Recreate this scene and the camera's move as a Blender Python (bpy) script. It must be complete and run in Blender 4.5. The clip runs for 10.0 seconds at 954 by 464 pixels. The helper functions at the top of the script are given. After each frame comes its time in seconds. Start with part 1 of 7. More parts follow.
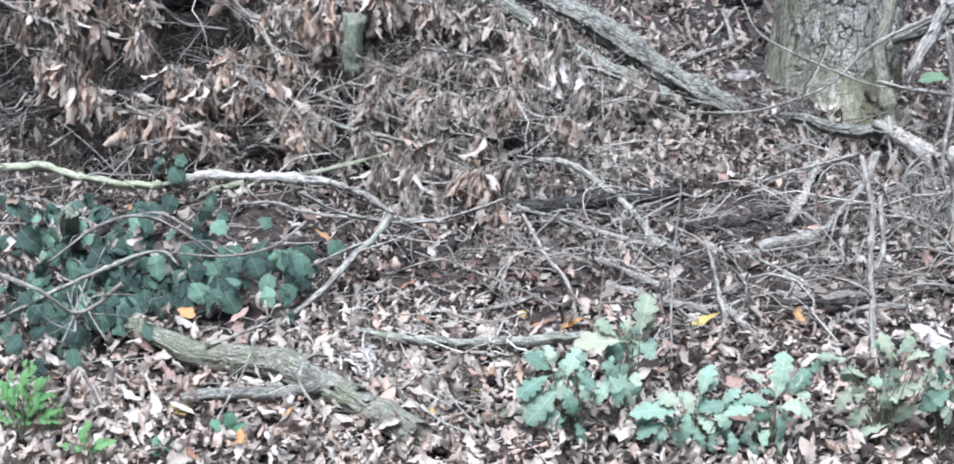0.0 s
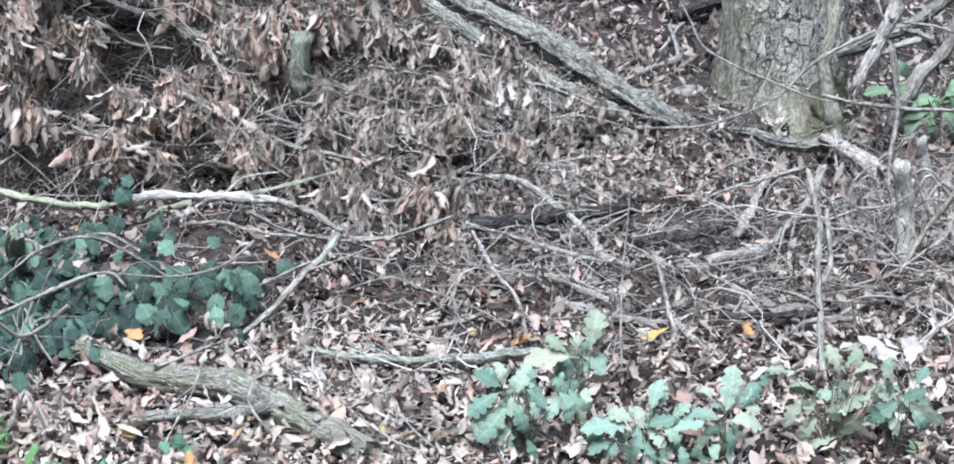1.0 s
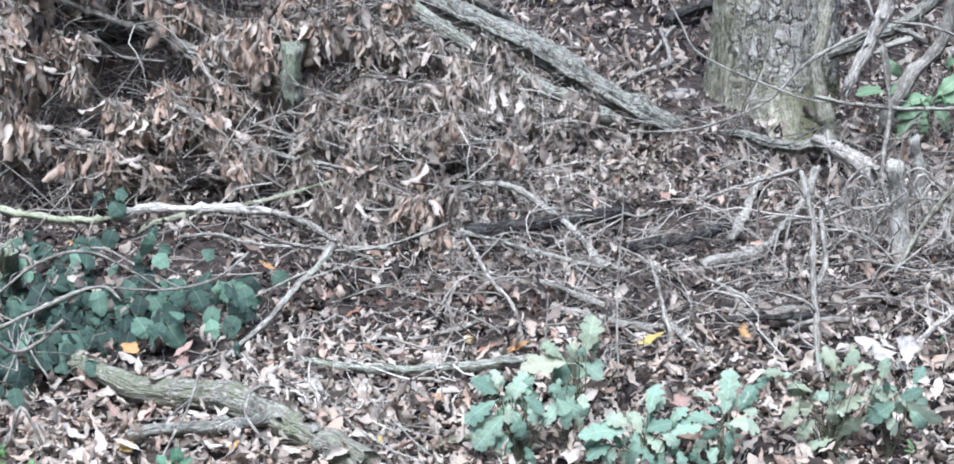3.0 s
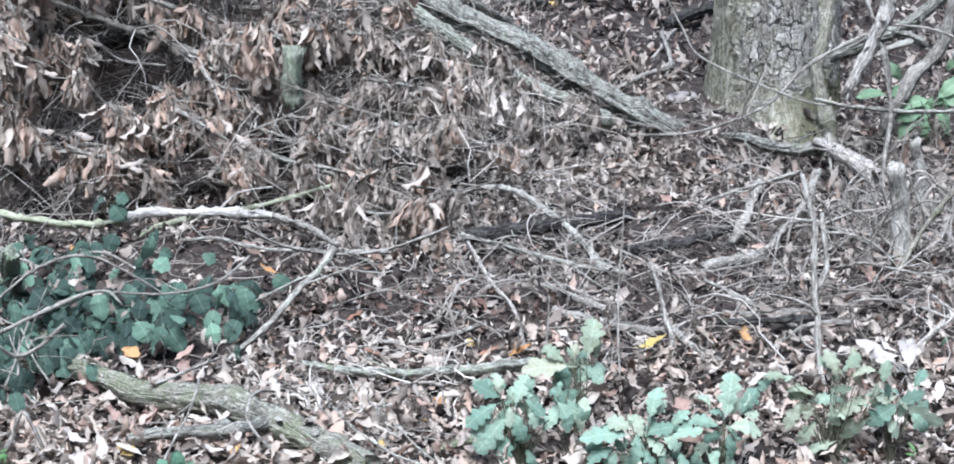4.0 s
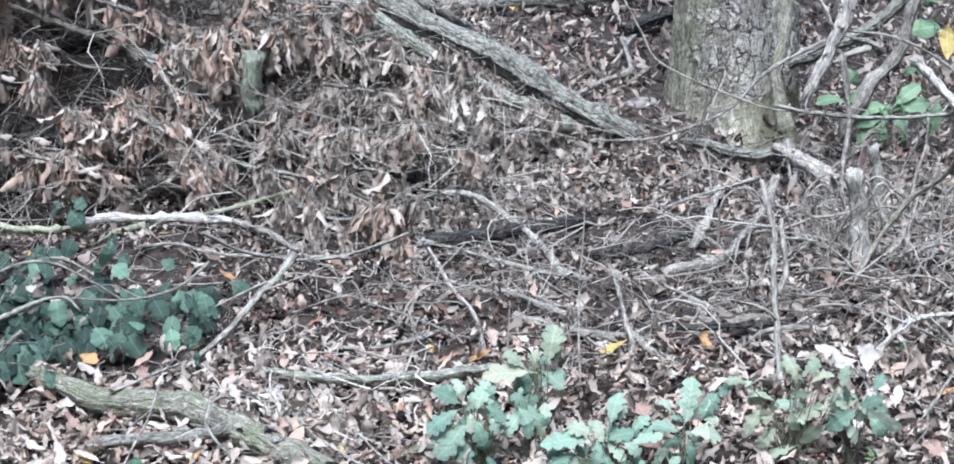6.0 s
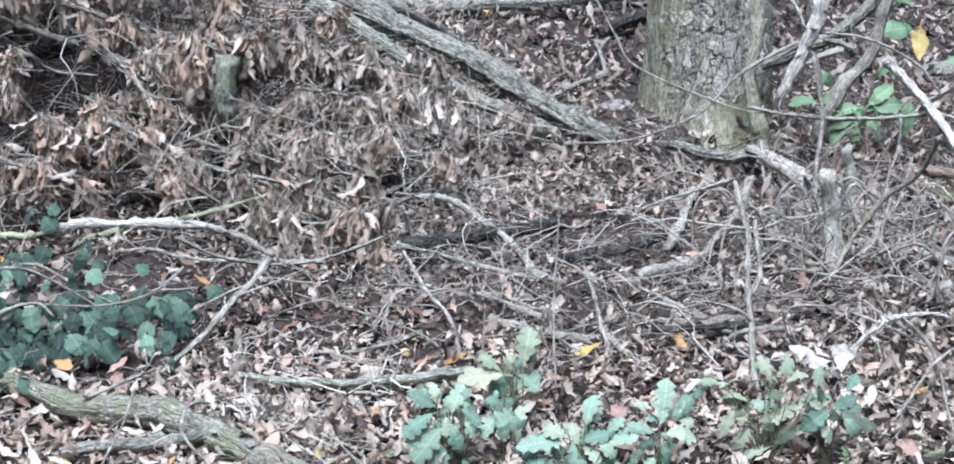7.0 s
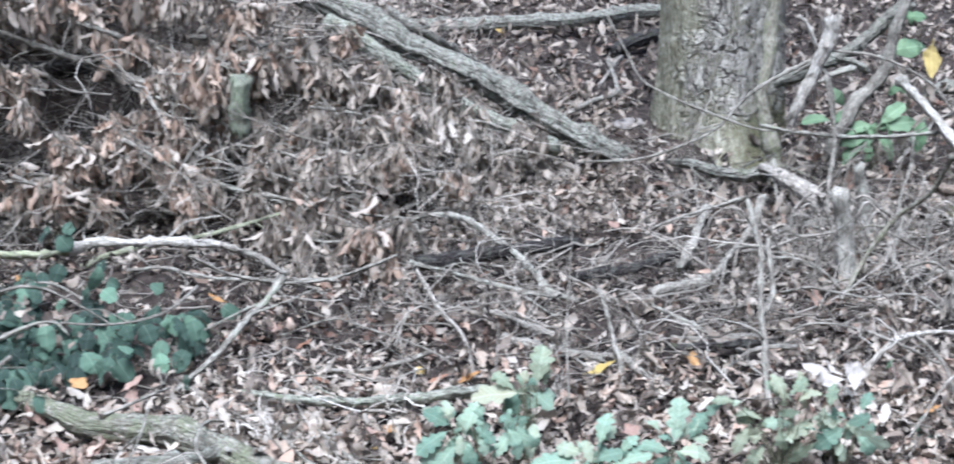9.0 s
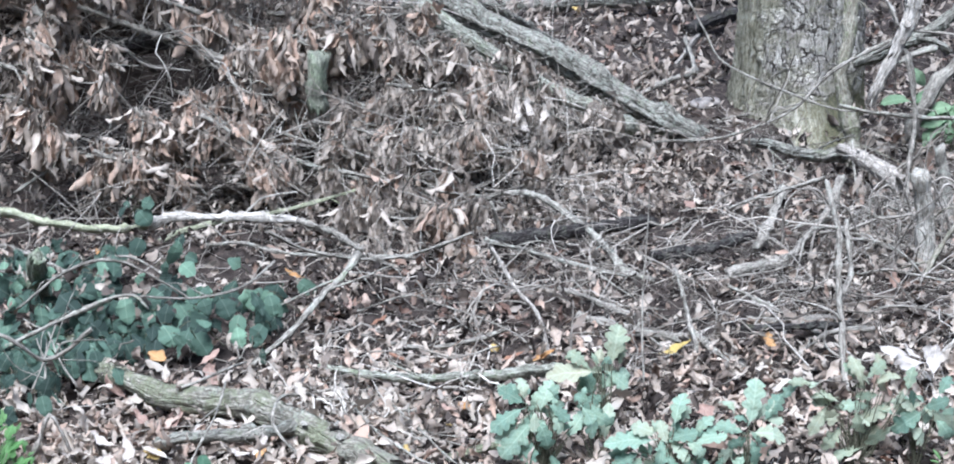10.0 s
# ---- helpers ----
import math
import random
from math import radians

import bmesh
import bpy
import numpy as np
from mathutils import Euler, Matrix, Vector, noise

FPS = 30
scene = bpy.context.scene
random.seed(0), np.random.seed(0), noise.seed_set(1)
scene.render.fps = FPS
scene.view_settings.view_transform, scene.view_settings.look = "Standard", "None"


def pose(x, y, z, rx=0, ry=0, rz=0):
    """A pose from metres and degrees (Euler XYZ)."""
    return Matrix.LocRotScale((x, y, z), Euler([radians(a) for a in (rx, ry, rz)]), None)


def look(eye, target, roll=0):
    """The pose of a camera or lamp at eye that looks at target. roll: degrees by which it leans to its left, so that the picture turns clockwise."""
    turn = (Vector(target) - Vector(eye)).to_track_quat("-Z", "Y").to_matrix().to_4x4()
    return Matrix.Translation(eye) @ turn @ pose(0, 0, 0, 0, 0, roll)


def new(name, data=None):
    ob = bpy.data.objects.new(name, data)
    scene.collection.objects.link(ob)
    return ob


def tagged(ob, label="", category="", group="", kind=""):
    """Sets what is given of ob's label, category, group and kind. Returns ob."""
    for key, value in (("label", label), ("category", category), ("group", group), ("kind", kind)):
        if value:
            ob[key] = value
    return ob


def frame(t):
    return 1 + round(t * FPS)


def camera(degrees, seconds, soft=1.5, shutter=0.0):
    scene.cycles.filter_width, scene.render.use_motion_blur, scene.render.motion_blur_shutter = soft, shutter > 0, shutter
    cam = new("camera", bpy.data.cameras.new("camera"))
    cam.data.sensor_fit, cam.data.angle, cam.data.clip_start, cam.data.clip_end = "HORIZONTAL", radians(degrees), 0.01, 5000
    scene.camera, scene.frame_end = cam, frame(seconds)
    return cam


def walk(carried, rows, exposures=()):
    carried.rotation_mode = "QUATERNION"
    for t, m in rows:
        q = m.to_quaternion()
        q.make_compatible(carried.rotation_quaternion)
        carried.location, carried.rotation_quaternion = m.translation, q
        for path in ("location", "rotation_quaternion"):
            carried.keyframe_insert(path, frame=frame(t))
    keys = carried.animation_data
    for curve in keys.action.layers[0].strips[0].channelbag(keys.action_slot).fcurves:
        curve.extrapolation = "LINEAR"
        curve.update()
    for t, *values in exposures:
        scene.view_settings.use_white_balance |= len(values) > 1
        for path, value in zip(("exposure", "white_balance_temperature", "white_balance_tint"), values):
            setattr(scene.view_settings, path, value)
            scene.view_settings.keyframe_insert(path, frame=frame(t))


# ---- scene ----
cam = camera(32.5, 10.0, soft=1.8, shutter=0.4)
PATH = [
    (0, (-0.006, -0.028, 1.502), (-0.068, 1.841, 0.793), 0.8),
    (0.5, (-0.004, -0.025, 1.505), (-0.031, 1.848, 0.805), 1.0),
    (1, (-0.001, -0.024, 1.502), (-0.004, 1.853, 0.813), 0.8),
    (1.5, (0.002, -0.024, 1.503), (-0.002, 1.858, 0.826), 0.4),
    (2, (-0.001, -0.019, 1.505), (-0.006, 1.864, 0.831), 0.2),
    (2.5, (0.001, -0.021, 1.504), (0.002, 1.858, 0.821), -0.1),
    (4, (0.004, -0.02, 1.503), (0.004, 1.862, 0.825), -0.3),
    (4.5, (0.002, -0.019, 1.502), (0.001, 1.862, 0.821), -0.4),
    (5, (0.002, -0.016, 1.5), (0.009, 1.865, 0.82), -0.3),
    (5.5, (0.001, -0.016, 1.502), (0.036, 1.866, 0.826), 0.1),
    (7, (0.008, -0.019, 1.505), (0.085, 1.865, 0.836), 0.1),
    (7.5, (0.009, -0.016, 1.499), (0.134, 1.865, 0.831), 0.6),
    (8, (0.014, -0.014, 1.501), (0.162, 1.865, 0.832), 0.8),
    (8.5, (0.011, -0.016, 1.501), (0.166, 1.867, 0.846), 0.8),
    (9, (0.004, -0.027, 1.509), (0.067, 1.864, 0.861), -0.1),
    (9.5, (-0.001, -0.034, 1.511), (-0.009, 1.858, 0.862), -1.0),
    (10, (-0.005, -0.029, 1.509), (-0.03, 1.855, 0.836), -0.4),
]
walk(cam, [(t, look(eye, target, roll)) for t, eye, target, roll in PATH], [(0, 1.76, 5370, 12), (5, 1.74, 5370, 12), (8, 1.71, 5370, 12), (10, 1.73, 5370, 12)])

# ---- light ----
SUN_UP, SUN_TURN = radians(68), radians(195)
world = bpy.data.worlds.new("overcast_sky")
scene.world = world
world.use_nodes = True
wn = world.node_tree
sky = wn.nodes.new("ShaderNodeTexSky")
sky.sky_type, sky.sun_disc, sky.sun_elevation, sky.sun_rotation = "NISHITA", False, SUN_UP, SUN_TURN
sky.dust_density, sky.air_density = 4.0, 1.0
wn.links.new(sky.outputs[0], wn.nodes["Background"].inputs[0])
wn.nodes["Background"].inputs[1].default_value = 0.05
sun_data = bpy.data.lights.new("sun", "SUN")
sun_data.energy, sun_data.angle, sun_data.color = 2.6, radians(32), (1.0, 0.97, 0.94)
sun = new("sun", sun_data)
sun.matrix_world = look((0, 0, 0), (-math.sin(SUN_TURN) * math.cos(SUN_UP), -math.cos(SUN_TURN) * math.cos(SUN_UP), -math.sin(SUN_UP)))
sun.location = (-1.5, -4, 7)


# ---- materials ----
def ramp(nt, stops):
    node = nt.nodes.new("ShaderNodeValToRGB")
    els = node.color_ramp.elements
    while len(els) < len(stops):
        els.new(0.5)
    for e, (p, c) in zip(els, stops):
        e.position, e.color = p, (*c, 1)
    return node


def base(name, rough, spec=0.3):
    mat = bpy.data.materials.new(name)
    mat.use_nodes = True
    nt = mat.node_tree
    b = nt.nodes["Principled BSDF"]
    b.inputs["Roughness"].default_value = rough
    b.inputs["Specular IOR Level"].default_value = spec
    return mat, nt, b


def tex(nt, kind, scale, vec, detail=4.0, rough=0.6):
    n = nt.nodes.new("ShaderNodeTex" + kind)
    n.inputs["Scale"].default_value = scale
    if kind == "Noise":
        n.inputs["Detail"].default_value, n.inputs["Roughness"].default_value = detail, rough
    nt.links.new(vec, n.inputs["Vector"])
    return n


def mix(nt, fac, a, b, how="MIX"):
    m = nt.nodes.new("ShaderNodeMix")
    m.data_type, m.blend_type = "RGBA", how
    for sock, v in ((m.inputs[0], fac), (m.inputs[6], a), (m.inputs[7], b)):
        if hasattr(v, "is_linked"):
            nt.links.new(v, sock)
        else:
            sock.default_value = v if not isinstance(v, tuple) else (*v, 1)
    return m.outputs[2]


def span(nt, v, a, b, c=0.0, d=1.0):
    m = nt.nodes.new("ShaderNodeMapRange")
    nt.links.new(v, m.inputs[0])
    for i, x in enumerate((a, b, c, d)):
        m.inputs[i + 1].default_value = x
    return m.outputs[0]


def bump(nt, b, height, strength, dist):
    n = nt.nodes.new("ShaderNodeBump")
    n.inputs["Strength"].default_value, n.inputs["Distance"].default_value = strength, dist
    nt.links.new(height, n.inputs["Height"])
    nt.links.new(n.outputs[0], b.inputs["Normal"])


def leaf_mat(name, stops, island=True, rough=0.75, glow=0.12, vein=0.45, spots=(0.05, 0.038, 0.032), spot=0.5, spec=0.25, ribs=0.2):
    """A leaf: one tone for each leaf, with blotches, darker spots and light passing through."""
    mat, nt, b = base(name, rough, spec)
    if island:
        rnd = nt.nodes.new("ShaderNodeNewGeometry").outputs["Random Per Island"]
    else:
        rnd = nt.nodes.new("ShaderNodeObjectInfo").outputs["Random"]
    tone = ramp(nt, stops)
    nt.links.new(rnd, tone.inputs[0])
    co = nt.nodes.new("ShaderNodeTexCoord").outputs["Object"]
    blot = tex(nt, "Noise", 38 if island else 3.0, co, 3)
    col = mix(nt, span(nt, blot.outputs[0], 0.35, 0.7, 0.0, vein), tone.outputs[0], (0.45, 0.38, 0.31), "OVERLAY")
    fine = tex(nt, "Noise", 160 if island else 11, co, 4, 0.7)
    col = mix(nt, span(nt, fine.outputs[0], 0.55, 0.75, 0.0, spot), col, spots)
    if not island:
        ax = nt.nodes.new("ShaderNodeSeparateXYZ")
        nt.links.new(co, ax.inputs[0])
        off = nt.nodes.new("ShaderNodeMath")
        off.operation = "ABSOLUTE"
        nt.links.new(ax.outputs[0], off.inputs[0])
        rib = span(nt, off.outputs[0], 0.008, 0.03, 0.4, 0.0)
        slant = nt.nodes.new("ShaderNodeMath")
        slant.operation = "MULTIPLY_ADD"
        nt.links.new(off.outputs[0], slant.inputs[0])
        slant.inputs[1].default_value = -0.8
        nt.links.new(ax.outputs[1], slant.inputs[2])
        wave = nt.nodes.new("ShaderNodeMath")
        wave.operation = "PINGPONG"
        nt.links.new(slant.outputs[0], wave.inputs[0])
        wave.inputs[1].default_value = 0.06
        side_rib = span(nt, wave.outputs[0], 0.0, 0.018, ribs, 0.0)
        both = nt.nodes.new("ShaderNodeMath")
        both.operation = "MAXIMUM"
        nt.links.new(rib, both.inputs[0])
        nt.links.new(side_rib, both.inputs[1])
        col = mix(nt, both.outputs[0], col, mix(nt, 1.0, mix(nt, 0.12, tone.outputs[0], (0.85, 0.85, 0.75)), (1.35, 1.35, 1.3), "MULTIPLY"))
    nt.links.new(col, b.inputs["Base Color"])
    bump(nt, b, fine.outputs[0], 0.6, 0.003 if island else 0.008)
    through_leaf = nt.nodes.new("ShaderNodeBsdfTranslucent")
    nt.links.new(col, through_leaf.inputs[0])
    blend = nt.nodes.new("ShaderNodeMixShader")
    blend.inputs[0].default_value = glow
    nt.links.new(b.outputs[0], blend.inputs[1])
    nt.links.new(through_leaf.outputs[0], blend.inputs[2])
    nt.links.new(blend.outputs[0], nt.nodes["Material Output"].inputs[0])
    return mat


def bark_mat(name, dark, mid, pale, moss=0.0, moss_col=(0.10, 0.13, 0.06), lichen=0.3, fibre=14.0, deep=0.6, rough=0.88):
    """Bark or bare wood: fibres along the grain, cracks, worn lengths, lichen crusts and moss in patches of their own."""
    mat, nt, b = base(name, rough, 0.15)
    at = nt.nodes.new("ShaderNodeAttribute")
    at.attribute_name = "grain"
    obj = nt.nodes.new("ShaderNodeObjectInfo").outputs["Random"]
    shift = nt.nodes.new("ShaderNodeCombineXYZ")
    for i in range(3):
        nt.links.new(span(nt, obj, 0, 1, 0, 9), shift.inputs[i])
    place = nt.nodes.new("ShaderNodeVectorMath")
    nt.links.new(at.outputs["Vector"], place.inputs[0])
    nt.links.new(shift.outputs[0], place.inputs[1])
    here = place.outputs[0]
    stretch = nt.nodes.new("ShaderNodeMapping")
    stretch.inputs["Scale"].default_value = (1, 1, 0.22)
    nt.links.new(here, stretch.inputs[0])
    grain = tex(nt, "Noise", fibre * 14, stretch.outputs[0], 5, 0.7)
    crack = tex(nt, "Voronoi", fibre * 4.5, stretch.outputs[0])
    crack.feature = "DISTANCE_TO_EDGE"
    patch = tex(nt, "Noise", 55, here, 5, 0.7)
    big = tex(nt, "Noise", 16, here, 5, 0.65)
    speck = tex(nt, "Noise", 150, here, 4, 0.75)
    tone = ramp(nt, ((0.38, dark), (0.5, mid), (0.61, pale)))
    nt.links.new(grain.outputs[0], tone.inputs[0])
    col = mix(nt, span(nt, crack.outputs[0], 0.0, 0.10, 0.6, 0.0), tone.outputs[0], dark)
    col = mix(nt, span(nt, big.outputs[0], 0.47, 0.36, 0.0, 0.55), col, dark)
    col = mix(nt, span(nt, big.outputs[0], 0.53, 0.62, 0.0, 0.5), col, pale)
    col = mix(nt, span(nt, patch.outputs[0], 0.53, 0.58, 0.0, lichen), col, (0.43, 0.46, 0.39))
    col = mix(nt, span(nt, speck.outputs[0], 0.57, 0.64, 0.0, 0.55), col, pale)
    col = mix(nt, span(nt, speck.outputs[0], 0.43, 0.36, 0.0, 0.6), col, dark)
    if moss:
        furry = mix(nt, span(nt, speck.outputs[0], 0.4, 0.62, 0.0, 0.8), tuple(c * 0.55 for c in moss_col), tuple(min(1.0, c * 1.5) for c in moss_col))
        where = mix(nt, 0.45, big.outputs[0], patch.outputs[0])
        col = mix(nt, span(nt, where, 0.58 - 0.16 * moss, 0.64 - 0.14 * moss, 0.0, 0.85), col, furry)
    col = mix(nt, span(nt, obj, 0, 1, 0.0, 0.25), col, mid)
    nt.links.new(col, b.inputs["Base Color"])
    add = nt.nodes.new("ShaderNodeMath")
    add.operation = "MULTIPLY_ADD"
    nt.links.new(span(nt, crack.outputs[0], 0.0, 0.12), add.inputs[0])
    add.inputs[1].default_value = 0.4
    nt.links.new(grain.outputs[0], add.inputs[2])
    rise = nt.nodes.new("ShaderNodeMath")
    rise.operation = "MULTIPLY_ADD"
    nt.links.new(speck.outputs[0], rise.inputs[0])
    rise.inputs[1].default_value = 0.6
    nt.links.new(add.outputs[0], rise.inputs[2])
    bump(nt, b, rise.outputs[0], min(1.0, deep * 1.3), 0.008)
    return mat


BROWN_STOPS = ((0.0, (0.024, 0.020, 0.018)), (0.28, (0.058, 0.048, 0.041)), (0.46, (0.16, 0.136, 0.115)), (0.60, (0.30, 0.265, 0.224)),
               (0.70, (0.20, 0.143, 0.11)), (0.84, (0.35, 0.315, 0.265)), (1.0, (0.46, 0.425, 0.367)))
PALE_STOPS = ((0.0, (0.17, 0.145, 0.122)), (0.2, (0.35, 0.305, 0.257)), (0.42, (0.44, 0.392, 0.333)), (0.58, (0.42, 0.315, 0.25)),
              (0.72, (0.45, 0.41, 0.352)), (1.0, (0.50, 0.465, 0.405)))
HANG_STOPS = ((0.0, (0.11, 0.094, 0.08)), (0.3, (0.29, 0.256, 0.214)), (0.55, (0.42, 0.375, 0.315)), (0.75, (0.43, 0.322, 0.25)), (1.0, (0.45, 0.41, 0.355)))
RUST_STOPS = ((0.0, (0.07, 0.047, 0.038)), (0.35, (0.15, 0.097, 0.075)), (0.7, (0.25, 0.175, 0.138)), (1.0, (0.38, 0.30, 0.25)))
BROWN_LEAF = leaf_mat("brown_litter_leaf", BROWN_STOPS)
PALE_LEAF = leaf_mat("pale_litter_leaf", PALE_STOPS)
PALE_ONE = leaf_mat("pale_single_leaf", PALE_STOPS, island=False)
RUSTY_LEAF = leaf_mat("reddish_litter_leaf", RUST_STOPS)
HANG_LEAF = leaf_mat("hanging_dead_leaf", HANG_STOPS, glow=0.2)
GREY_HANG = leaf_mat("grey_hanging_leaf", ((0.0, (0.12, 0.103, 0.087)), (0.45, (0.35, 0.312, 0.264)), (1.0, (0.46, 0.42, 0.365))), glow=0.15)
YELLOW = leaf_mat("yellow_leaf", ((0, (0.48, 0.36, 0.12)), (1, (0.52, 0.40, 0.17))), False, spots=(0.35, 0.15, 0.03))
ORANGE = leaf_mat("orange_leaf", ((0, (0.44, 0.25, 0.10)), (1, (0.50, 0.31, 0.14))), False, spots=(0.3, 0.09, 0.03))
RUST = leaf_mat("rust_leaf", ((0, (0.27, 0.15, 0.10)), (1, (0.36, 0.21, 0.145))), False, spots=(0.16, 0.07, 0.04))
SALMON = leaf_mat("pinkish_leaf", ((0, (0.33, 0.23, 0.19)), (1, (0.40, 0.295, 0.245))), False)
LIME = leaf_mat("yellow_green_leaf", ((0, (0.38, 0.31, 0.09)), (1, (0.43, 0.34, 0.11))), False, spots=(0.3, 0.2, 0.04))
OCHRE = leaf_mat("ochre_leaf", ((0, (0.47, 0.38, 0.14)), (1, (0.50, 0.41, 0.17))), False, spots=(0.25, 0.17, 0.06), spot=0.5)
WHITE = leaf_mat("bleached_leaf", ((0, (0.48, 0.445, 0.395)), (1, (0.56, 0.525, 0.475))), False, spot=0.2)
CHALK = leaf_mat("chalky_bleached_leaf", ((0, (0.46, 0.435, 0.40)), (1, (0.55, 0.525, 0.485))), False, spot=0.4, vein=0.3, spots=(0.3, 0.28, 0.25))
OAK_GREEN = leaf_mat("oak_green", ((0, (0.13, 0.225, 0.17)), (0.35, (0.215, 0.34, 0.26)), (0.7, (0.30, 0.425, 0.322)), (1, (0.41, 0.475, 0.36))), False, 0.6, 0.25, 0.6, (0.40, 0.42, 0.33), 0.55, 0.3, 0.35)
OAK_LIGHT = leaf_mat("oak_light", ((0, (0.25, 0.34, 0.245)), (1, (0.41, 0.43, 0.315))), False, 0.6, 0.3, 0.6, (0.47, 0.43, 0.32), 0.6, 0.3, 0.35)
IVY_GREEN = leaf_mat("ivy_green", ((0, (0.022, 0.042, 0.034)), (0.45, (0.05, 0.092, 0.068)), (0.8, (0.095, 0.165, 0.12)), (1, (0.19, 0.32, 0.22))), False, 0.6, 0.1, 0.3, (0.025, 0.05, 0.032), 0.4, 0.35, 0.0)
LAUREL = leaf_mat("laurel_green", ((0, (0.13, 0.235, 0.12)), (1, (0.24, 0.36, 0.22))), False, 0.5, 0.25, 0.3, (0.09, 0.17, 0.08), 0.4, 0.35)
SPRIG = leaf_mat("blue_green_sprig", ((0, (0.09, 0.20, 0.12)), (1, (0.15, 0.29, 0.18))), False, 0.5, 0.2, 0.2, (0.06, 0.13, 0.08), 0.3, 0.4)
FRESH = leaf_mat("fresh_green", ((0, (0.12, 0.29, 0.085)), (1, (0.21, 0.39, 0.15))), False, 0.45, 0.35, 0.1, (0.08, 0.22, 0.03), 0.2, 0.45)

LOG = bark_mat("grey_log_bark", (0.055, 0.053, 0.043), (0.215, 0.21, 0.175), (0.42, 0.41, 0.355), 0.2, (0.13, 0.145, 0.09), 0.6, deep=0.9)
MOSSY = bark_mat("mossy_bark", (0.09, 0.085, 0.066), (0.28, 0.267, 0.215), (0.50, 0.485, 0.405), 0.72, (0.165, 0.185, 0.105), 0.75, deep=1.2)
MOSS = bark_mat("moss_cover", (0.06, 0.055, 0.04), (0.16, 0.15, 0.10), (0.26, 0.245, 0.18), 0.65, (0.115, 0.13, 0.068), 0.35)
GREEN = bark_mat("green_bark", (0.17, 0.18, 0.115), (0.33, 0.345, 0.235), (0.46, 0.47, 0.36), 0.4, (0.26, 0.29, 0.175), 0.3, deep=0.25)
TWIG = bark_mat("twig_bark", (0.08, 0.073, 0.06), (0.22, 0.205, 0.173), (0.40, 0.378, 0.328), 0, lichen=0.3, deep=0.4)
PALE = bark_mat("pale_twig_bark", (0.10, 0.093, 0.077), (0.25, 0.238, 0.20), (0.41, 0.395, 0.345), 0.1, (0.25, 0.28, 0.19), 0.6, deep=0.4)
BARE = bark_mat("bare_bleached_wood", (0.12, 0.105, 0.087), (0.31, 0.285, 0.243), (0.52, 0.485, 0.43), 0, lichen=0.1, deep=0.5)
PEELED = bark_mat("peeled_white_wood", (0.25, 0.23, 0.19), (0.56, 0.53, 0.465), (0.76, 0.73, 0.66), 0, lichen=0.1, deep=0.7)
ROT = bark_mat("rotten_dark_wood", (0.014, 0.012, 0.012), (0.04, 0.036, 0.034), (0.10, 0.092, 0.085), 0.1, (0.07, 0.075, 0.045), 0.15, deep=0.8)
PLATE = bark_mat("bark_plate", (0.14, 0.125, 0.10), (0.40, 0.38, 0.325), (0.60, 0.575, 0.51), 0, lichen=0.3)
LICHEN = bark_mat("lichened_log_bark", (0.12, 0.12, 0.093), (0.32, 0.325, 0.262), (0.50, 0.51, 0.43), 0.3, (0.24, 0.28, 0.17), 0.7, deep=0.9)
STALK = bark_mat("plant_stalk", (0.06, 0.06, 0.04), (0.13, 0.13, 0.085), (0.22, 0.22, 0.15), 0, lichen=0.1)
STEM = bark_mat("grey_green_stem", (0.12, 0.11, 0.08), (0.26, 0.245, 0.19), (0.40, 0.385, 0.32), 0.4, (0.22, 0.23, 0.14), 0.4)
STUMP = bark_mat("rotten_stump_wood", (0.18, 0.168, 0.138), (0.44, 0.417, 0.357), (0.62, 0.597, 0.525), 0, lichen=0.3, deep=0.7)
SPLIT = bark_mat("split_brown_wood", (0.10, 0.075, 0.055), (0.24, 0.19, 0.145), (0.36, 0.30, 0.25), 0, lichen=0.2, deep=0.8)
STUB = bark_mat("mossy_stub_bark", (0.13, 0.135, 0.10), (0.27, 0.285, 0.22), (0.40, 0.42, 0.34), 0.6, (0.26, 0.32, 0.21), 0.4)


def twig_stuff_mat(island=True, pale=1.0):
    mat, nt, b = base("twig_litter", 0.85, 0.2)
    tone = ramp(nt, [(t, tuple(k * min(pale, 0.68 / c[0]) for k in c)) for t, c in ((0, (0.09, 0.08, 0.066)), (0.4, (0.23, 0.212, 0.178)), (0.75, (0.36, 0.337, 0.29)), (1, (0.47, 0.443, 0.39)))])
    rnd = nt.nodes.new("ShaderNodeNewGeometry").outputs["Random Per Island"] if island else nt.nodes.new("ShaderNodeObjectInfo").outputs["Random"]
    nt.links.new(rnd, tone.inputs[0])
    co = nt.nodes.new("ShaderNodeTexCoord").outputs["Object"]
    fine = tex(nt, "Noise", 120 if island else 30, co, 4, 0.7)
    col = mix(nt, span(nt, fine.outputs[0], 0.45, 0.7, 0, 0.6), tone.outputs[0], (0.07, 0.058, 0.05))
    nt.links.new(col, b.inputs["Base Color"])
    bump(nt, b, fine.outputs[0], 0.5, 0.002)
    return mat


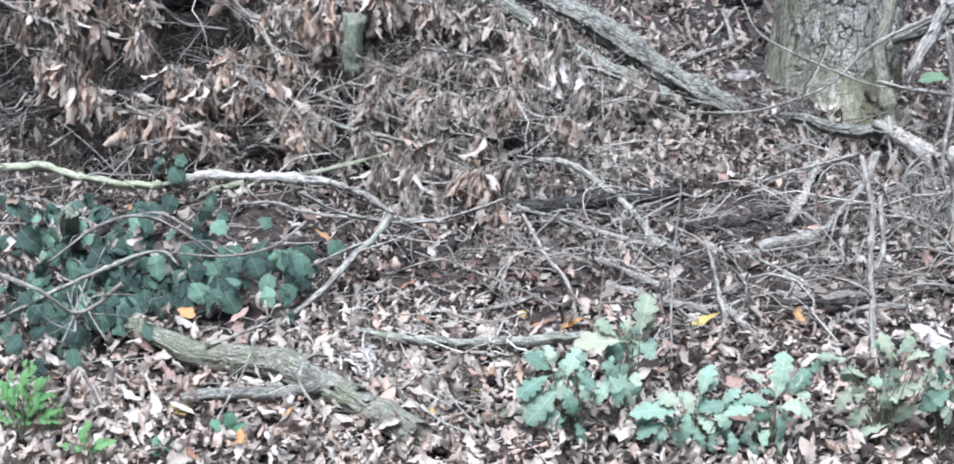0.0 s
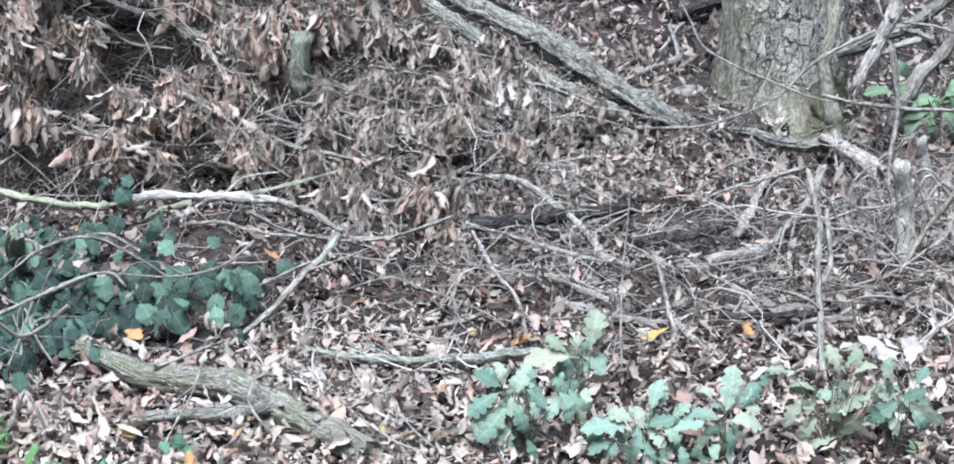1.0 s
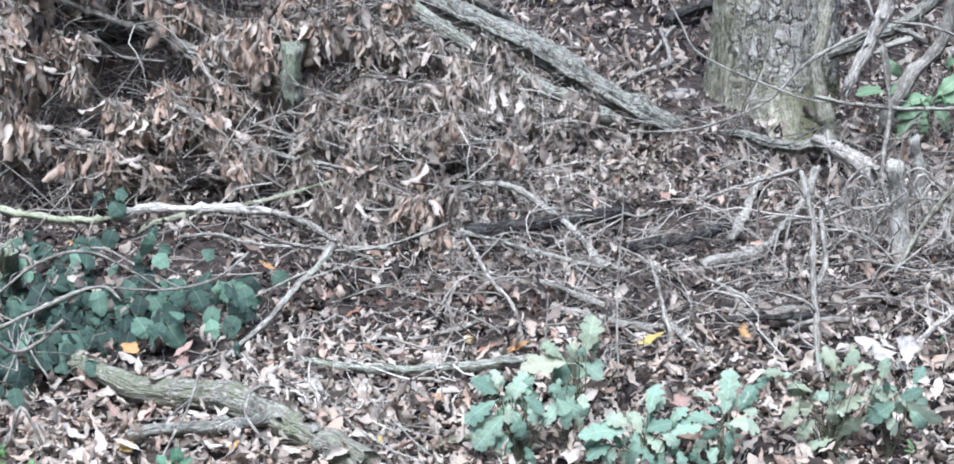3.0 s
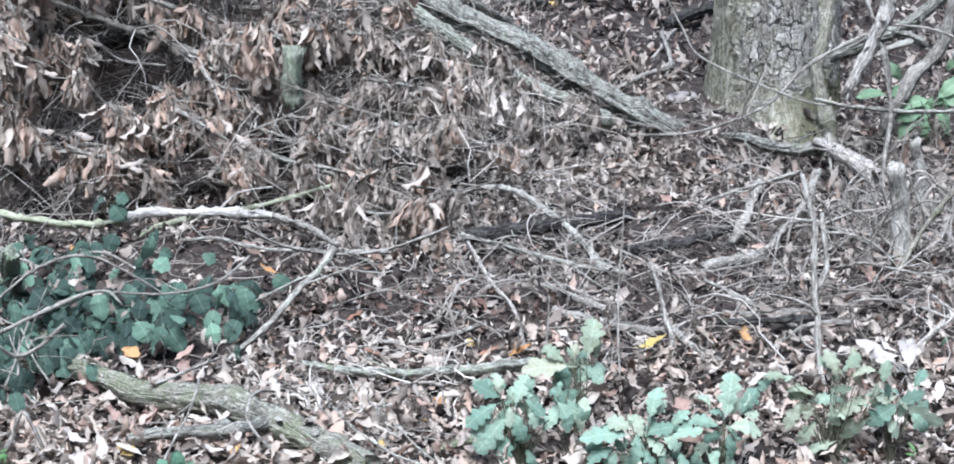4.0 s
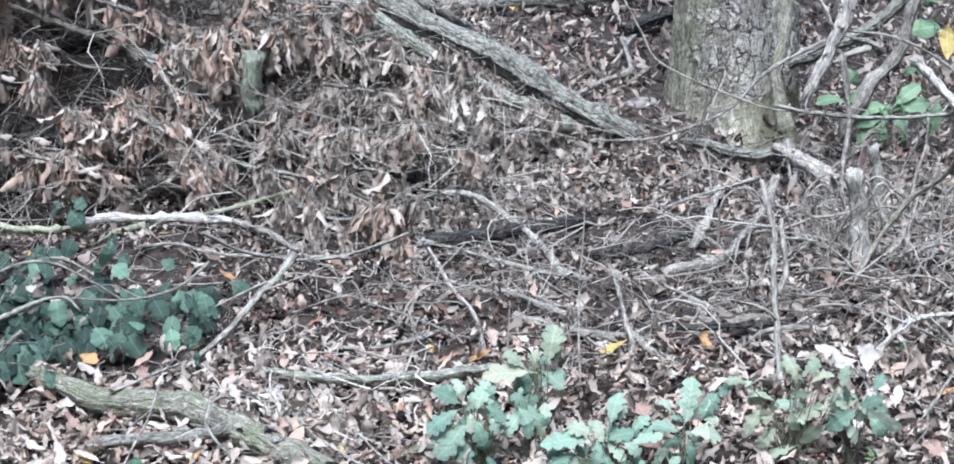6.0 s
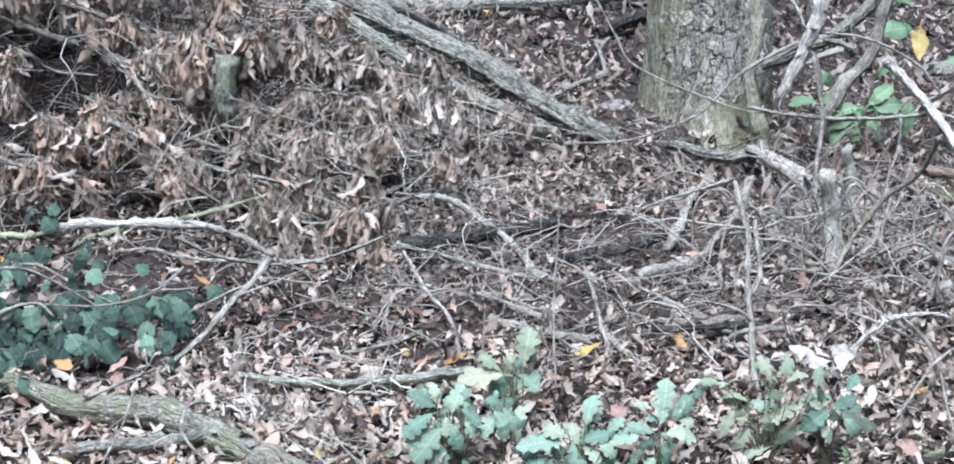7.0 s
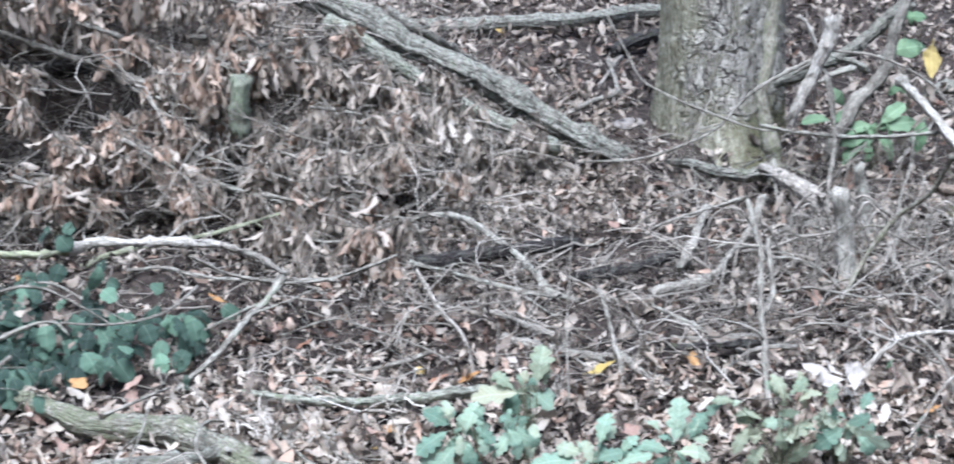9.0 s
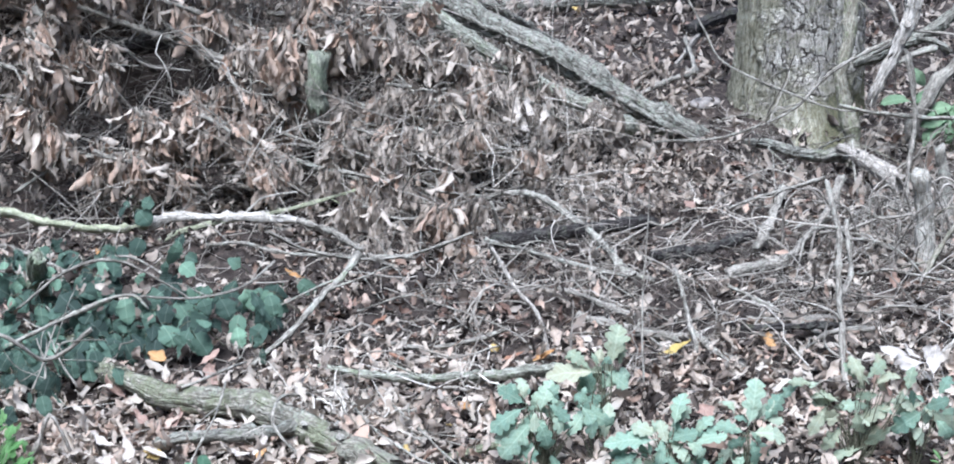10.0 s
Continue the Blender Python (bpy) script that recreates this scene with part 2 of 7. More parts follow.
def soil_mat():
    mat, nt, b = base("woodland_soil", 0.95, 0.15)
    co = nt.nodes.new("ShaderNodeTexCoord").outputs["Object"]
    crumb = tex(nt, "Noise", 55, co, 6, 0.7)
    wide = tex(nt, "Noise", 2.2, co, 4, 0.6)
    bits = tex(nt, "Voronoi", 34, co)
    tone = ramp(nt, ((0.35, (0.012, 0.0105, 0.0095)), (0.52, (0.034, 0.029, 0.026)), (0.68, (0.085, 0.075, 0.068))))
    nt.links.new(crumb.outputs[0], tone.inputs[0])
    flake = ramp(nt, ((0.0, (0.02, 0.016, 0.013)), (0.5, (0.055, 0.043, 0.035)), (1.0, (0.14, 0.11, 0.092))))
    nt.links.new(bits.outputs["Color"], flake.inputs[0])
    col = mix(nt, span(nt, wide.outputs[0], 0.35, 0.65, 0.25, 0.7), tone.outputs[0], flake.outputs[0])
    nt.links.new(col, b.inputs["Base Color"])
    bump(nt, b, crumb.outputs[0], 0.9, 0.012)
    return mat


def trunk_mat():
    """Streaked mossy bark, with a face of cracked pale plates above the foot and a green film on the root."""
    mat, nt, b = base("trunk_bark", 0.92, 0.15)
    at = nt.nodes.new("ShaderNodeAttribute")
    at.attribute_name = "grain"
    here = at.outputs["Vector"]
    st = nt.nodes.new("ShaderNodeMapping")
    st.inputs["Scale"].default_value = (1, 1, 0.45)
    nt.links.new(here, st.inputs[0])
    warp = tex(nt, "Noise", 18, here, 4, 0.6)
    bent = mix(nt, 0.05, st.outputs[0], warp.outputs["Color"], "ADD")
    plate = tex(nt, "Voronoi", 27, bent)
    plate.feature = "DISTANCE_TO_EDGE"
    cell = tex(nt, "Voronoi", 27, bent)
    chip = tex(nt, "Voronoi", 75, bent)
    chip.feature = "DISTANCE_TO_EDGE"
    up = nt.nodes.new("ShaderNodeMapping")
    up.inputs["Scale"].default_value = (1, 1, 0.2)
    nt.links.new(here, up.inputs[0])
    fib = tex(nt, "Noise", 130, up.outputs[0], 6, 0.75)
    big = tex(nt, "Noise", 10, here, 4, 0.65)
    fleck = tex(nt, "Noise", 75, here, 5, 0.75)
    dot = tex(nt, "Noise", 210, here, 3, 0.7)
    ax = nt.nodes.new("ShaderNodeSeparateXYZ")
    nt.links.new(here, ax.inputs[0])

    def calc(how, p, q, r=None):
        n = nt.nodes.new("ShaderNodeMath")
        n.operation = how
        for k, v in enumerate((p, q, r)):
            if v is None:
                continue
            if hasattr(v, "is_linked"):
                nt.links.new(v, n.inputs[k])
            else:
                n.inputs[k].default_value = v
        return n.outputs[0]

    across = calc("MULTIPLY_ADD", big.outputs[0], 0.28, ax.outputs[0])
    height = calc("MULTIPLY_ADD", big.outputs[0], 0.35, ax.outputs[2])
    scaly = calc("MULTIPLY", span(nt, across, 0.0, 0.05), span(nt, height, 0.31, 0.39))
    tone = ramp(nt, ((0.36, (0.12, 0.112, 0.074)), (0.5, (0.305, 0.295, 0.21)), (0.63, (0.52, 0.505, 0.41))))
    nt.links.new(fib.outputs[0], tone.inputs[0])
    col = mix(nt, span(nt, fleck.outputs[0], 0.54, 0.62, 0, 0.7), tone.outputs[0], (0.44, 0.44, 0.35))
    col = mix(nt, span(nt, fleck.outputs[0], 0.45, 0.37, 0, 0.7), col, (0.11, 0.10, 0.065))
    film = calc("MULTIPLY", span(nt, across, 0.11, 0.18), span(nt, height, 0.45, 0.34))
    col = mix(nt, calc("MULTIPLY", film, 0.88), col, mix(nt, span(nt, dot.outputs[0], 0.4, 0.62), (0.075, 0.076, 0.04), (0.17, 0.165, 0.095)))
    scale_tone = ramp(nt, ((0.2, (0.50, 0.475, 0.42)), (0.75, (0.75, 0.725, 0.64))))
    nt.links.new(cell.outputs["Color"], scale_tone.inputs[0])
    flake = mix(nt, span(nt, fib.outputs[0], 0.54, 0.38, 0, 0.4), scale_tone.outputs[0], (0.20, 0.18, 0.145))
    flake = mix(nt, span(nt, chip.outputs[0], 0.02, 0.10, 0.35, 0.0), flake, (0.13, 0.115, 0.095))
    torn = tex(nt, "Noise", 26, here, 4, 0.7)
    split = calc("MULTIPLY", span(nt, plate.outputs[0], 0.01, 0.085, 1.0, 0.0), span(nt, torn.outputs[0], 0.44, 0.54))
    flake = mix(nt, split, flake, (0.06, 0.052, 0.044))
    flake = mix(nt, span(nt, torn.outputs[0], 0.5, 0.4, 0, 0.75), flake, tone.outputs[0])
    flake = mix(nt, span(nt, fleck.outputs[0], 0.48, 0.38, 0, 0.6), flake, (0.15, 0.135, 0.105))
    col = mix(nt, scaly, col, flake)
    nt.links.new(col, b.inputs["Base Color"])
    edge = calc("MULTIPLY", calc("SUBTRACT", 1.0, split), scaly)
    lift = calc("MULTIPLY_ADD", edge, 1.2, calc("MULTIPLY", span(nt, chip.outputs[0], 0.0, 0.15, 0, 0.35), scaly))
    lift = calc("ADD", lift, calc("MULTIPLY_ADD", fleck.outputs[0], 0.8, fib.outputs[0]))
    bump(nt, b, lift, 1.0, 0.016)
    return mat


def stone_mat():
    mat, nt, b = base("grey_stone", 0.85, 0.3)
    co = nt.nodes.new("ShaderNodeTexCoord").outputs["Object"]
    n = tex(nt, "Noise", 45, co, 5, 0.7)
    tone = ramp(nt, ((0.3, (0.12, 0.11, 0.10)), (0.7, (0.27, 0.25, 0.225))))
    nt.links.new(n.outputs[0], tone.inputs[0])
    nt.links.new(tone.outputs[0], b.inputs["Base Color"])
    bump(nt, b, n.outputs[0], 0.5, 0.004)
    return mat


SPRAY_PALE = twig_stuff_mat(True, 1.6)
TWIG_STUFF, TWIG_ONE, TWIG_PALE, SOIL, TRUNK, STONE = twig_stuff_mat(), twig_stuff_mat(False), twig_stuff_mat(True, 1.6), soil_mat(), trunk_mat(), stone_mat()


# ---- shapes ----
def smooth(v):
    v = np.clip(v, 0, 1)
    return v * v * (3 - 2 * v)


def gz(x, y):
    """The height of the soil: nearly level, with the hump under the brush and a rise round the trunk."""
    x, y = np.asarray(x, float), np.asarray(y, float)
    hump = 0.36 * smooth((y - 4.3) / 0.8) * smooth((0.3 - x) / 0.75)
    hollow = smooth((-0.52 - x) / 0.25) * (1 - smooth((y - 5.2) / 0.35))
    hump = hump * (1 - 0.95 * hollow) * (1 - smooth((y - 6.2) / 1.2)) * (1 - smooth((-2.6 - x) / 1.0))
    rise = 0.07 * np.exp(-((x - 1.0) ** 2 + (y - 5.35) ** 2) / 0.16)
    fine = 0.012 * np.sin(5.1 * x + 1.3 * y) * np.sin(4.3 * y - 0.7 * x + 1) + 0.006 * np.sin(17 * x) * np.sin(15 * y + 2)
    fade = np.exp(-(x ** 2 + (y - 4) ** 2) / 200)
    return hump + rise + fine * fade - 0.008


def mesh_of(name, verts, faces, mat, grain=None, flat=False):
    me = bpy.data.meshes.new(name)
    if isinstance(faces, np.ndarray):
        k = faces.shape[1]
        me.vertices.add(len(verts))
        me.vertices.foreach_set("co", np.asarray(verts, np.float32).ravel())
        me.loops.add(faces.size)
        me.loops.foreach_set("vertex_index", faces.astype(np.int32).ravel())
        me.polygons.add(len(faces))
        me.polygons.foreach_set("loop_start", np.arange(0, faces.size, k, dtype=np.int32))
        me.update(calc_edges=True)
    else:
        me.from_pydata([tuple(map(float, v)) for v in verts], [], faces)
        me.update()
    if not flat:
        me.polygons.foreach_set("use_smooth", np.ones(len(me.polygons), bool))
    if grain is not None:
        a = me.attributes.new("grain", "FLOAT_VECTOR", "POINT")
        a.data.foreach_set("vector", np.asarray(grain, np.float32).ravel())
    me.materials.append(mat)
    return me


def part(name, me, parent, label=""):
    """One mesh object under a thing, or under a part of one."""
    ob = new(name, me)
    ob.parent = parent
    return tagged(ob, label)


def curve_points(ctrl, n):
    """A smooth line through the control points, resampled evenly."""
    c = np.asarray(ctrl, float)
    c = np.vstack([2 * c[0] - c[1], c, 2 * c[-1] - c[-2]])
    out = []
    for i in range(1, len(c) - 2):
        p0, p1, p2, p3 = c[i - 1:i + 3]
        for u in np.linspace(0, 1, 12, endpoint=False):
            out.append(0.5 * (2 * p1 + (p2 - p0) * u + (2 * p0 - 5 * p1 + 4 * p2 - p3) * u ** 2 + (3 * p1 - p0 - 3 * p2 + p3) * u ** 3))
    out.append(c[-2])
    out = np.array(out)
    d = np.r_[0, np.cumsum(np.linalg.norm(np.diff(out, axis=0), axis=1))]
    s = np.linspace(0, d[-1], n)
    return np.stack([np.interp(s, d, out[:, k]) for k in range(3)], 1), s


def tube(ctrl, r0, r1, sides=8, rng=None, rough=0.12, wob=0.25, step=0.03, jag=0.0, start=Vector((0, 0, 0))):
    """A tapered, knotty, slightly crooked tube along control points; returns vertices, faces and grain coordinates."""
    rng = rng or np.random.default_rng(1)
    length = sum(np.linalg.norm(np.subtract(b, a)) for a, b in zip(ctrl, ctrl[1:]))
    n = int(np.clip(length / step, 5, 84)) + 1
    pts, s = curve_points(ctrl, n)
    rad = np.linspace(r0, r1, n)
    kinks = np.cumsum(rng.normal(0, 1, (n, 3)), 0)
    kinks -= np.outer(np.linspace(0, 1, n), kinks[-1])
    pts = pts + kinks * rad[:, None] * wob * 0.5 * min(1.0, math.sqrt(22 / n))
    rad = rad * (1 + rough * np.convolve(rng.normal(0, 1, n + 2), (0.3, 0.5, 0.3), "valid"))
    for _ in range(max(1, n // 9)):
        rad[rng.integers(0, n)] *= 1 + 2.0 * rough
    tan = np.gradient(pts, axis=0)
    tan /= np.linalg.norm(tan, axis=1)[:, None] + 1e-9
    side = np.cross(tan[0], (0.3, 0.2, 0.9))
    side /= np.linalg.norm(side)
    ang = np.arange(sides) * 2 * math.pi / sides
    lump = 1 + rough * 0.8 * rng.normal(0, 1, sides)
    seed = rng.uniform(0, 40)
    verts, grain = [], []
    for i in range(n):
        side = side - tan[i] * np.dot(side, tan[i])
        side /= np.linalg.norm(side)
        up = np.cross(tan[i], side)
        rr = rad[i] * (lump + rough * 0.4 * rng.normal(0, 1, sides))
        if sides > 8:
            k = 0.45 / max(r0, r1)
            rr = rr + rad[i] * rough * np.array([0.9 * noise.noise((math.cos(b) * 1.6 + seed, math.sin(b) * 1.6, s[i] * k * 0.8)) + 0.9 * noise.noise((math.cos(b) * 4.5, math.sin(b) * 4.5 + seed, s[i] * k * 0.5)) for b in ang])
        ring = pts[i] + np.outer(np.cos(ang) * rr, side) + np.outer(np.sin(ang) * rr, up)
        if jag and i in (0, n - 1):
            ring = ring + np.outer(rng.uniform(-1, 1, sides) * jag, tan[i]) * (1 if i else -1)
        verts.append(ring)
        grain.append(np.stack([np.cos(ang) * rad[i], np.sin(ang) * rad[i], np.full(sides, s[i])], 1))
    faces = []
    for i in range(n - 1):
        for j in range(sides):
            k = (j + 1) % sides
            faces.append((i * sides + j, i * sides + k, (i + 1) * sides + k, (i + 1) * sides + j))
    faces.append(tuple(range(sides - 1, -1, -1)))
    faces.append(tuple(range((n - 1) * sides, n * sides)))
    return np.vstack(verts), faces, np.vstack(grain), pts


STICKS = [0]


def stick(name, label, mat, r0, r1, twigs, ctrl, group="", sides=0, jag=None, rough=None):
    """A fallen branch: one limb mesh with side twigs as its parts."""
    STICKS[0] += 1
    rng = np.random.default_rng(1000 + STICKS[0])
    big = max(r0, r1)
    sides = sides or (30 if big > 0.02 else 14 if big > 0.0085 else 9 if big > 0.005 else 7)
    o = np.array(ctrl[0])
    v, f, g, axis = tube([np.subtract(c, o) for c in ctrl], r0, r1, sides, rng, rough or (0.17 if big < 0.02 else 0.11),
                         0.38 if big < 0.012 else 0.2, max(0.012, big * 0.8), jag if jag is not None else big * 0.6)
    me = mesh_of(name, v, f, mat, g)
    me.polygons[-1].use_smooth = me.polygons[-2].use_smooth = False
    ob = tagged(new(name, me), label, "branch" if big < 0.02 else "log", group)
    ob.location = o
    length = np.linalg.norm(axis[-1] - axis[0])
    for k in range(twigs):
        i = int(rng.uniform(0.12, 0.92) * (len(axis) - 1))
        along = axis[min(i + 1, len(axis) - 1)] - axis[max(i - 1, 0)]
        along /= np.linalg.norm(along) + 1e-9
        out = rng.normal(0, 1, 3)
        out -= along * np.dot(out, along)
        out /= np.linalg.norm(out)
        out[2] = abs(out[2]) * 0.5
        way = along * rng.uniform(0.4, 1.0) * rng.choice((1, 1, -1)) + out * 0.8
        ln = rng.uniform(0.06, 0.17) * (1 if length < 0.5 else 1.25)
        p = axis[i]
        bend = rng.normal(0, 0.018, (2, 3))
        floor_z = max(0.0, gz(*(p + o)[:2]))
        ts = [p, p + way * ln * 0.45 + bend[0], p + way * ln + bend[1]]
        for q in ts[1:]:
            q[2] = max(q[2], floor_z + 0.008 - o[2])
        tr = float(np.clip(big * 0.42, 0.0011, 0.0032))
        tv, tf, tg, _ = tube(ts, tr, tr * 0.5, 6, rng, 0.1, 0.6, 0.014)
        part("twig", mesh_of("twig", tv, tf, mat, tg), ob)
    return ob


IVY_OUTLINE = ((0, 0.06, 0.16, 0.27, 0.38, 0.47, 0.58, 0.72, 0.88, 1.0), (0.26, 0.40, 0.50, 0.50, 0.42, 0.41, 0.36, 0.27, 0.13, 0.0))


def leaf_shape(kind, ns=11, na=5, bend=0.5, cup=0.6, twist=0.0, ripple=0.05, rng=None, lobes=3.0, crumple=0.0):
    """A leaf of unit length along +y, with stalk, curl, crumples and a rippled margin, its two halves unlike."""
    rng = rng or np.random.default_rng(3)
    t = np.r_[-0.16, np.linspace(0, 1, ns - 1)]
    u = np.clip(t, 0, 1)
    if kind == "oak":
        w = 0.26 * np.sin(math.pi * np.clip(u, 0, 0.985) ** 1.4) ** 0.6 * (0.42 + 0.58 * np.abs(np.sin(math.pi * (lobes * u + 0.12))) ** 0.7) + 0.012
    elif kind == "oak_green":
        w = 0.31 * np.sin(math.pi * np.clip(u, 0, 0.985) ** 1.3) ** 0.6 * (0.40 + 0.60 * np.abs(np.sin(math.pi * (lobes * u + 0.12))) ** 0.55) + 0.012
    elif kind == "ivy":
        w = np.interp(u, *IVY_OUTLINE) + 0.012
    elif kind == "bramble":
        w = 0.36 * np.sin(math.pi * u ** 0.85) ** 0.75 * (1 + 0.13 * np.sin(2 * math.pi * 6.5 * u)) + 0.012
    elif kind == "oval":
        w = 0.23 * np.sin(math.pi * u ** 0.9) ** 0.85 + 0.012
    elif kind == "laurel":
        w = 0.24 * np.sin(math.pi * u ** 0.95) ** 0.9 + 0.012
    elif kind == "round":
        w = 0.46 * np.sin(math.pi * u ** 0.75) ** 0.6 * (1 + 0.10 * np.cos(2 * math.pi * 2.5 * u)) + 0.012
    else:
        w = 0.165 * np.sin(math.pi * u ** 0.85) ** 0.9 + 0.012
    w[0] = 0.012
    s = np.linspace(-1, 1, na)
    a = bend * (t - 0.3) * 2
    dt = np.diff(t, prepend=t[0])
    cy, cz = np.cumsum(np.cos(a) * dt), np.cumsum(np.sin(a) * dt)
    knots = np.linspace(0, 1, 6)
    halves = [1 + (0.06 + crumple) * np.interp(u, knots, rng.normal(0, 1, 6)) for _ in range(2)]
    V = np.zeros((ns, na, 3))
    for i in range(ns):
        phi = cup * s
        wide = w[i] * np.where(s < 0, halves[0][i], halves[1][i])
        off = wide * (np.sin(phi) / cup if abs(cup) > 0.01 else s)
        up = wide * ((1 - np.cos(phi)) / cup if abs(cup) > 0.01 else 0 * s)
        if i > 0:
            up = up + ripple * w[i] * 2 * rng.normal(0, 1, na) * np.abs(s)
            off = off * (1 + 0.4 * ripple * rng.normal(0, 1, na))
        tw = twist * (t[i] - 0.2)
        x, n_ = off * math.cos(tw) - up * math.sin(tw), off * math.sin(tw) + up * math.cos(tw)
        V[i, :, 0] = x
        V[i, :, 1] = cy[i] - n_ * math.sin(a[i])
        V[i, :, 2] = cz[i] + n_ * math.cos(a[i])
    V = V.reshape(-1, 3)
    if crumple:
        o = Vector(rng.uniform(0, 30, 3))
        V = V + crumple * np.array([noise.noise_vector(Vector(p) * 3.0 + o) + 0.5 * noise.noise_vector(Vector(p) * 7.0 + o) for p in V])
    idx = np.arange(ns * na).reshape(ns, na)
    q = np.stack([idx[:-1, :-1], idx[:-1, 1:], idx[1:, 1:], idx[1:, :-1]], -1).reshape(-1, 4)
    return V, q


def rotations(yaw, pitch, roll):
    cy, sy, cp, sp, cr, sr = np.cos(yaw), np.sin(yaw), np.cos(pitch), np.sin(pitch), np.cos(roll), np.sin(roll)
    o, z = np.ones_like(yaw), np.zeros_like(yaw)
    rz = np.stack([cy, -sy, z, sy, cy, z, z, z, o], -1).reshape(-1, 3, 3)
    rx = np.stack([o, z, z, z, cp, -sp, z, sp, cp], -1).reshape(-1, 3, 3)
    ry = np.stack([cr, z, sr, z, o, z, -sr, z, cr], -1).reshape(-1, 3, 3)
    return rz @ rx @ ry


def scattered(shapes, pick, pos, rot, size):
    """Joins many turned and sized copies of a few shapes into one set of vertices and faces."""
    vs, fs, n = [], [], 0
    for k, (v, q) in enumerate(shapes):
        m = pick == k
        if not m.any():
            continue
        sz = size[m]
        sz = sz[:, None] if sz.ndim == 1 else sz
        vv = np.einsum("nij,mnj->nmi", rot[m], v[:, None, :] * sz[None]) + pos[m][:, None, :]
        c = len(vv)
        fs.append((q[None] + (np.arange(c) * len(v))[:, None, None]).reshape(-1, q.shape[1]) + n)
        vs.append(vv.reshape(-1, 3))
        n += c * len(v)
    return np.vstack(vs), np.vstack(fs)


def leaf_set(kinds, count, ns, na, rng, curl=1.0):
    return [leaf_shape(kinds[i % len(kinds)], ns, na, curl * rng.uniform(-0.5, 1.3), curl * rng.choice((-1, 1, 1)) * rng.uniform(0.3, 1.7),
                       curl * rng.normal(0, 0.9), 0.10, rng, rng.uniform(2.4, 3.6), rng.uniform(0.08, 0.2)) for i in range(count)]


def bark_flakes(ob, n, mat, seed, low=0.012, high=0.035, top=9.0, bottom=-9.0):
    """Loose plates of bark lifting from a log, each a part of it."""
    g = np.random.default_rng(seed)
    me = ob.data
    shapes = []
    for i in range(5):
        v, q = leaf_shape(("oval", "round")[i % 2], 8, 5, g.uniform(-0.3, 0.3), g.uniform(-1.0, -0.4), 0.2, 0.22, g)
        shapes.append(mesh_of("bark_flake", v, q, mat, v * 0.05 + i, flat=True))
    todo = [i for i in range(len(me.polygons) - 2) if (me.polygons[i].normal.z > 0.1 or me.polygons[i].normal.y < -0.35) and bottom < me.polygons[i].center.z < top]
    for i in g.choice(todo, n, replace=False):
        p = me.polygons[int(i)]
        along = Vector(me.vertices[p.vertices[3]].co - me.vertices[p.vertices[0]].co).normalized()
        along = (along + Vector(g.normal(0, 0.35, 3))).normalized()
        out = p.normal
        across = along.cross(out).normalized()
        fl = part("bark_flake", shapes[int(g.integers(0, 5))], ob, "loose pale flake of bark")
        turn = Matrix((across, along, across.cross(along))).transposed().to_4x4()
        k = g.uniform(low, high)
        fl.matrix_basis = Matrix.Translation(p.center + out * 0.0015) @ turn @ Matrix.Diagonal((k * g.uniform(0.6, 1.1), k, k * 0.5, 1))


# ---- ground ----
def axis_steps(lo, hi, step, far):
    mid = np.arange(lo, hi + 1e-6, step)
    grow = step * 1.35 ** np.arange(1, 40)
    out = np.cumsum(grow)
    out = out[out < far]
    return np.r_[lo - out[::-1], mid, hi + out]


gx, gy = axis_steps(-2.8, 3.2, 0.045, 400), axis_steps(1.8, 8.2, 0.045, 400)
GX, GY = np.meshgrid(gx, gy)
near = np.exp(-((GX / 4) ** 2 + ((GY - 5) / 4) ** 2) ** 2)
GZ = gz(GX, GY) + near * 0.006 * np.random.default_rng(5).normal(0, 1, GX.shape)
idx = np.arange(GX.size).reshape(GX.shape)
quads = np.stack([idx[:-1, :-1], idx[:-1, 1:], idx[1:, 1:], idx[1:, :-1]], -1).reshape(-1, 4)
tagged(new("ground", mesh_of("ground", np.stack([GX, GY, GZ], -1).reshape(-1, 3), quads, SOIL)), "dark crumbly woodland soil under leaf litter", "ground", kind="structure")


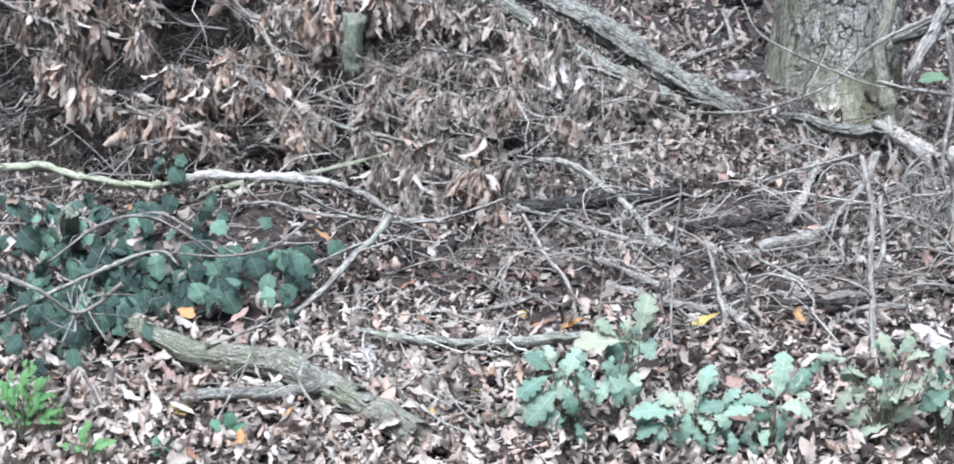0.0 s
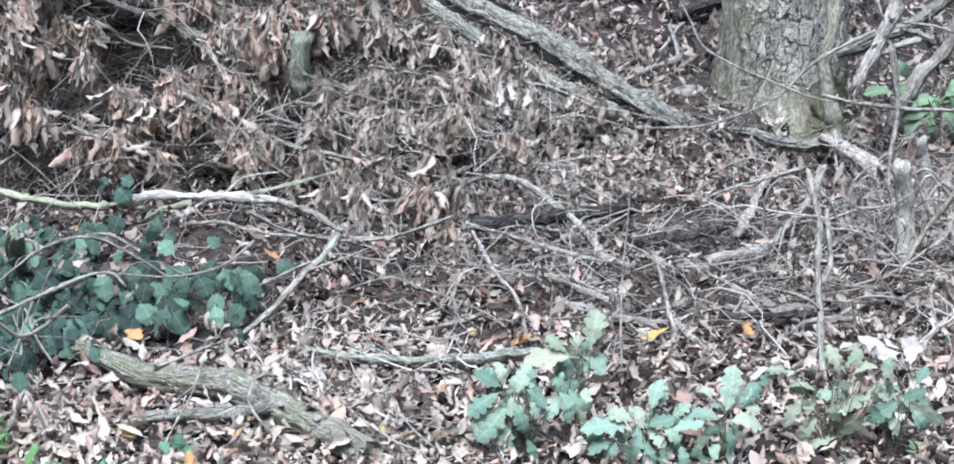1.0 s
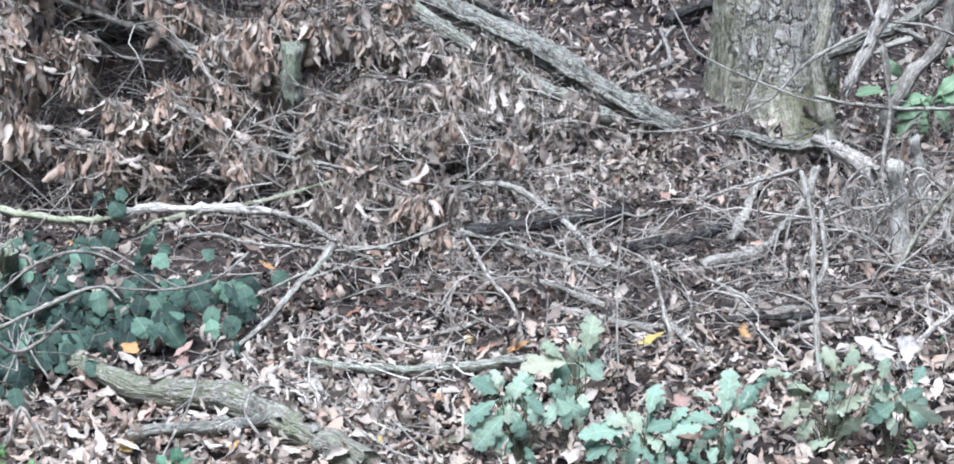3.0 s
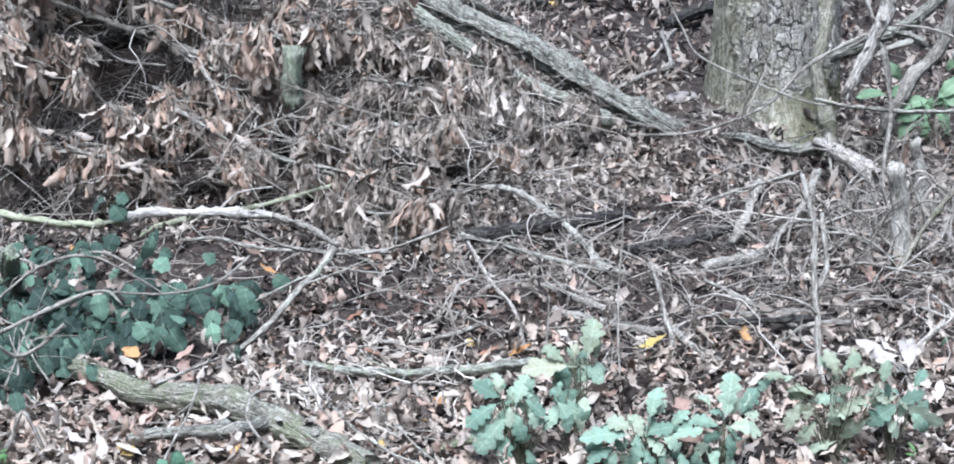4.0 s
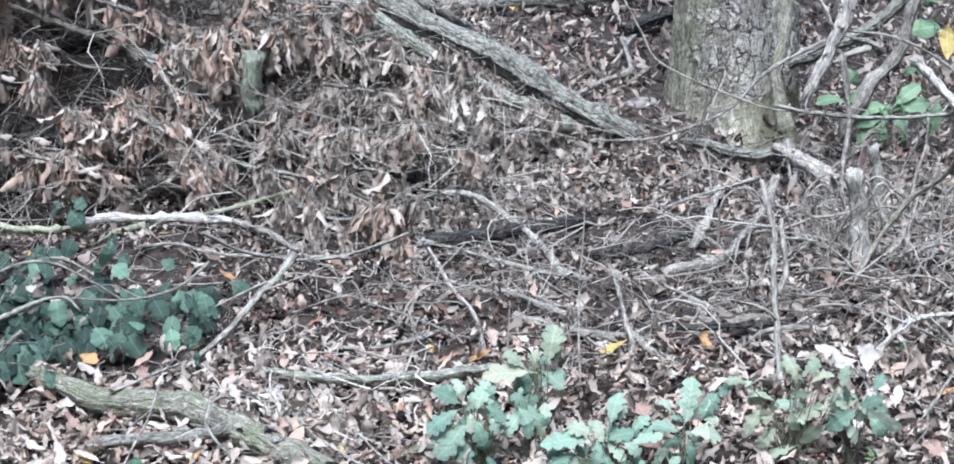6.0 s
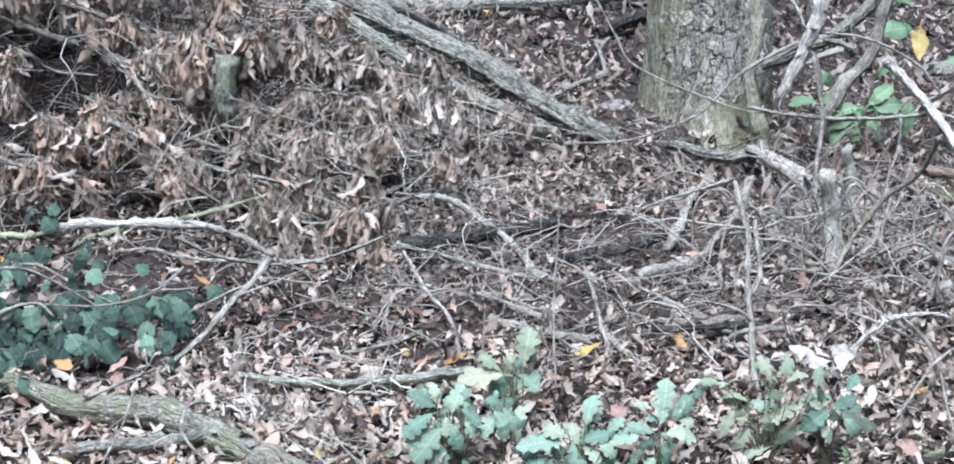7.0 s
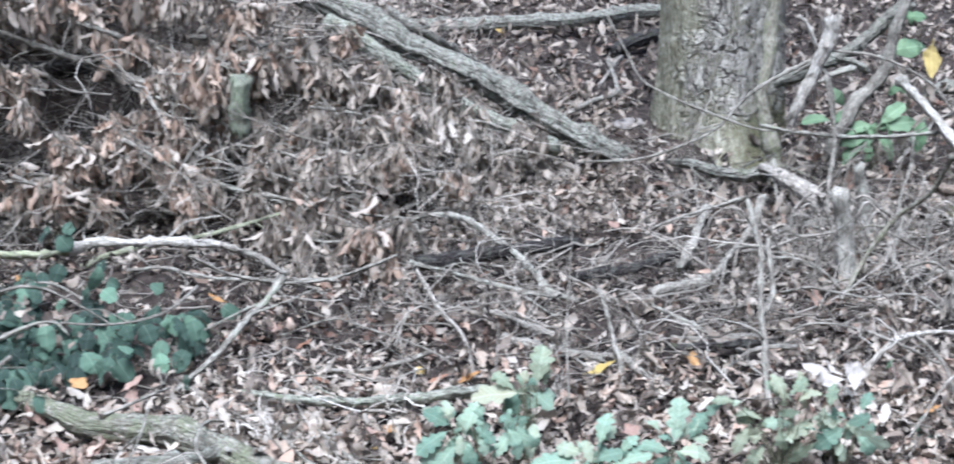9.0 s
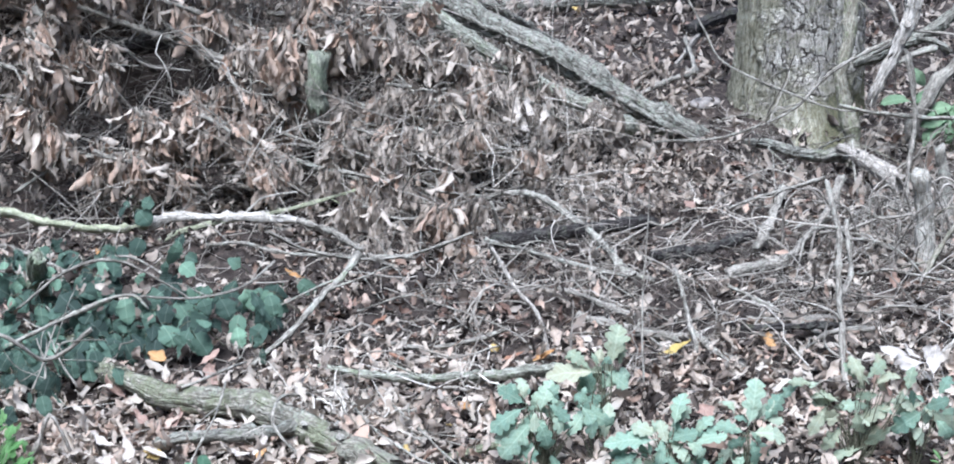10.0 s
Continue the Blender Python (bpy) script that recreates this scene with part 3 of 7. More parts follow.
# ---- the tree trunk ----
def skylight_screen():
    """Unseen screen, coloured as dim wood, added to keep low skylight off the floor."""
    mat, nt, bs = base("skylight_screen_green", 0.95, 0.1)
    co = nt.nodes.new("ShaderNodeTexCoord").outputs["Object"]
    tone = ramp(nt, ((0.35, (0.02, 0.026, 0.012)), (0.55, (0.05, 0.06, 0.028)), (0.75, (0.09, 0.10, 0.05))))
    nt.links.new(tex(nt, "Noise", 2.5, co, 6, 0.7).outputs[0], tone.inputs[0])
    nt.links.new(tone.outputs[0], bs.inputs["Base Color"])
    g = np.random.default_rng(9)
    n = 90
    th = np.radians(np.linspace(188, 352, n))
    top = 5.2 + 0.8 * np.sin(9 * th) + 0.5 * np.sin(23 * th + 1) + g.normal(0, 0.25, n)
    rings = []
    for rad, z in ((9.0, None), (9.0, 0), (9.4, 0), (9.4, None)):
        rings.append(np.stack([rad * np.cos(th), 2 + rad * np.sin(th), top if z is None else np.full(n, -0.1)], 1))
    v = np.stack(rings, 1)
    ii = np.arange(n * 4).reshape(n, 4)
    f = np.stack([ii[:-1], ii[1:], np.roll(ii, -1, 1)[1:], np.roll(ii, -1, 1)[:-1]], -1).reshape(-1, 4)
    tagged(new("backdrop", mesh_of("backdrop", v.reshape(-1, 3), f, mat)), "unseen dim green wall added to block low skylight", "woodland", kind="structure")


skylight_screen()


def tree_trunk(x, y, r, height):
    """A stout trunk that flares at the foot and runs out in one root towards the clearing."""
    rng = np.random.default_rng(21)
    sides, rows = 190, 220
    zs = -0.08 + (height + 0.08) * np.linspace(0, 1, rows) ** 2.6
    ang = np.arange(sides) * 2 * math.pi / sides
    A, Z = np.meshgrid(ang, zs)
    low = np.maximum(Z, 0)
    flare = 0.10 + 0.30 * np.maximum(0, np.cos(2.5 * A + 0.9)) ** 3 + 0.2 * np.maximum(0, np.sin(3 * A + 0.2)) ** 3
    R = r * (1 - 0.05 * Z) + r * flare * np.exp(-low / 0.12)
    R = R + 0.19 * np.exp(-((A - 4.93) / 0.34) ** 2) * np.exp(-low / 0.085)
    R = R * (1 + 0.025 * np.sin(3 * A + 1.1) + 0.018 * np.sin(7 * A + Z))
    rid = np.empty_like(A)
    for i in range(rows):
        for j in range(sides):
            c, d, z = math.cos(A[i, j]), math.sin(A[i, j]), Z[i, j]
            rid[i, j] = noise.noise((c * 5, d * 5, z * 3.2)) * 0.9 + noise.noise((c * 13, d * 13, z * 7.0)) * 0.6 + noise.noise((c * 26, d * 26, z * 14.0)) * 0.35
    R = R + 0.012 * (0.6 - np.abs(rid) * 1.8) + 0.0015 * rng.normal(0, 1, A.shape)
    V = np.stack([np.cos(A) * R, np.sin(A) * R, Z], -1).reshape(-1, 3)
    G = np.stack([np.cos(A) * r, np.sin(A) * r, Z], -1).reshape(-1, 3)
    ii = np.arange(sides * rows).reshape(rows, sides)
    nx = np.roll(ii, -1, 1)
    q = np.stack([ii[:-1], nx[:-1], nx[1:], ii[1:]], -1).reshape(-1, 4)
    ob = tagged(new("tree_trunk", mesh_of("tree_trunk", V, q, TRUNK, G)), "stout tree trunk with cracked grey-brown mossy bark", "tree")
    ob.location = (x, y, 0)
    return ob


bark_flakes(tree_trunk(1.0, 5.32, 0.205, 5.0), 70, PLATE, 8, 0.010, 0.022, 0.7, 0.16)

# ---- fallen logs, branches and sticks ----
bark_flakes(stick("leaning_log", "grey bare log leaning from the brush down to the soil", LOG, 0.0446, 0.0389, 0, [(-0.42, 5.10, 0.59), (-0.17, 5.05, 0.46), (0.09, 5.00, 0.34), (0.28, 4.97, 0.24), (0.48, 4.95, 0.12), (0.63, 4.97, 0.04)]), 34, PALE, 1)
bark_flakes(stick("mossy_log", "grey log with green moss resting under a larger log", LICHEN, 0.026, 0.024, 0, [(-0.28, 4.88, 0.505), (-0.149, 4.86, 0.425), (-0.012, 4.84, 0.335), (0.117, 4.82, 0.26), (0.247, 4.82, 0.19), (0.41, 4.85, 0.11)]), 22, STEM, 2)
bark_flakes(stick("far_log", "pale green-grey log lying on far leaf litter", LOG, 0.0287, 0.0284, 0, [(-0.27, 6.85, 0.06), (0.01, 6.95, 0.06), (0.39, 6.99, 0.06), (0.79, 7.09, 0.06), (0.94, 7.21, 0.06), (1.17, 7.26, 0.06), (1.40, 7.35, 0.06)]), 10, PALE, 3)
stick("fallen_branch", "thin grey branch lying behind the leaning log", LOG, 0.0134, 0.0090, 2, [(-0.111, 5.600, 0.395), (0.025, 5.500, 0.323), (0.245, 6.170, 0.060), (0.375, 5.977, 0.030)])
stick("dark_log", "blackened rotten log half sunk in leaf litter", ROT, 0.0173, 0.0181, 0, [(-0.022, 3.945, 0.068), (0.120, 3.982, 0.074), (0.249, 4.020, 0.072), (0.410, 4.095, 0.064)])
bark_flakes(stick("curved_log", "curved mossy grey-green log lying on pale leaves", MOSSY, 0.017, 0.033, 0, [(-1.10, 3.58, 0.00), (-0.93, 3.31, 0.03), (-0.82, 3.14, 0.05), (-0.71, 3.03, 0.05), (-0.61, 3.01, 0.05), (-0.50, 2.99, 0.05), (-0.39, 2.90, 0.05), (-0.30, 2.83, 0.04), (-0.21, 2.75, 0.03)]), 38, STUMP, 6)
stick("fallen_branch", "short grey branch forking beside the curved log", LOG, 0.0095, 0.0145, 0, [(-0.673, 2.837, 0.050), (-0.567, 2.851, 0.055), (-0.453, 2.861, 0.060), (-0.397, 2.896, 0.055)])
stick("fallen_branch", "straight grey-green branch lying on leaf litter", LICHEN, 0.007, 0.0125, 1, [(-0.386, 3.202, 0.045), (-0.291, 3.158, 0.050), (-0.187, 3.141, 0.050), (-0.041, 3.153, 0.055), (0.130, 3.179, 0.055)])
stick("lichened_branch", "pale lichened stick propped on the leaf litter", PALE, 0.0048, 0.0082, 2, [(-0.550, 3.260, 0.020), (-0.512, 3.277, 0.050), (-0.441, 3.332, 0.100), (-0.360, 3.444, 0.160), (-0.322, 3.489, 0.200)])
stick("thin_stick", "thin grey stick lying over the curved log", TWIG, 0.0030, 0.0031, 1, [(-0.658, 2.994, 0.090), (-0.601, 3.058, 0.090), (-0.547, 3.197, 0.060)])
stick("bleached_branch", "bleached bare branch end crossing the brush pile", PEELED, 0.0125, 0.0088, 3, [(-0.934, 4.080, 0.062), (-0.866, 4.070, 0.085), (-0.776, 4.060, 0.088), (-0.665, 4.050, 0.093), (-0.517, 4.040, 0.087)], jag=0.003)
stick("grey_branch", "dull grey-brown end of a bleached branch", TWIG, 0.0085, 0.0055, 3, [(-0.530, 4.041, 0.087), (-0.47, 4.02, 0.075), (-0.414, 3.98, 0.068), (-0.333, 3.73, 0.12)])
stick("green_branch", "green-barked branch lying across the brush pile", GREEN, 0.0119, 0.0097, 2, [(-1.610, 4.200, 0.082), (-1.469, 4.170, 0.070), (-1.328, 4.140, 0.083), (-1.227, 4.120, 0.062), (-1.106, 4.100, 0.049), (-1.010, 4.090, 0.050), (-0.923, 4.080, 0.065)])
stick("green_branch", "green-barked forked branch behind a bleached branch", GREEN, 0.0098, 0.0039, 2, [(-1.003, 4.100, -0.033), (-0.887, 4.150, 0.004), (-0.754, 4.200, 0.022), (-0.638, 4.200, 0.045), (-0.521, 4.220, 0.073), (-0.381, 4.250, 0.109)])
stick("grey_branch", "long grey twiggy branch lying over the brush pile", TWIG, 0.0051, 0.0112, 5, [(-1.326, 4.750, 0.542), (-1.245, 4.720, 0.522), (-1.082, 4.660, 0.475), (-0.843, 4.600, 0.408), (-0.670, 4.560, 0.340)])
stick("grey_branch", "thin grey branch resting on the brush pile", TWIG, 0.0029, 0.0047, 4, [(-1.071, 4.700, 0.471), (-0.978, 4.660, 0.424), (-0.847, 4.600, 0.376), (-0.741, 4.560, 0.344), (-0.593, 4.500, 0.305), (-0.486, 4.450, 0.261)])
stick("dark_log", "dark log deep inside the brush pile", ROT, 0.0241, 0.0271, 0, [(-1.46, 5.05, 0.36), (-1.30, 5.00, 0.35), (-1.17, 4.95, 0.35), (-1.04, 4.95, 0.37)])
stick("grey_branch", "curved grey stick in the brush pile", TWIG, 0.0048, 0.0062, 4, [(-1.341, 4.250, 0.098), (-1.284, 4.300, 0.127), (-1.217, 4.320, 0.166), (-1.109, 4.350, 0.179), (-1.029, 4.380, 0.161)])
stick("long_twig", "long thin twig arching over dead leaves", TWIG, 0.0029, 0.0036, 1, [(-0.123, 4.800, 0.425), (-0.072, 4.750, 0.312), (0.047, 4.700, 0.199), (0.136, 4.600, 0.132), (0.204, 4.668, 0.030)])
stick("long_twig", "long thin brown twig across the brush pile", TWIG, 0.0035, 0.0027, 2, [(-0.518, 4.700, 0.513), (-0.456, 4.650, 0.473), (-0.339, 4.600, 0.396), (-0.228, 4.500, 0.303), (-0.149, 4.450, 0.216), (-0.097, 4.400, 0.129)])
stick("grey_branch", "grey branch at the foot of the brush pile", LOG, 0.0067, 0.0057, 4, [(-0.582, 4.350, 0.167), (-0.438, 4.300, 0.141), (-0.306, 4.250, 0.114), (-0.220, 4.200, 0.092), (-0.092, 4.084, 0.060)])
stick("grey_branch", "slender grey stick at the foot of the brush pile", TWIG, 0.0053, 0.0032, 3, [(-0.444, 4.350, 0.104), (-0.310, 4.300, 0.100), (-0.157, 4.250, 0.099), (-0.039, 4.148, 0.120)])
stick("sunken_log", "pale weathered log half covered by dead leaves", TWIG, 0.0183, 0.0194, 0, [(-0.478, 4.700, 0.173), (-0.347, 4.600, 0.141), (-0.254, 4.550, 0.129), (-0.165, 4.518, 0.120)])
stick("long_twig", "thin bleached twig on dead leaves", BARE, 0.0027, 0.0027, 1, [(0.026, 4.440, 0.070), (0.170, 4.480, 0.060), (0.310, 4.451, 0.050), (0.434, 4.312, 0.030)])
stick("propped_stick", "pale grey bent stick propped over a dark log", PALE, 0.0058, 0.0104, 1, [(-0.048, 4.187, 0.100), (0.026, 4.177, 0.120), (0.091, 4.125, 0.130), (0.161, 4.052, 0.120), (0.234, 4.006, 0.080), (0.309, 3.864, 0.030), (0.338, 3.813, 0.015)])
stick("short_stick", "short upright stick leaning by the dark log", TWIG, 0.0043, 0.0056, 1, [(-0.021, 4.037, 0.140), (-0.002, 4.053, 0.070), (0.022, 4.040, 0.020)])
stick("climbing_stem", "grey-green woody stem climbing before the trunk", STEM, 0.0190, 0.0225, 2, [(1.08, 4.90, 0.62), (1.07, 4.88, 0.47), (1.06, 4.85, 0.39), (1.04, 4.82, 0.29), (1.06, 4.80, 0.20), (1.08, 4.78, 0.08), (1.06, 4.70, 0.05)])
bark_flakes(stick("split_branch", "split bleached branch with cracked dry bark", PEELED, 0.0240, 0.0142, 1, [(1.21, 4.70, 0.54), (1.20, 4.70, 0.50), (1.18, 4.70, 0.44), (1.16, 4.70, 0.37), (1.13, 4.70, 0.30), (1.11, 4.70, 0.24)], jag=0.03, rough=0.15), 10, BARE, 27)
stick("wood_splinter", "bleached splinter standing off the split branch", PEELED, 0.0036, 0.0065, 0, [(1.108, 4.690, 0.552), (1.135, 4.690, 0.523), (1.165, 4.690, 0.461)])
stick("dead_branch", "dark grey branch behind the bleached branch", LOG, 0.0202, 0.0200, 2, [(1.56, 5.10, 0.51), (1.47, 5.10, 0.43), (1.36, 5.10, 0.34), (1.24, 5.10, 0.29), (1.14, 5.10, 0.25)])
stick("dead_branch", "knobbly grey branch among green leaves", TWIG, 0.0157, 0.0243, 2, [(1.50, 4.90, 0.60), (1.46, 4.90, 0.47), (1.42, 4.90, 0.32), (1.34, 4.88, 0.24), (1.29, 4.85, 0.16), (1.27, 4.85, 0.08)])
stick("vine_stem", "thin pale vine stem hanging to the ground", TWIG, 0.0058, 0.0053, 2, [(1.116, 4.750, 0.364), (1.172, 4.700, 0.401), (1.213, 4.680, 0.343), (1.229, 4.660, 0.193), (1.208, 4.600, 0.011), (1.114, 4.138, 0.050)])
stick("long_twig", "thin brown twig arching before the trunk", TWIG, 0.0029, 0.0029, 2, [(0.556, 4.800, 0.531), (0.613, 4.750, 0.429), (0.657, 4.720, 0.352), (0.774, 4.680, 0.295), (0.983, 4.650, 0.222), (1.066, 4.650, 0.214)])
stick("long_twig", "slender grey twig reaching across the soil", TWIG, 0.0051, 0.0029, 4, [(1.155, 4.700, 0.414), (0.982, 4.680, 0.323), (0.858, 4.660, 0.205), (0.663, 4.693, 0.120), (0.476, 4.788, 0.080)])
stick("level_branch", "pale level branch passing in front of green leaves", PALE, 0.0057, 0.0068, 3, [(0.997, 4.620, 0.239), (1.099, 4.620, 0.216), (1.249, 4.620, 0.203), (1.404, 4.620, 0.201), (1.559, 4.620, 0.211), (1.647, 4.620, 0.186), (1.753, 4.620, 0.149), (1.884, 4.620, 0.073)])
bark_flakes(stick("broken_limb", "broken pale limb with splintered end by the trunk", BARE, 0.0132, 0.0217, 0, [(1.01, 4.61, 0.11), (1.03, 4.49, 0.12), (1.07, 4.41, 0.11), (1.11, 4.30, 0.10)]), 12, BARE, 35)
stick("crooked_root", "crooked grey root crossing before the trunk", LOG, 0.0122, 0.0203, 2, [(0.78, 4.92, 0.04), (0.84, 4.80, 0.07), (0.90, 4.74, 0.06), (0.95, 4.64, 0.08), (1.02, 4.63, 0.09)])
stick("rotten_stump", "pale rotten stump piece with jagged tip", STUMP, 0.019, 0.024, 0, [(1.05, 3.89, 0.26), (1.07, 3.90, 0.19), (1.08, 3.90, 0.09), (1.08, 3.89, 0.00)], jag=0.012, rough=0.1)
stick("rotten_stub", "grey rotten stub standing in litter", PALE, 0.013, 0.018, 0, [(1.185, 4.20, 0.234), (1.198, 4.20, 0.177), (1.220, 4.18, 0.02)], jag=0.012, rough=0.12)
stick("short_stick", "short grey stick lying against the rotten limb", TWIG, 0.0092, 0.0117, 1, [(0.781, 4.276, 0.100), (0.741, 4.167, 0.060), (0.675, 4.028, 0.010)])
stick("fallen_branch", "pale stubby branch sloping to the litter", TWIG, 0.0113, 0.0093, 1, [(0.924, 4.174, 0.160), (0.864, 4.106, 0.080), (0.765, 3.963, 0.030), (0.710, 3.910, 0.020)])
stick("grey_branch", "thin dark branch lying above the soil", TWIG, 0.0038, 0.0060, 4, [(0.607, 4.103, 0.100), (0.710, 4.193, 0.100), (0.815, 4.276, 0.100), (0.902, 4.299, 0.120)])
stick("thin_stick", "thin stick leaning over ivy leaves", TWIG, 0.0033, 0.0049, 4, [(-0.805, 3.450, 0.089), (-0.853, 3.450, 0.116), (-0.939, 3.400, 0.097), (-1.010, 3.350, 0.080), (-1.119, 3.250, 0.051), (-1.199, 3.200, 0.028)])
stick("long_twig", "slender brown bramble stem arching over leaves", TWIG, 0.0036, 0.0028, 4, [(-1.198, 3.600, 0.007), (-1.136, 3.600, 0.041), (-1.056, 3.600, 0.104), (-0.918, 3.650, 0.135), (-0.830, 3.650, 0.099), (-0.722, 3.527, 0.080)])
stick("long_twig", "brown curved stem above ivy leaves", TWIG, 0.0026, 0.0033, 3, [(-0.760, 3.180, 0.220), (-0.668, 3.267, 0.180), (-0.575, 3.362, 0.170), (-0.519, 3.499, 0.180)])
stick("grey_branch", "dark thin branch beneath the brush pile", TWIG, 0.0048, 0.0041, 4, [(-0.725, 3.767, 0.120), (-0.636, 3.779, 0.120), (-0.547, 3.775, 0.100), (-0.389, 3.742, 0.100), (-0.215, 3.739, 0.100)])
stick("grey_branch", "tangled thin grey stick beside the brush pile", TWIG, 0.0046, 0.0036, 4, [(-0.562, 3.699, 0.180), (-0.465, 3.720, 0.120), (-0.332, 3.716, 0.100), (-0.201, 3.756, 0.100), (-0.067, 3.857, 0.120)])
stick("long_twig", "thin stem bent over the curved log", TWIG, 0.0024, 0.0023, 1, [(-0.557, 2.985, 0.110), (-0.558, 2.840, 0.100), (-0.583, 2.795, 0.060), (-0.602, 2.742, 0.030)])
stick("root_loop", "looping pale root over the curved log", TWIG, 0.0034, 0.0028, 1, [(-0.388, 2.994, 0.080), (-0.437, 2.939, 0.100), (-0.445, 2.851, 0.100), (-0.427, 2.805, 0.080), (-0.376, 2.776, 0.040)])
stick("thin_stick", "dark bowed stick lying on leaf litter", TWIG, 0.0043, 0.0054, 2, [(-0.318, 3.414, 0.030), (-0.219, 3.374, 0.020), (-0.113, 3.359, 0.030), (0.010, 3.394, 0.050)])
stick("thin_stick", "pale stick with a peeled white end", BARE, 0.0054, 0.0042, 2, [(-0.028, 3.840, 0.100), (0.035, 3.624, 0.070), (0.092, 3.479, 0.050), (0.112, 3.302, 0.020)])
stick("grey_branch", "long greenish stick on dead twigs", PALE, 0.0053, 0.0053, 4, [(-0.036, 3.803, 0.120), (0.099, 3.809, 0.080), (0.267, 3.765, 0.050), (0.384, 3.757, 0.030)])
stick("long_twig", "thin arched twig over dark leaves", TWIG, 0.0028, 0.0021, 2, [(-0.334, 3.532, 0.040), (-0.214, 3.558, 0.070), (-0.131, 3.517, 0.060), (-0.023, 3.420, 0.060), (0.046, 3.352, 0.050), (0.097, 3.276, 0.020)])
stick("upright_twig", "thin upright twig rising from litter", TWIG, 0.0016, 0.0026, 3, [(0.327, 3.360, 0.417), (0.322, 3.340, 0.289), (0.311, 3.300, 0.160), (0.309, 3.178, 0.010)])
stick("upright_twig", "thin pale upright stalk in litter", BARE, 0.0016, 0.0027, 1, [(0.163, 3.345, 0.140), (0.158, 3.323, 0.010)])
stick("grey_branch", "thin grey root on dead leaves", TWIG, 0.0046, 0.0078, 3, [(0.133, 3.665, 0.050), (0.214, 3.618, 0.040), (0.324, 3.536, 0.020)])
stick("grey_branch", "sunken grey root crossing litter", TWIG, 0.0077, 0.0115, 2, [(0.186, 3.533, 0.030), (0.278, 3.476, 0.030), (0.357, 3.455, 0.020), (0.441, 3.451, 0.000)])
stick("short_stick", "small dark stick poking from leaves", TWIG, 0.0028, 0.0033, 0, [(-0.035, 3.592, 0.080), (-0.075, 3.500, 0.010)])
stick("short_stick", "short mossy stick near oak leaves", MOSSY, 0.0075, 0.0076, 0, [(-0.101, 2.836, 0.020), (-0.057, 2.856, 0.020), (0.017, 2.891, 0.020)])
stick("standing_stick", "grey standing stick with knots rising from litter", TWIG, 0.0060, 0.0083, 3, [(0.738, 3.500, 0.369), (0.748, 3.420, 0.324), (0.753, 3.370, 0.276), (0.741, 3.290, 0.161), (0.739, 3.230, 0.091), (0.735, 3.129, 0.020)])
stick("thin_stick", "grey slanting stick lying on dark litter", PALE, 0.0040, 0.0055, 1, [(0.540, 3.590, 0.080), (0.658, 3.506, 0.050), (0.733, 3.391, 0.030)])
stick("fallen_branch", "grey straight branch lying in dark litter", TWIG, 0.0091, 0.0098, 0, [(0.578, 3.517, 0.020), (0.674, 3.508, 0.020), (0.784, 3.521, 0.020)])
stick("thin_stick", "grey stick leaning in leaf litter", TWIG, 0.0039, 0.0058, 1, [(0.411, 3.574, 0.130), (0.423, 3.501, 0.090), (0.429, 3.395, 0.060), (0.440, 3.273, 0.010)])
stick("short_stick", "thick short grey stick in litter", TWIG, 0.0082, 0.0092, 0, [(0.436, 3.414, 0.040), (0.481, 3.333, 0.030), (0.541, 3.272, 0.010)])
stick("short_stick", "grey forked stick by the standing stick", TWIG, 0.0048, 0.0060, 1, [(0.657, 3.291, 0.030), (0.749, 3.379, 0.050), (0.847, 3.378, 0.060)])
stick("long_twig", "thin pale twig by a large pale leaf", BARE, 0.0026, 0.0026, 1, [(0.721, 3.225, 0.090), (0.780, 3.199, 0.060), (0.841, 3.233, 0.060), (0.885, 3.220, 0.060)])
stick("long_twig", "thin wiry twig above the litter", TWIG, 0.0027, 0.0027, 3, [(0.814, 3.361, 0.100), (0.879, 3.361, 0.120), (0.967, 3.324, 0.120), (1.036, 3.267, 0.110), (1.142, 3.284, 0.050)])
stick("white_twig", "bleached white bent twig stuck in litter", PEELED, 0.0068, 0.004, 2, [(0.959, 3.249, 0.050), (1.005, 3.263, 0.090), (1.060, 3.297, 0.110), (1.174, 3.348, 0.100), (1.222, 3.370, 0.080)])
stick("short_stick", "short white peeled stick in litter", PEELED, 0.0042, 0.0046, 0, [(0.902, 3.165, 0.050), (0.913, 3.090, 0.020)])
stick("sunken_log", "pale flaky log chunk lying in litter", TWIG, 0.0110, 0.0157, 0, [(0.569, 3.791, 0.030), (0.642, 3.828, 0.035), (0.727, 3.874, 0.030)])
stick("pale_limb", "snapped white limb with peeled bark", PEELED, 0.012, 0.0135, 0, [(1.419, 4.70, 0.36), (1.477, 4.65, 0.301), (1.53, 4.58, 0.239), (1.562, 4.52, 0.192), (1.60, 4.44, 0.13)])
stick("long_twig", "thin twig drooping over green leaves", TWIG, 0.0043, 0.0036, 2, [(1.175, 4.700, 0.447), (1.303, 4.680, 0.439), (1.401, 4.660, 0.412), (1.507, 4.640, 0.351), (1.565, 4.600, 0.274)])
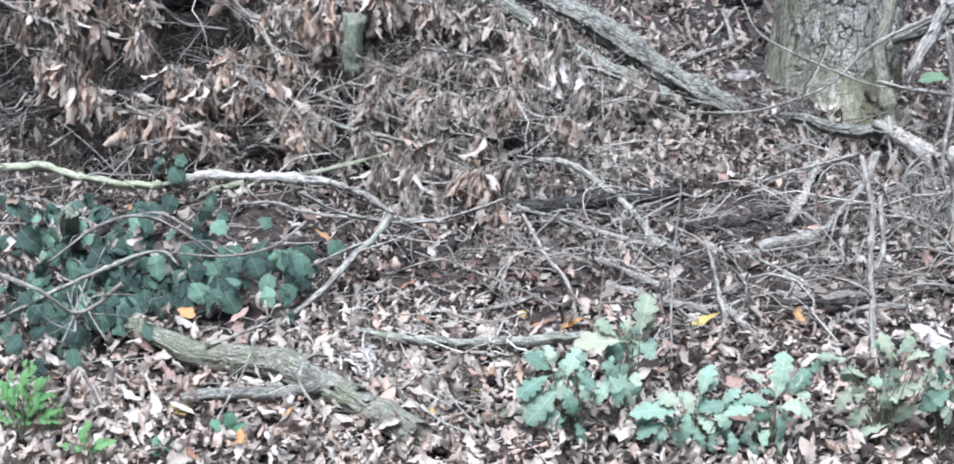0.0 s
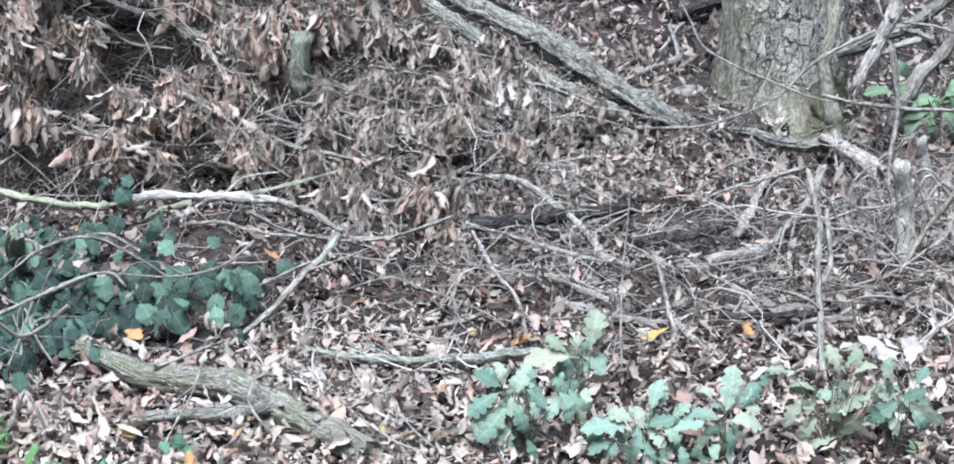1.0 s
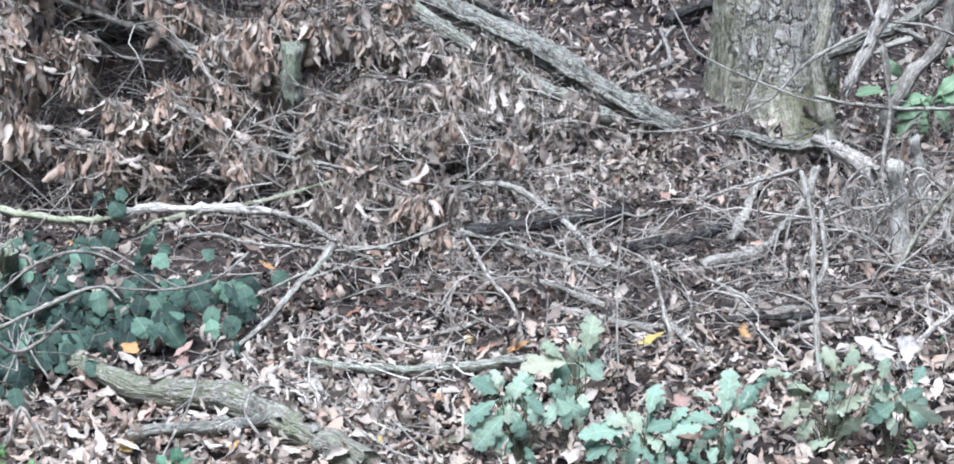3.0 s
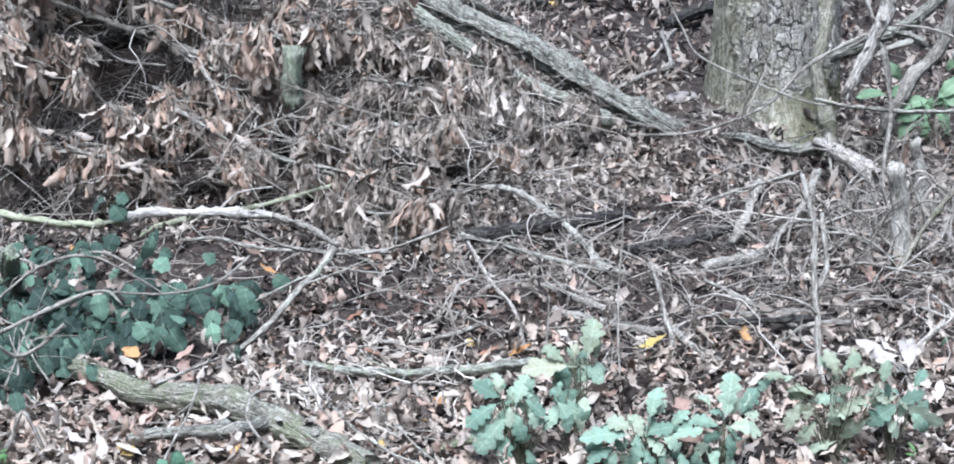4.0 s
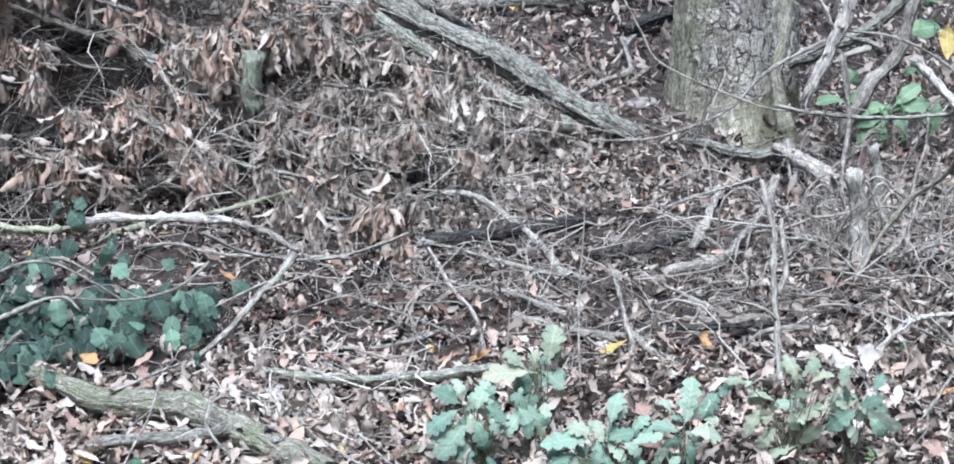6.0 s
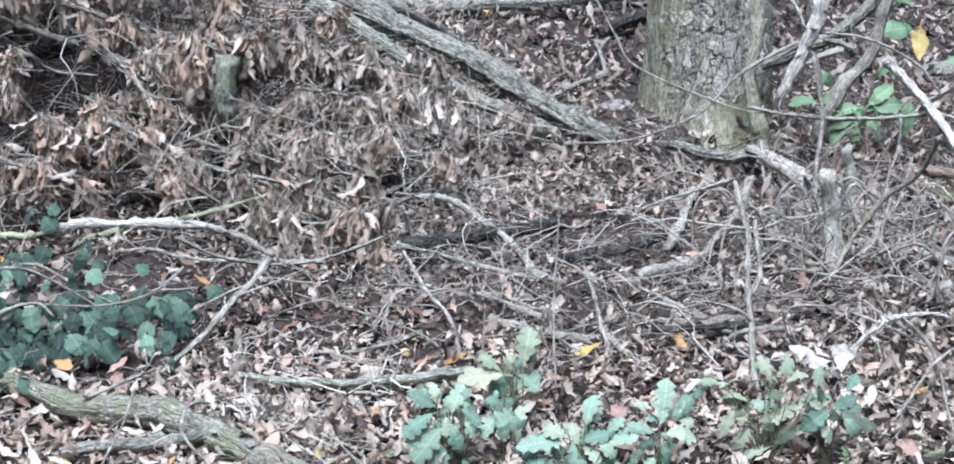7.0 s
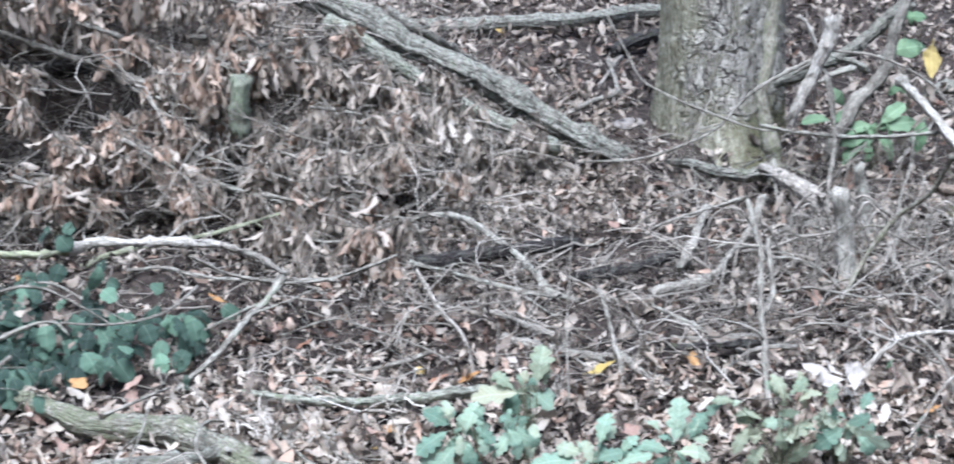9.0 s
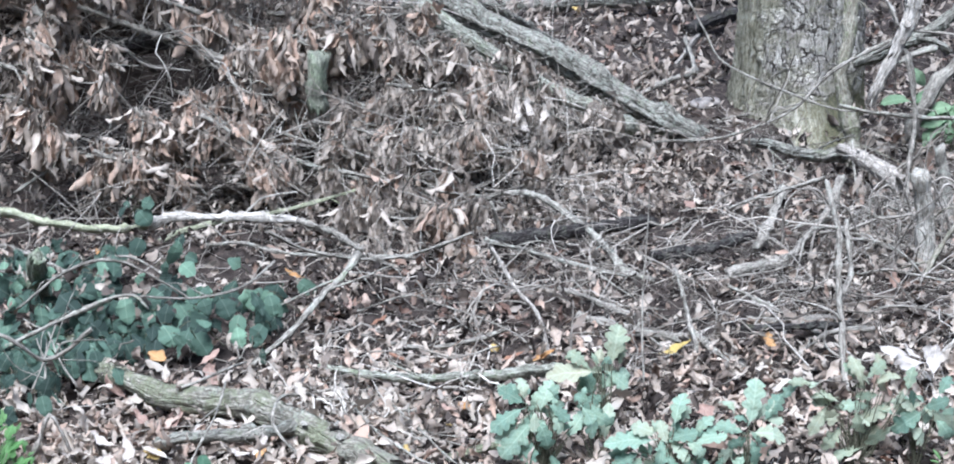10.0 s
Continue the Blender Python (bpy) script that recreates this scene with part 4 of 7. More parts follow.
stick("long_twig", "thin dark twig slanting before leaves", ROT, 0.0029, 0.0036, 1, [(1.507, 4.500, 0.290), (1.601, 4.500, 0.340), (1.703, 4.500, 0.401)])
stick("fallen_branch", "grey curved branch in far litter", LOG, 0.0188, 0.0174, 2, [(1.850, 5.776, 0.050), (1.953, 5.811, 0.050), (2.026, 5.681, 0.050), (2.106, 5.392, 0.040), (2.127, 5.155, 0.040)])
stick("arched_stem", "greenish arched stem rooted in litter", STEM, 0.0047, 0.0067, 3, [(1.253, 3.659, 0.420), (1.256, 3.717, 0.360), (1.238, 3.758, 0.290), (1.187, 3.813, 0.220), (1.117, 3.810, 0.120), (1.048, 3.769, 0.010)])
stick("plank_log", "split brown log lying over a mossy log", SPLIT, 0.0145, 0.0176, 0, [(1.471, 4.359, 0.120), (1.577, 4.276, 0.120), (1.692, 4.206, 0.120), (1.791, 4.148, 0.120)])
bark_flakes(stick("green_log", "moss-covered green log on leaf litter", MOSS, 0.0234, 0.0301, 0, [(1.50, 4.35, 0.05), (1.59, 4.30, 0.05), (1.70, 4.22, 0.05), (1.81, 4.13, 0.05)]), 14, MOSSY, 76)
stick("sunken_log", "grey weathered log flat in litter", TWIG, 0.0089, 0.0117, 1, [(1.268, 3.956, 0.030), (1.340, 3.871, 0.030), (1.422, 3.824, 0.020)])
stick("sunken_log", "grey split log lying in litter", TWIG, 0.0156, 0.0174, 1, [(1.268, 3.685, 0.030), (1.377, 3.624, 0.030), (1.536, 3.658, 0.030)])
stick("long_twig", "thin crooked stem rising through litter", TWIG, 0.0035, 0.0031, 2, [(1.304, 3.485, 0.160), (1.300, 3.381, 0.140), (1.234, 3.264, 0.100), (1.186, 3.178, 0.080), (1.176, 3.099, 0.030), (1.150, 2.986, 0.000)])
stick("long_twig", "long thin bent twig arching over litter", BARE, 0.0033, 0.0029, 2, [(1.307, 3.207, 0.100), (1.229, 3.176, 0.100), (1.155, 3.120, 0.120), (1.075, 3.029, 0.120), (1.015, 2.982, 0.060), (0.913, 2.872, 0.010)])
stick("long_twig", "slim crossing twig in litter", TWIG, 0.0032, 0.0035, 2, [(1.070, 3.245, 0.140), (1.108, 3.178, 0.110), (1.101, 3.064, 0.090), (1.094, 2.963, 0.040), (1.094, 2.852, 0.000)])
stick("short_stick", "pale stick lying by brown leaves", TWIG, 0.0042, 0.0067, 0, [(1.171, 3.039, 0.030), (1.164, 2.917, 0.020), (1.170, 2.758, 0.020)])
stick("fallen_branch", "greenish branch lying on near litter", MOSSY, 0.0090, 0.0103, 1, [(1.006, 2.812, 0.020), (1.086, 2.835, 0.025), (1.185, 2.836, 0.030), (1.252, 2.817, 0.030)])
stick("thin_stick", "dark crooked root near the trunk foot", TWIG, 0.0074, 0.0120, 1, [(0.468, 5.423, 0.050), (0.590, 5.600, 0.060), (0.716, 5.757, 0.060)])
stick("thin_stick", "dark crooked stick near the trunk", TWIG, 0.0092, 0.0068, 1, [(0.707, 6.093, 0.100), (0.717, 5.868, 0.060), (0.680, 5.628, 0.030)])
stick("thin_stick", "pale twig lying on near leaves", PALE, 0.0030, 0.0027, 3, [(-0.341, 3.129, 0.030), (-0.260, 2.915, 0.050), (-0.170, 2.798, 0.040), (-0.099, 2.760, 0.030)])
stick("thin_stick", "thin dry twig across pale leaves", PALE, 0.0029, 0.0023, 3, [(-0.231, 3.026, 0.050), (-0.112, 2.815, 0.040), (-0.077, 2.791, 0.020)])
stick("thin_stick", "bent pale reed stalk on litter", BARE, 0.0043, 0.0034, 0, [(-0.913, 2.798, 0.020), (-0.869, 2.811, 0.120), (-0.847, 2.814, 0.080), (-0.837, 2.829, 0.020)])
stick("bramble_stem", "grey stem leaning through ivy leaves", TWIG, 0.0035, 0.0039, 3, [(-1.121, 3.006, 0.250), (-0.985, 2.960, 0.220), (-0.916, 3.003, 0.150), (-0.824, 3.003, 0.220)])
stick("bramble_stem", "long grey stem over the ivy patch", TWIG, 0.0057, 0.0048, 3, [(-1.444, 3.850, 0.098), (-1.281, 3.830, 0.099), (-1.181, 3.800, 0.085), (-1.077, 3.750, 0.056), (-1.005, 3.700, 0.038)])
stick("bramble_stem", "thin grey stem level above ivy", TWIG, 0.0037, 0.0029, 3, [(-1.380, 3.700, 0.079), (-1.253, 3.680, 0.084), (-1.157, 3.660, 0.088), (-1.040, 3.640, 0.086)])
stick("bramble_stem", "thin grey slanting stem over ivy", TWIG, 0.0029, 0.0035, 2, [(-1.243, 3.500, 0.063), (-1.197, 3.480, 0.026), (-1.151, 3.460, -0.018)])
stick("mossy_post", "short mossy post standing behind ivy", STUB, 0.0184, 0.0246, 0, [(-1.04, 3.42, 0.22), (-1.08, 3.52, 0.12), (-1.12, 3.66, 0.00)])
stick("mossy_stub", "mossy green stub with dark top in brush", STUB, 0.0231, 0.0259, 0, [(-0.51, 4.43, 0.44), (-0.51, 4.43, 0.39), (-0.51, 4.44, 0.34), (-0.51, 4.44, 0.28)])
stick("vine_stem", "thin pale stem dropping to litter", TWIG, 0.0043, 0.0031, 1, [(1.419, 4.500, 0.232), (1.410, 4.480, 0.142), (1.363, 4.400, 0.075), (1.230, 3.970, 0.080), (1.178, 3.790, 0.010)])
stick("vine_stem", "thin grey stem among dry stalks", TWIG, 0.0033, 0.0037, 1, [(1.287, 4.100, 0.120), (1.240, 4.000, 0.035), (1.163, 3.757, 0.010)])
stick("vine_stem", "pale vine hanging beside the stump", TWIG, 0.0050, 0.0050, 2, [(1.175, 4.600, 0.396), (1.201, 4.550, 0.216), (1.167, 4.450, 0.061), (1.153, 4.300, -0.036), (1.042, 3.847, 0.010)])
stick("upright_twig", "short upright dry twig", TWIG, 0.0032, 0.0039, 1, [(1.323, 4.005, 0.160), (1.327, 3.994, 0.010)])
stick("upright_twig", "thin pale hanging twig", BARE, 0.0029, 0.0029, 0, [(1.526, 4.620, 0.202), (1.533, 4.620, 0.111)])
stick("long_twig", "wiry twig arching over dry litter", TWIG, 0.0031, 0.0030, 2, [(0.886, 3.855, 0.100), (0.939, 3.812, 0.110), (0.997, 3.789, 0.090), (1.054, 3.773, 0.030)])
stick("long_twig", "thin slightly bent twig above dry litter", TWIG, 0.0029, 0.0029, 2, [(0.851, 3.611, 0.100), (0.917, 3.607, 0.112), (0.983, 3.602, 0.100), (1.067, 3.607, 0.083), (1.150, 3.613, 0.090), (1.194, 3.591, 0.087), (1.238, 3.570, 0.060)])
stick("dark_log", "short dark rotten stick half sunk in litter", ROT, 0.0075, 0.0085, 0, [(0.545, 3.395, 0.055), (0.665, 3.379, 0.060), (0.797, 3.405, 0.058)])
stick("short_stick", "short grey stick propped in litter", TWIG, 0.0032, 0.0040, 0, [(1.173, 4.089, 0.180), (1.275, 4.151, 0.100)])
stick("long_twig", "pale crooked twig by the stump", BARE, 0.0030, 0.0031, 2, [(0.993, 3.821, 0.160), (0.991, 3.839, 0.080), (0.987, 3.831, 0.020)])
stick("dead_branch", "dark curved branch behind the knobbly branch", LOG, 0.0076, 0.0124, 1, [(1.296, 4.950, 0.364), (1.356, 4.950, 0.348), (1.399, 4.950, 0.317)])
stick("dead_branch", "pale curved dead branch end", PALE, 0.0076, 0.0105, 1, [(1.231, 4.900, 0.298), (1.277, 4.900, 0.329), (1.343, 4.900, 0.345)])
stick("long_twig", "pale bent stem arching over ivy", PALE, 0.0027, 0.0048, 1, [(-0.775, 3.300, 0.142), (-0.805, 3.300, 0.173), (-0.856, 3.280, 0.174), (-0.954, 3.240, 0.140), (-1.065, 3.200, 0.096)])
stick("long_twig", "thin grey stem crossing ivy leaves", TWIG, 0.0022, 0.0033, 1, [(-0.669, 3.400, 0.097), (-0.759, 3.420, 0.156), (-0.872, 3.420, 0.212), (-0.978, 3.400, 0.192), (-1.082, 3.360, 0.118)])
stick("long_twig", "thin wiry stem standing in ivy", TWIG, 0.0016, 0.0020, 2, [(-0.948, 3.180, 0.154), (-0.959, 3.100, 0.102), (-0.971, 3.050, 0.064)])
stick("long_twig", "thin dry stem standing beside ivy", TWIG, 0.0016, 0.0020, 2, [(-0.992, 3.180, 0.123), (-0.955, 3.100, 0.088), (-0.944, 3.020, 0.054)])
stick("long_twig", "thin crooked stem among ivy", TWIG, 0.0016, 0.0020, 2, [(-0.965, 3.180, 0.137), (-0.921, 3.100, 0.103), (-0.875, 3.040, 0.076)])
stick("short_stick", "dark brown stick lying before the trunk", SPLIT, 0.0057, 0.0079, 1, [(0.546, 5.366, 0.050), (0.645, 5.521, 0.060), (0.786, 5.797, 0.060)])
stick("short_stick", "pale short stick on far leaf litter", BARE, 0.0070, 0.0086, 0, [(0.649, 5.839, 0.060), (0.714, 6.068, 0.060), (0.795, 6.358, 0.050)])
stick("short_stick", "dark curved stick on far leaf litter", SPLIT, 0.0083, 0.0060, 1, [(0.583, 6.155, 0.060), (0.572, 5.833, 0.060), (0.605, 5.629, 0.050)])
# a near-black tube fills the dark hole under the far log
stick("dark_log", "near-black length filling the dark hole below the far log", ROT, 0.0251, 0.0294, 0, [(0.77, 6.51, 0.04), (0.94, 6.74, 0.05), (1.16, 6.93, 0.05)])
stick("long_twig", "thin twig lying on soil by the trunk", TWIG, 0.0039, 0.0040, 2, [(0.692, 5.090, 0.060), (0.846, 5.196, 0.060), (0.982, 5.179, 0.080)])
stick("dark_log", "flat dark rotten plank of wood in litter", ROT, 0.0120, 0.0132, 0, [(0.386, 3.911, 0.030), (0.516, 3.960, 0.040), (0.668, 4.058, 0.040)])
stick("fallen_branch", "brown stick lying flat in litter", SPLIT, 0.0050, 0.0056, 0, [(0.579, 3.494, 0.030), (0.670, 3.476, 0.030), (0.774, 3.497, 0.030)])
stick("long_twig", "thin twig curving across the dark hollow", TWIG, 0.0022, 0.0028, 1, [(-1.053, 4.450, 0.478), (-1.028, 4.450, 0.435), (-0.971, 4.450, 0.404), (-0.866, 4.450, 0.394)])
stick("long_twig", "forked thin twig below the long grey branch", TWIG, 0.0032, 0.0022, 1, [(-1.100, 4.500, 0.507), (-1.145, 4.500, 0.485), (-1.169, 4.500, 0.442), (-1.206, 4.500, 0.380)])
stick("long_twig", "pale bent twig above the green branch", BARE, 0.0035, 0.0024, 1, [(-1.071, 4.250, 0.144), (-1.087, 4.250, 0.074), (-1.120, 4.250, 0.030), (-1.158, 4.250, -0.000)])
stick("long_twig", "grey twig slanting through the dark hollow", TWIG, 0.0035, 0.0035, 2, [(-1.170, 4.300, 0.155), (-1.142, 4.300, 0.093), (-1.114, 4.300, 0.039), (-1.075, 4.300, 0.004)])
stick("long_twig", "thin forked twig under tan leaves", TWIG, 0.0028, 0.0020, 1, [(-0.837, 4.280, 0.194), (-0.851, 4.280, 0.141), (-0.827, 4.280, 0.101), (-0.808, 4.280, 0.076)])
stick("vine_stem", "thin pale vine trailing over the broken limb", TWIG, 0.0036, 0.0028, 1, [(1.025, 4.550, 0.154), (1.019, 4.400, 0.046), (1.013, 4.250, 0.006), (0.993, 4.100, 0.008), (0.955, 4.000, 0.013)])
stick("long_twig", "grey twig arching past the rotten stump", TWIG, 0.0034, 0.0028, 2, [(0.945, 4.000, 0.052), (1.001, 3.950, 0.044), (1.037, 3.900, 0.033), (1.070, 3.850, 0.013)])
stick("vine_stem", "short pale vine hanging before the stump", BARE, 0.0034, 0.0024, 0, [(1.052, 4.000, 0.259), (1.046, 4.000, 0.177), (1.036, 4.000, 0.107)])
stick("upright_twig", "thin upright stem by the rotten stump", TWIG, 0.0028, 0.0026, 1, [(1.043, 4.000, 0.090), (1.033, 3.950, 0.027), (1.000, 3.850, 0.011), (0.987, 3.750, 0.002)])
stick("thin_stick", "thin bleached twig pointing at an upright twig", BARE, 0.0022, 0.0030, 0, [(0.223, 4.300, 0.078), (0.309, 4.200, 0.078), (0.397, 4.100, 0.063)])
stick("thin_stick", "slender pale twig over the dark log", BARE, 0.0030, 0.0024, 0, [(0.274, 3.950, 0.069), (0.333, 3.970, 0.085), (0.391, 4.000, 0.094)])
stick("short_stick", "short pale twig crossing the dark log", BARE, 0.0030, 0.0026, 0, [(0.282, 3.900, 0.059), (0.335, 3.930, 0.080), (0.380, 3.970, 0.092)])

# wiry dead vines arching over one another round the rotten stump
vine_rng = random.Random(77)
for n in range(22):
    vx, top = vine_rng.uniform(0.82, 1.42), vine_rng.uniform(0.08, 0.22)
    vy = vine_rng.uniform(3.95, 4.2) if 0.93 < vx < 1.22 else vine_rng.uniform(3.55, 4.15)
    run, deep = vine_rng.choice((-1, 1)) * vine_rng.uniform(0.05, 0.18), vine_rng.uniform(-0.08, 0.08)
    sway = vine_rng.uniform(-0.03, 0.03)
    stick("vine_stem", "thin pale dead vine arching over dry litter", BARE if n % 3 else TWIG, 0.0024, 0.0036, n % 3,
          [(vx, vy, 0.01), (vx + 0.15 * run + sway, vy + 0.2 * deep, 0.5 * top), (vx + 0.4 * run, vy + 0.5 * deep, top),
           (vx + 0.75 * run - sway, vy + 0.8 * deep, 0.8 * top), (vx + run, vy + deep, vine_rng.uniform(0.02, 0.1))])

stick("short_stick", "short grey twig beside an upright twig", TWIG, 0.0030, 0.0026, 0, [(0.387, 4.000, 0.098), (0.430, 4.000, 0.087), (0.469, 4.000, 0.107)])
stick("standing_stick", "pale forked side stem of a standing stick", TWIG, 0.0045, 0.0065, 1, [(0.801, 3.550, 0.259), (0.798, 3.500, 0.218), (0.799, 3.450, 0.170), (0.772, 3.400, 0.130)])


# ---- dead leafy branches of the brush pile ----
rng = np.random.default_rng(77)


def clump_mesh(i, mat):
    r = np.random.default_rng(500 + i)
    n = int(r.integers(11, 18))
    broad = mat is HANG_LEAF
    kinds = ("oak", "oak", "lance") if broad else ("lance", "lance", "oak")
    shapes = [leaf_shape(kinds[k % 3], 9, 5, r.uniform(-0.35, 0.6), r.choice((-1, 1)) * r.uniform(0.6, 2.1), r.normal(0, 0.7), 0.09, r, r.uniform(2.4, 3.6), r.uniform(0.07, 0.15)) for k in range(6)]
    yaw, pitch = r.uniform(0, 6.28, n), np.where(r.random(n) < 0.85, r.uniform(-1.8, -1.25, n), r.uniform(-1.2, -0.3, n))
    pos = np.stack([r.normal(0, 0.012, n), r.normal(0, 0.012, n), r.uniform(-0.03, 0.01, n)], 1)
    v, q = scattered(shapes, r.integers(0, 6, n), pos, rotations(yaw, pitch, r.uniform(-1, 1, n)), r.uniform(0.045, 0.085, n) if broad else r.uniform(0.042, 0.075, n))
    return mesh_of("leaf_clump", v, q, mat)


CLUMPS = [clump_mesh(i, HANG_LEAF) for i in range(8)] + [clump_mesh(20 + i, GREY_HANG) for i in range(8)]


def leafy_branch(label, r0, ctrl, clumps, warm=0.5, spread=0.045):
    """A felled branch that still carries its dead leaves: limb, twigs and hanging leaf clumps."""
    ob = stick("leafy_dead_branch", label, TWIG, r0, r0 * 0.5, 4, ctrl, "dead leafy branches of the brush pile")
    pts, _ = curve_points(np.subtract(ctrl, ctrl[0]), 40)
    for k in range(clumps):
        p = pts[int(rng.uniform(0.03, 0.99) * 39)]
        tip = p + np.array((rng.normal(0, spread), rng.normal(0, spread * 0.8), rng.normal(0.01, spread * 0.5)))
        low = float(gz(*(tip + np.array(ctrl[0]))[:2])) - ctrl[0][2] + 0.045
        tip[2] = max(tip[2], low)
        tv, tf, tg, _ = tube([p, (p + tip) / 2 + (0, 0, 0.012), tip], 0.0016, 0.0009, 5, rng, 0.1, 0.5, 0.02)
        tw = part("twig", mesh_of("twig", tv, tf, TWIG, tg), ob)
        c = part("leaf_clump", CLUMPS[int(rng.integers(0, 8)) + (0 if rng.random() < warm else 8)], tw, "clump of curled dead leaves")
        c.location, c.rotation_euler = tip, (rng.normal(0, 0.2), rng.normal(0, 0.2), rng.uniform(0, 6.28))
        c.scale = [rng.uniform(0.8, 1.25)] * 3
    return ob


leafy_branch("felled branch carrying dense brown leaves", 0.007, [(-1.01, 4.85, 0.51), (-0.84, 4.80, 0.47), (-0.65, 4.72, 0.43), (-0.47, 4.65, 0.37)], 20, 0.6)
leafy_branch("felled branch carrying grey dead leaves", 0.007, [(-0.70, 4.85, 0.47), (-0.52, 4.85, 0.45), (-0.33, 4.80, 0.41), (-0.18, 4.72, 0.33)], 20, 0.35)
leafy_branch("felled branch of curled grey-brown leaves", 0.006, [(-0.62, 4.60, 0.33), (-0.46, 4.55, 0.29), (-0.28, 4.50, 0.23), (-0.14, 4.42, 0.18)], 20, 0.3)
leafy_branch("felled branch of withered brown leaves", 0.006, [(-0.69, 4.45, 0.24), (-0.54, 4.40, 0.20), (-0.38, 4.35, 0.15), (-0.24, 4.28, 0.10)], 19, 0.4)
leafy_branch("drooping branch of long pale dead leaves", 0.005, [(-0.26, 4.70, 0.30), (-0.11, 4.68, 0.29), (0.03, 4.66, 0.26), (0.16, 4.66, 0.22)], 17, 0.1)
leafy_branch("branch of grey curled leaves under the log", 0.004, [(-0.15, 4.82, 0.30), (-0.02, 4.80, 0.23), (0.12, 4.79, 0.15), (0.31, 4.80, 0.09)], 13, 0.2, 0.02)
leafy_branch("low branch of withered grey leaves", 0.005, [(-0.36, 4.06, 0.12), (-0.26, 3.96, 0.12), (-0.13, 3.95, 0.14), (-0.04, 4.00, 0.14)], 16, 0.3)
# four branches added, mostly above view, to shade the hollow below
leafy_branch("added branch of brown leaves shading the pile from above", 0.008, [(-1.65, 4.50, 0.67), (-1.42, 4.50, 0.66), (-1.17, 4.45, 0.68), (-0.93, 4.40, 0.67)], 20, 0.6)
leafy_branch("added branch of dry leaves shading the pile from above", 0.008, [(-1.22, 4.80, 0.67), (-0.94, 4.75, 0.66), (-0.67, 4.70, 0.63), (-0.46, 4.65, 0.60)], 20, 0.5)
leafy_branch("added branch of rusty leaves shading the pile edge", 0.008, [(-1.72, 4.40, 0.54), (-1.54, 4.35, 0.52), (-1.39, 4.32, 0.46), (-1.25, 4.30, 0.41)], 20, 0.7)
leafy_branch("added branch of withered leaves shading the pile from behind", 0.008, [(-1.57, 4.80, 0.72), (-1.30, 4.80, 0.70), (-1.02, 4.75, 0.73), (-0.76, 4.75, 0.69)], 20, 0.5)
leafy_branch("branch of curled tan leaves hanging over the heap", 0.005, [(-0.39, 4.62, 0.47), (-0.28, 4.60, 0.43), (-0.16, 4.60, 0.42), (-0.07, 4.60, 0.38)], 18, 0.4)
leafy_branch("branch of pale curled leaves hanging over the heap", 0.005, [(-0.32, 4.50, 0.34), (-0.21, 4.50, 0.32), (-0.09, 4.50, 0.30), (0.01, 4.50, 0.27)], 18, 0.2)
leafy_branch("branch of grey drooping leaves on the heap", 0.005, [(-0.52, 4.40, 0.26), (-0.41, 4.40, 0.24), (-0.29, 4.38, 0.20), (-0.18, 4.35, 0.16)], 18, 0.3)
leafy_branch("branch of brown drooping leaves on the heap", 0.005, [(-0.60, 4.62, 0.50), (-0.49, 4.62, 0.48), (-0.39, 4.62, 0.51), (-0.25, 4.65, 0.51)], 16, 0.6)
leafy_branch("branch of withered leaves sagging on the heap", 0.005, [(-0.24, 4.42, 0.23), (-0.14, 4.40, 0.21), (-0.04, 4.40, 0.18), (0.08, 4.40, 0.17)], 16, 0.3)
leafy_branch("branch of pale leaves drooping near the log", 0.005, [(-0.04, 4.62, 0.28), (0.07, 4.62, 0.26), (0.15, 4.62, 0.22), (0.21, 4.60, 0.18)], 14, 0.1)
leafy_branch("branch of tan leaves by the mossy stub", 0.005, [(-0.74, 4.50, 0.44), (-0.67, 4.50, 0.44), (-0.62, 4.50, 0.44), (-0.58, 4.48, 0.41)], 14, 0.7)
leafy_branch("branch of grey leaves low on the heap", 0.005, [(-0.44, 4.25, 0.16), (-0.34, 4.24, 0.14), (-0.22, 4.22, 0.12), (-0.10, 4.10, 0.14)], 14, 0.3)
leafy_branch("felled branch hung with curled brown dead leaves", 0.007, [(-1.30, 4.48, 0.57), (-1.27, 4.46, 0.54), (-1.24, 4.44, 0.48), (-1.22, 4.42, 0.41)], 15, 0.5, 0.03)
leafy_branch("felled branch with a drooping bunch of leaves", 0.006, [(-1.15, 4.42, 0.48), (-1.11, 4.40, 0.45), (-1.09, 4.38, 0.42), (-1.08, 4.37, 0.37)], 11, 0.7, 0.02)
leafy_branch("felled branch of hanging tan leaves", 0.006, [(-1.34, 4.30, 0.36), (-1.29, 4.29, 0.33), (-1.25, 4.28, 0.30), (-1.23, 4.26, 0.24)], 15, 0.85, 0.026)
leafy_branch("felled branch with warm brown hanging leaves", 0.006, [(-1.00, 4.32, 0.32), (-0.97, 4.31, 0.29), (-0.93, 4.30, 0.28), (-0.90, 4.28, 0.22)], 15, 0.95, 0.022)
